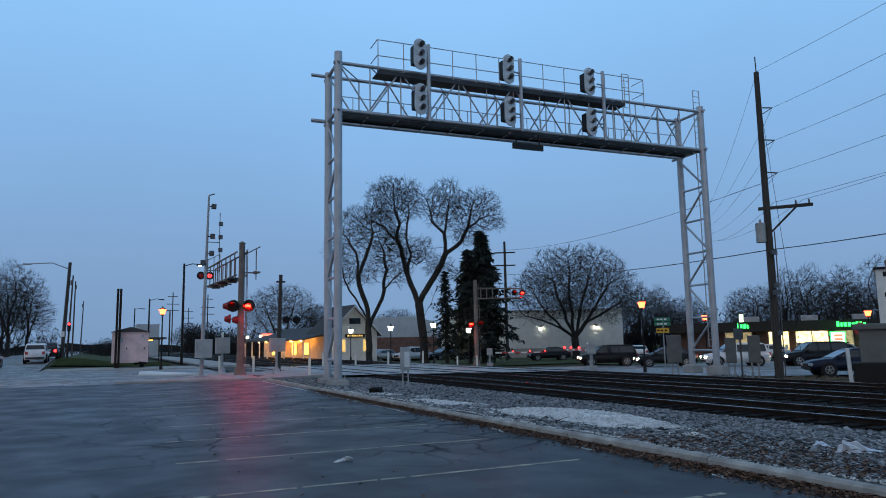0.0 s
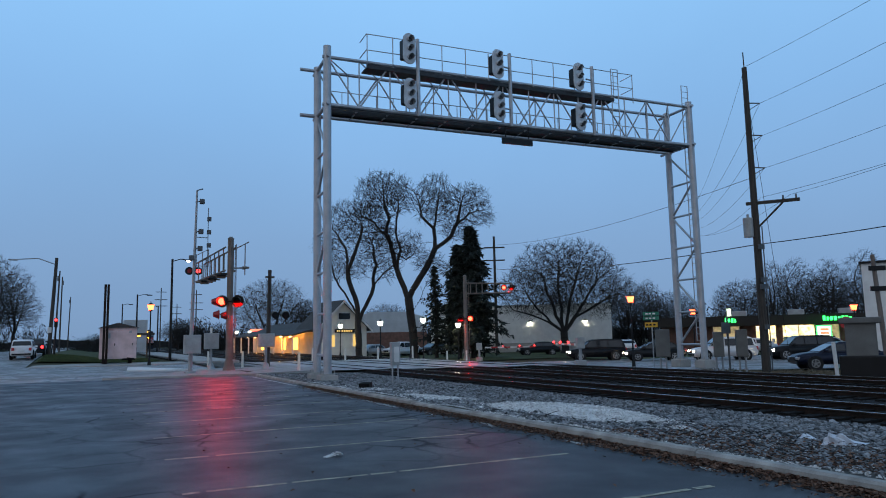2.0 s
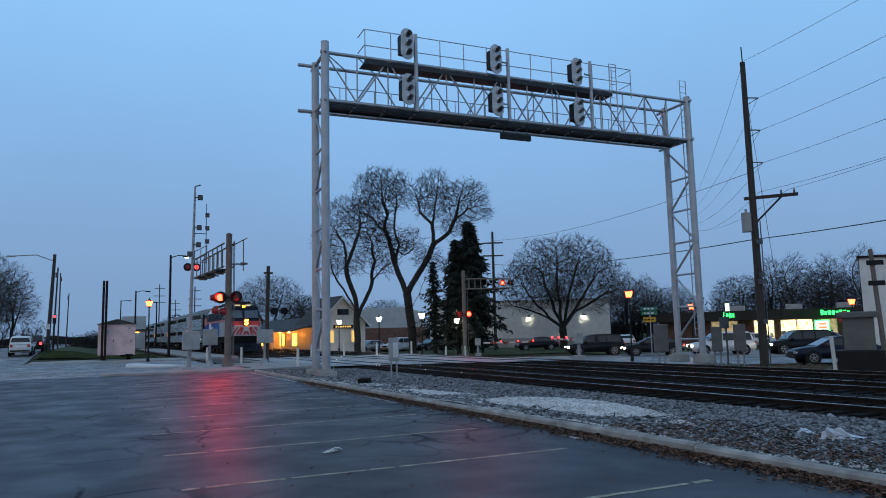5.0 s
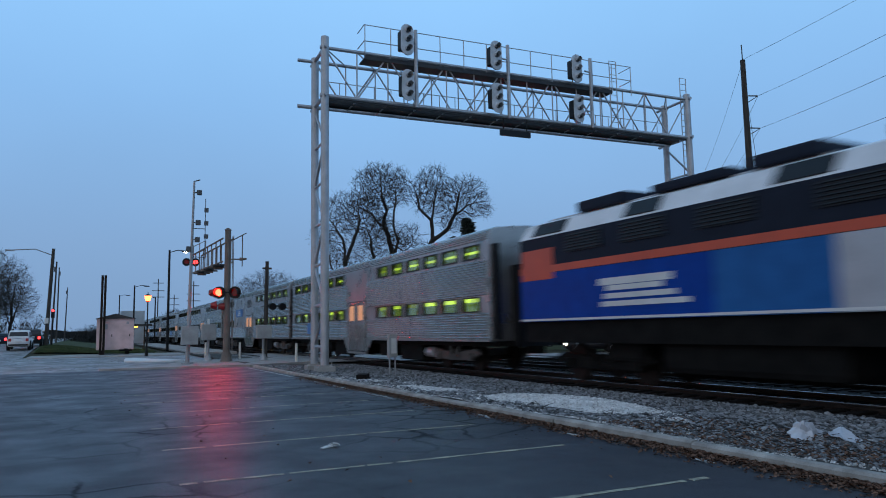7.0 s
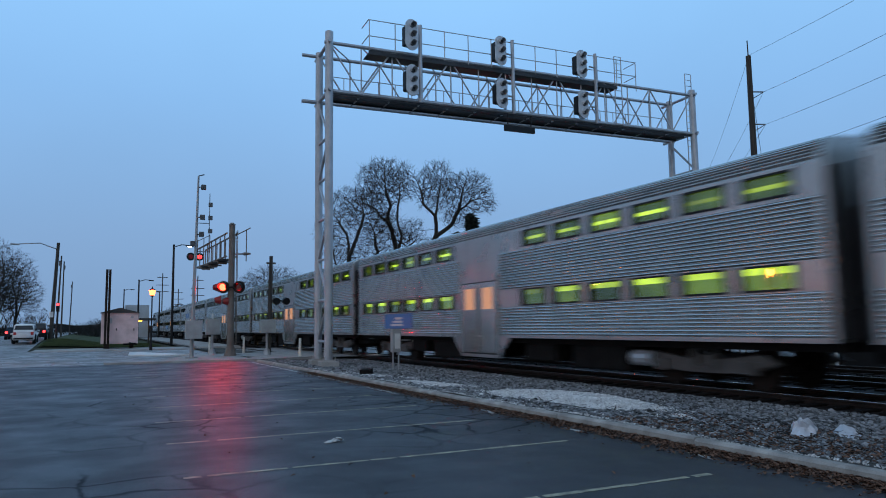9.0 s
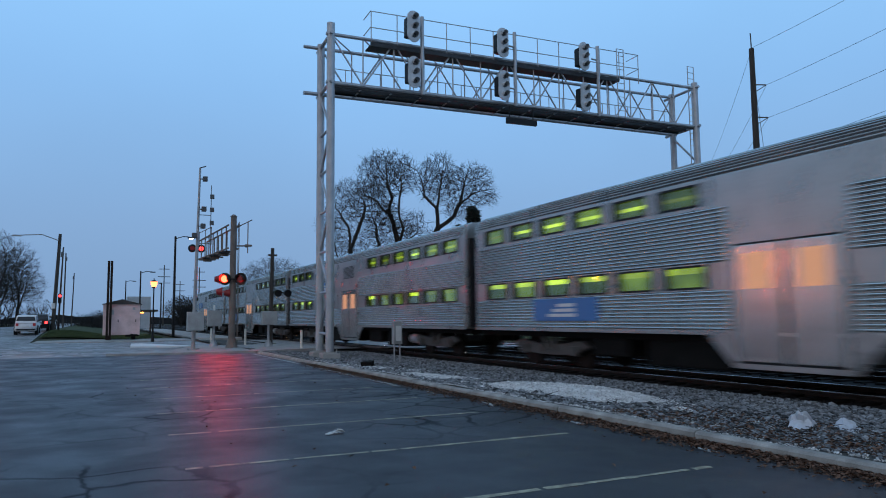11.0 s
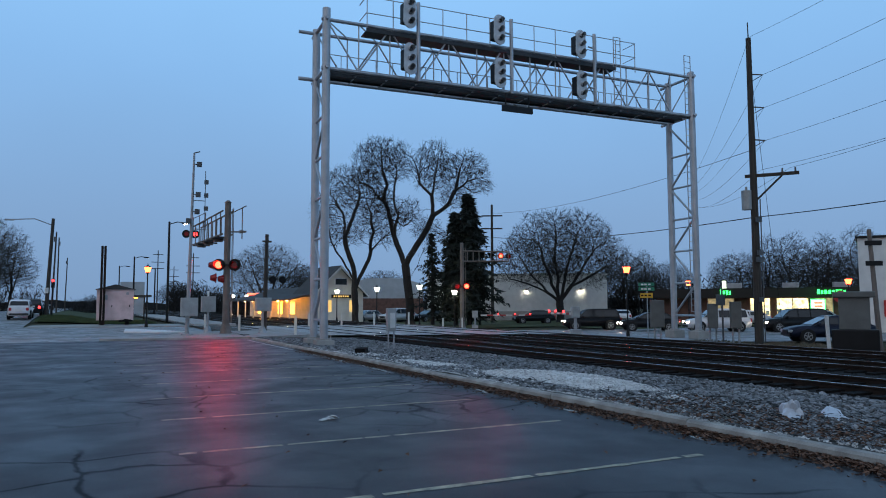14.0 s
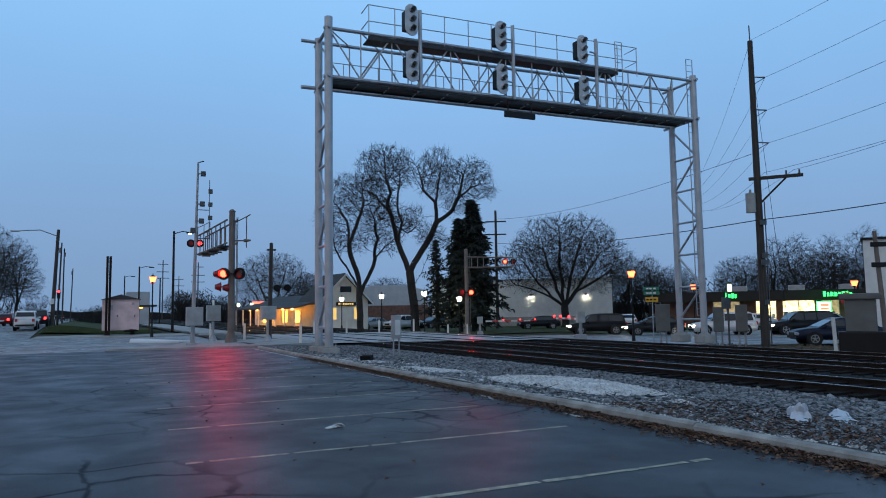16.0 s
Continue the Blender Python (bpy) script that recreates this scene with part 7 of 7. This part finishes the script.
def scatter(name, label, n, place, size, material, seed, flat=0.6, category="gravel"):
    """Many loose stones in one mesh."""
    rnd = random.Random(seed)
    protos = []
    for k in range(6):
        me = rock_mesh("proto", seed * 10 + k, material, flat)
        protos.append((np.array([v.co[:] for v in me.vertices]), np.array([p.vertices[:] for p in me.polygons])))
        bpy.data.meshes.remove(me)
    vs, fs, base = [], [], 0
    for _ in range(n):
        x, y, z = place(rnd)
        s = rnd.uniform(*size) * (1.6 if rnd.random() < 0.06 else 1)
        V0, F0 = protos[rnd.randrange(6)]
        a = rnd.uniform(0, 6.283)
        ca, sa = math.cos(a), math.sin(a)
        tl = rnd.uniform(-0.5, 0.5)
        W0 = V0 * (s, s * rnd.uniform(0.7, 1.2), s)
        W0 = np.stack([W0[:, 0] * ca - W0[:, 1] * sa + x, W0[:, 0] * sa + W0[:, 1] * ca + y, W0[:, 2] + W0[:, 0] * tl + z + s * 0.18], 1)
        vs.append(W0)
        fs.append(F0 + base)
        base += len(V0)
    me = bpy.data.meshes.new(name)
    me.from_pydata(np.concatenate(vs).tolist(), [], np.concatenate(fs).tolist())
    me.materials.append(material)
    return tagged(new(name, me), label, category, "", "stuff")


def isle(name, base, rough, lo, hi):
    """Stone whose tone differs from piece to piece."""
    m = mat(name, base, rough, vary=0.25, scale=8, fine=60, bump=0.1)
    n, l = m.node_tree.nodes, m.node_tree.links
    b = n["Principled BSDF"]
    src = b.inputs["Base Color"].links[0].from_socket
    g = n.new("ShaderNodeNewGeometry")
    mr = n.new("ShaderNodeMapRange")
    mr.inputs["To Min"].default_value, mr.inputs["To Max"].default_value = lo, hi
    sc = n.new("ShaderNodeVectorMath")
    sc.operation = "SCALE"
    l.new(g.outputs["Random Per Island"], mr.inputs["Value"])
    l.new(src, sc.inputs[0])
    l.new(mr.outputs["Result"], sc.inputs["Scale"])
    l.new(sc.outputs[0], b.inputs["Base Color"])
    b.inputs["Specular IOR Level"].default_value = 0.12
    return m


M_st = isle("ballast_stones", (0.178, 0.184, 0.19), 0.85, 0.25, 1.8)
M_st2 = isle("grimy_stones", (0.028, 0.026, 0.025), 0.9, 0.4, 1.6)
M_ps = isle("pale_stones", (0.62, 0.615, 0.60), 0.9, 0.75, 1.25)
M_lf = isle("fallen_leaves", (0.14, 0.08, 0.055), 0.9, 0.35, 1.6)


def near_bed(r):
    y = 3.0 + 31 * r.random() ** 1.6
    x = 12.0 - (12.0 - 7.3) * r.random() ** 1.25
    return x, y, bed_z(x, y)


def between(r):
    y = 2.5 + 30 * r.random() ** 1.3
    x = r.uniform(12.0, 23.0)
    return x, y, -0.055


scatter("ballast_stones", "loose grey crushed stone along the near track", 30000, near_bed, (0.022, 0.05), M_st, 1)
scatter("ballast_stones_between", "dark crushed stone between the rails", 9000, between, (0.025, 0.045), M_st2, 2)


def mound(name, label, x, y, rx, ry, h, rz, seed, n):
    bm = B()
    rings, seg = 7, 30
    vs = []
    ca, sa = math.cos(radians(rz)), math.sin(radians(rz))
    def at(u, v):
        k = math.hypot(u, v)
        w = 1 + 0.22 * noise.noise((u * 1.7 + seed, v * 1.7, 0))
        X, Y = x + (u * rx * w) * ca - (v * ry * w) * sa, y + (u * rx * w) * sa + (v * ry * w) * ca
        return (X, Y, bed_z(X, Y) + h * (1 - k * k) - 0.02 + 0.018 * noise.noise((X * 7, Y * 7, seed)))
    c = bm.verts.new(at(0, 0))
    for i in range(1, rings + 1):
        vs.append([bm.verts.new(at(i / rings * math.cos(6.283 * j / seg), i / rings * math.sin(6.283 * j / seg))) for j in range(seg)])
    for j in range(seg):
        bm.faces.new((c, vs[0][j], vs[0][(j + 1) % seg]))
        for i in range(rings - 1):
            bm.faces.new((vs[i][j], vs[i + 1][j], vs[i + 1][(j + 1) % seg], vs[i][(j + 1) % seg]))
    tagged(part(name, bm, M_pale, smooth=True), label, "gravel", "", "structure")

    def on(r):
        a, k = r.uniform(0, 6.283), math.sqrt(r.random()) * 1.12
        X, Y, Z = at(k * math.cos(a), k * math.sin(a))
        return X, Y, max(Z, bed_z(X, Y))
    scatter(name + "_stones", "pale crushed stone chips on the heap", n, on, (0.010, 0.026), M_ps, seed)


mound("gravel_heap", "low heap of pale fine gravel beside the kerb", 8.75, 12.0, 0.8, 2.6, 0.19, 12, 4, 5000)
mound("gravel_patch", "small spill of pale gravel by the kerb", 8.1, 17.2, 0.55, 1.6, 0.07, 20, 5, 1800)
mound("gravel_spill", "thin spill of pale gravel near the crossing", 8.0, 21.0, 0.6, 2.2, 0.04, 10, 6, 1400)
mound("gravel_spot", "tiny pale gravel spot", 8.7, 8.9, 0.22, 0.3, 0.05, 0, 7, 250)
scatter("pale_chips", "pale stone chips strewn behind the kerb", 9000, lambda r: (lambda x, y: (x, y, bed_z(x, y)))(7.2 + 2.4 * r.random() ** 1.5, 3.5 + 22 * r.random() ** 1.3), (0.008, 0.022), M_ps, 9)

# fallen leaves along both sides of the kerb: thin curled blades
def leaves(name, label, n, place, seed):
    rnd = random.Random(seed)
    verts, faces = [], []
    for _ in range(n):
        x, y, z = place(rnd)
        a, s = rnd.uniform(0, 6.283), rnd.uniform(0.016, 0.04)
        u = Vector((math.cos(a), math.sin(a), rnd.uniform(-0.4, 0.4))) * s
        v = Vector((-math.sin(a), math.cos(a), rnd.uniform(-0.4, 0.4))) * s * 0.7
        c = Vector((x, y, z + 0.012 + rnd.uniform(0, 0.02)))
        b = len(verts)
        verts += [c - u, c - v * 0.9 + Vector((0, 0, 0.012)), c + u, c + v * 0.9 + Vector((0, 0, 0.012))]
        faces += [(b, b + 1, b + 2), (b, b + 2, b + 3)]
    me = bpy.data.meshes.new(name)
    me.from_pydata(verts, [], faces)
    me.materials.append(M_lf)
    return tagged(new(name, me), label, "leaves", "", "stuff")


leaves("gutter_leaves", "brown fallen leaves heaped in the gutter", 8000, lambda r: (NEAR - 0.09 - abs(r.gauss(0, 0.24)), 2.5 + 22 * r.random() ** 1.7, 0.0), 1)
leaves("verge_leaves", "brown leaves strewn over the stones", 1700, lambda r: (lambda x, y: (x, y, bed_z(x, y) + 0.02))(7.2 + 2.1 * r.random() ** 1.5, 3.0 + 6 * r.random() ** 1.2), 2)
bm = B()
edge = []
for y in span(1.0, 26.0, 75):
    w = (0.34 if y < 14 else 0.34 - 0.02 * (y - 14)) * (0.7 + 0.6 * noise.noise((y * 0.9, 3.1, 0))) + 0.10
    edge.append((bm.verts.new((NEAR - 0.072 - w, y, 0.004)), bm.verts.new((NEAR - 0.072, y, 0.022))))
for (a, b), (c, d) in zip(edge, edge[1:]):
    bm.faces.new((a, b, d, c))
tagged(part("gutter_soil", bm, mat("gutter_soil", (0.045, 0.032, 0.025), 0.95, vary=0.45, scale=5, fine=45, bump=0.9), smooth=True), "dark leaf mould along the kerb", "soil", "", "structure")
leaves("lot_leaves", "single leaves blown over the lot", 60, lambda r: (r.uniform(0.5, 6.8), r.uniform(4, 24), 0.0), 3)
# brush litter: twigs on the stones
rl = random.Random(8)
segs = []
for _ in range(380):
    x, y = 7.5 + 2.2 * rl.random(), 4 + 8 * rl.random()
    p = Vector((x, y, bed_z(x, y) + 0.04))
    a = rl.uniform(0, 6.28)
    q = p + Vector((math.cos(a), math.sin(a), rl.uniform(-0.1, 0.3))) * rl.uniform(0.08, 0.3)
    segs.append((p, q, 0.006, 0.003, 3))
tw = tube_mesh("twig_litter", segs, M_twig, None)
tagged(tw, "dry twigs and weed stalks among the stones", "twigs", "", "stuff")

bm = B()
box(bm, (0, 0, 0.09), (0.85, 0.32, 0.2), rz=12, bevel=0.02)
o = tagged(part("tie_offcut", bm, M_tie), "short dark offcut of a railway tie", "timber")
o.matrix_basis = pose(7.95, 21.7, 0.04, 0, 0, 50)
bm = B()
for k in range(5):
    box(bm, (0.05 * k - 0.1, 0.012 * (k % 2), 0.012 + 0.006 * k), (0.09, 0.07, 0.012), rz=25 * k, rx=8 * k)
o = tagged(part("crumpled_litter", bm, M_white), "small crumpled white paper on the asphalt", "litter")
o.matrix_basis = pose(3.09, 9.74, 0.0, 0, 0, 20)


def bag(seed, sx, sy, sz, lean, label):
    rnd = random.Random(seed)
    bm = B()
    bmesh.ops.create_icosphere(bm, subdivisions=3, radius=0.5)
    for v in bm.verts:
        n1 = noise.noise(v.co * 3.2 + Vector((seed, 0, 0))) * 0.28 + noise.noise(v.co * 8 + Vector((0, seed, 0))) * 0.12
        v.co *= 1 + 1.9 * n1
        if v.co.z < 0:
            v.co.z *= 0.25
            v.co.x *= 1.25
        else:
            v.co.x *= 1 - 1.1 * min(0.6, v.co.z)
            v.co.y *= 1 - 1.1 * min(0.6, v.co.z)
        v.co = Vector((v.co.x * sx + v.co.z * lean * sx, v.co.y * sy, (v.co.z + 0.1) * sz))
    return tagged(part("plastic_bag", bm, M_bag), label, "bag", "bags")


BAG1 = bag(2, 0.66, 0.34, 0.42, -0.6, "crumpled white plastic bag on the stones")
BAG2 = bag(6, 0.70, 0.32, 0.20, 0.3, "torn white plastic bag among the leaves")


# ---- what moves ----
def motions():
    ts = [0.5 * i for i in range(33)]

    def lag(t):
        # the train brakes a little as it nears the crossing
        if t >= 5.87:
            return 0.0
        return 3.56 * (5.87 - t) ** 2 if t > 4.2 else 9.93 + 11.7 * (4.2 - t)

    walk(LOCO, [(t, pose(TX, FRONT - 9.65 - V * t + lag(t), RT)) for t in ts])
    for i, c in enumerate(RAKE):
        walk(c, [(t, pose(TX, FRONT + CL * (i + 0.5) - V * t + lag(t), RT)) for t in ts])
    # crossing lamps: the lit side comes to the front in turn, 0.975 s a cycle
    for disc, rest, late in FLASH:
        rows, t, on = [], -1.95 + 0.4875 * late, True
        keys = [(0.0, None)]
        base = t
        k = 0
        turn = 0.0
        rows = []
        while True:
            at = base + 0.4875 * k
            if at > 16.2:
                break
            lit = k % 2 == 0
            a0, a1 = (180.0, 360.0) if lit else (0.0, 180.0)
            for j in range(4):
                rows.append((at + (j - 1) / 30, a0 + (a1 - a0) * j / 3))
            k += 1
        rows = [r for r in rows if -0.6 <= r[0] <= 16.6]
        walk(disc, [(t, rest @ pose(0, 0, 0, a, 0, 0)) for t, a in rows])
    # street traffic
    def drive(c, pts, rz):
        walk(c, [(t, pose(x, y, gz(x, y), 0, 0, rz)) for t, x, y in pts])
    drive(CAR_A, [(0, -8.5, 68.0), (0.6, -9.0, 66.0), (1.2, -10.2, 62.5), (2.5, -17.0, 57.0), (4.5, -30.0, 55.0), (16, -70.0, 55.0)], -100)
    drive(CAR_B, [(0, -60.0, 52.0), (12, -30.0, 62.0), (14.3, -14.0, 80.0), (15.0, -10.2, 90.0), (16, -8.6, 96.0)], 80)
    drive(CAR_C, [(0, -40.0, 54.0), (5.0, -14.0, 74.0), (6.3, -8.6, 88.0), (8.0, -8.0, 92.0), (9.2, -7.6, 97.0), (11.3, -8.6, 150.0), (16, -8.6, 260.0)], 88)
    # plastic bags stirred by the passing train
    def bag_rows(ob, pts):
        walk(ob, [(t, pose(x, y, bed_z(x, y) + z, rx, 0, rz)) for t, x, y, z, rx, rz in pts])
    bag_rows(BAG1, [(0, 9.2, 6.45, -0.06, 0, 0), (6.4, 9.2, 6.45, -0.06, 0, 0), (7.0, 8.85, 6.7, 0.02, 20, 20), (7.8, 8.9, 6.45, -0.02, 0, 10), (8.4, 8.85, 6.75, 0.0, 10, 25), (9.0, 8.85, 6.75, 0.0, 0, 30), (11.4, 8.85, 6.8, 0.0, 0, 30), (12.5, 8.85, 6.75, 0.0, 10, 40), (13.3, 8.85, 6.75, -0.02, 0, 30), (14.0, 8.87, 6.85, 0.0, 5, 40), (16, 8.87, 6.85, 0.0, 5, 40)])
    bag_rows(BAG2, [(0, 9.4, 7.1, -0.05, 0, 60), (6.4, 9.4, 7.1, -0.05, 0, 60), (7.0, 9.1, 6.3, 0.02, 8, 50), (8.4, 9.2, 6.4, 0.02, 20, 30), (9.0, 9.2, 6.4, 0, 0, 40), (11.4, 9.2, 6.4, 0, 0, 40), (13.3, 9.2, 6.35, 0, 0, 45), (14.0, 9.25, 6.5, 0, 0, 40), (16, 9.25, 6.5, 0, 0, 40)])


motions()
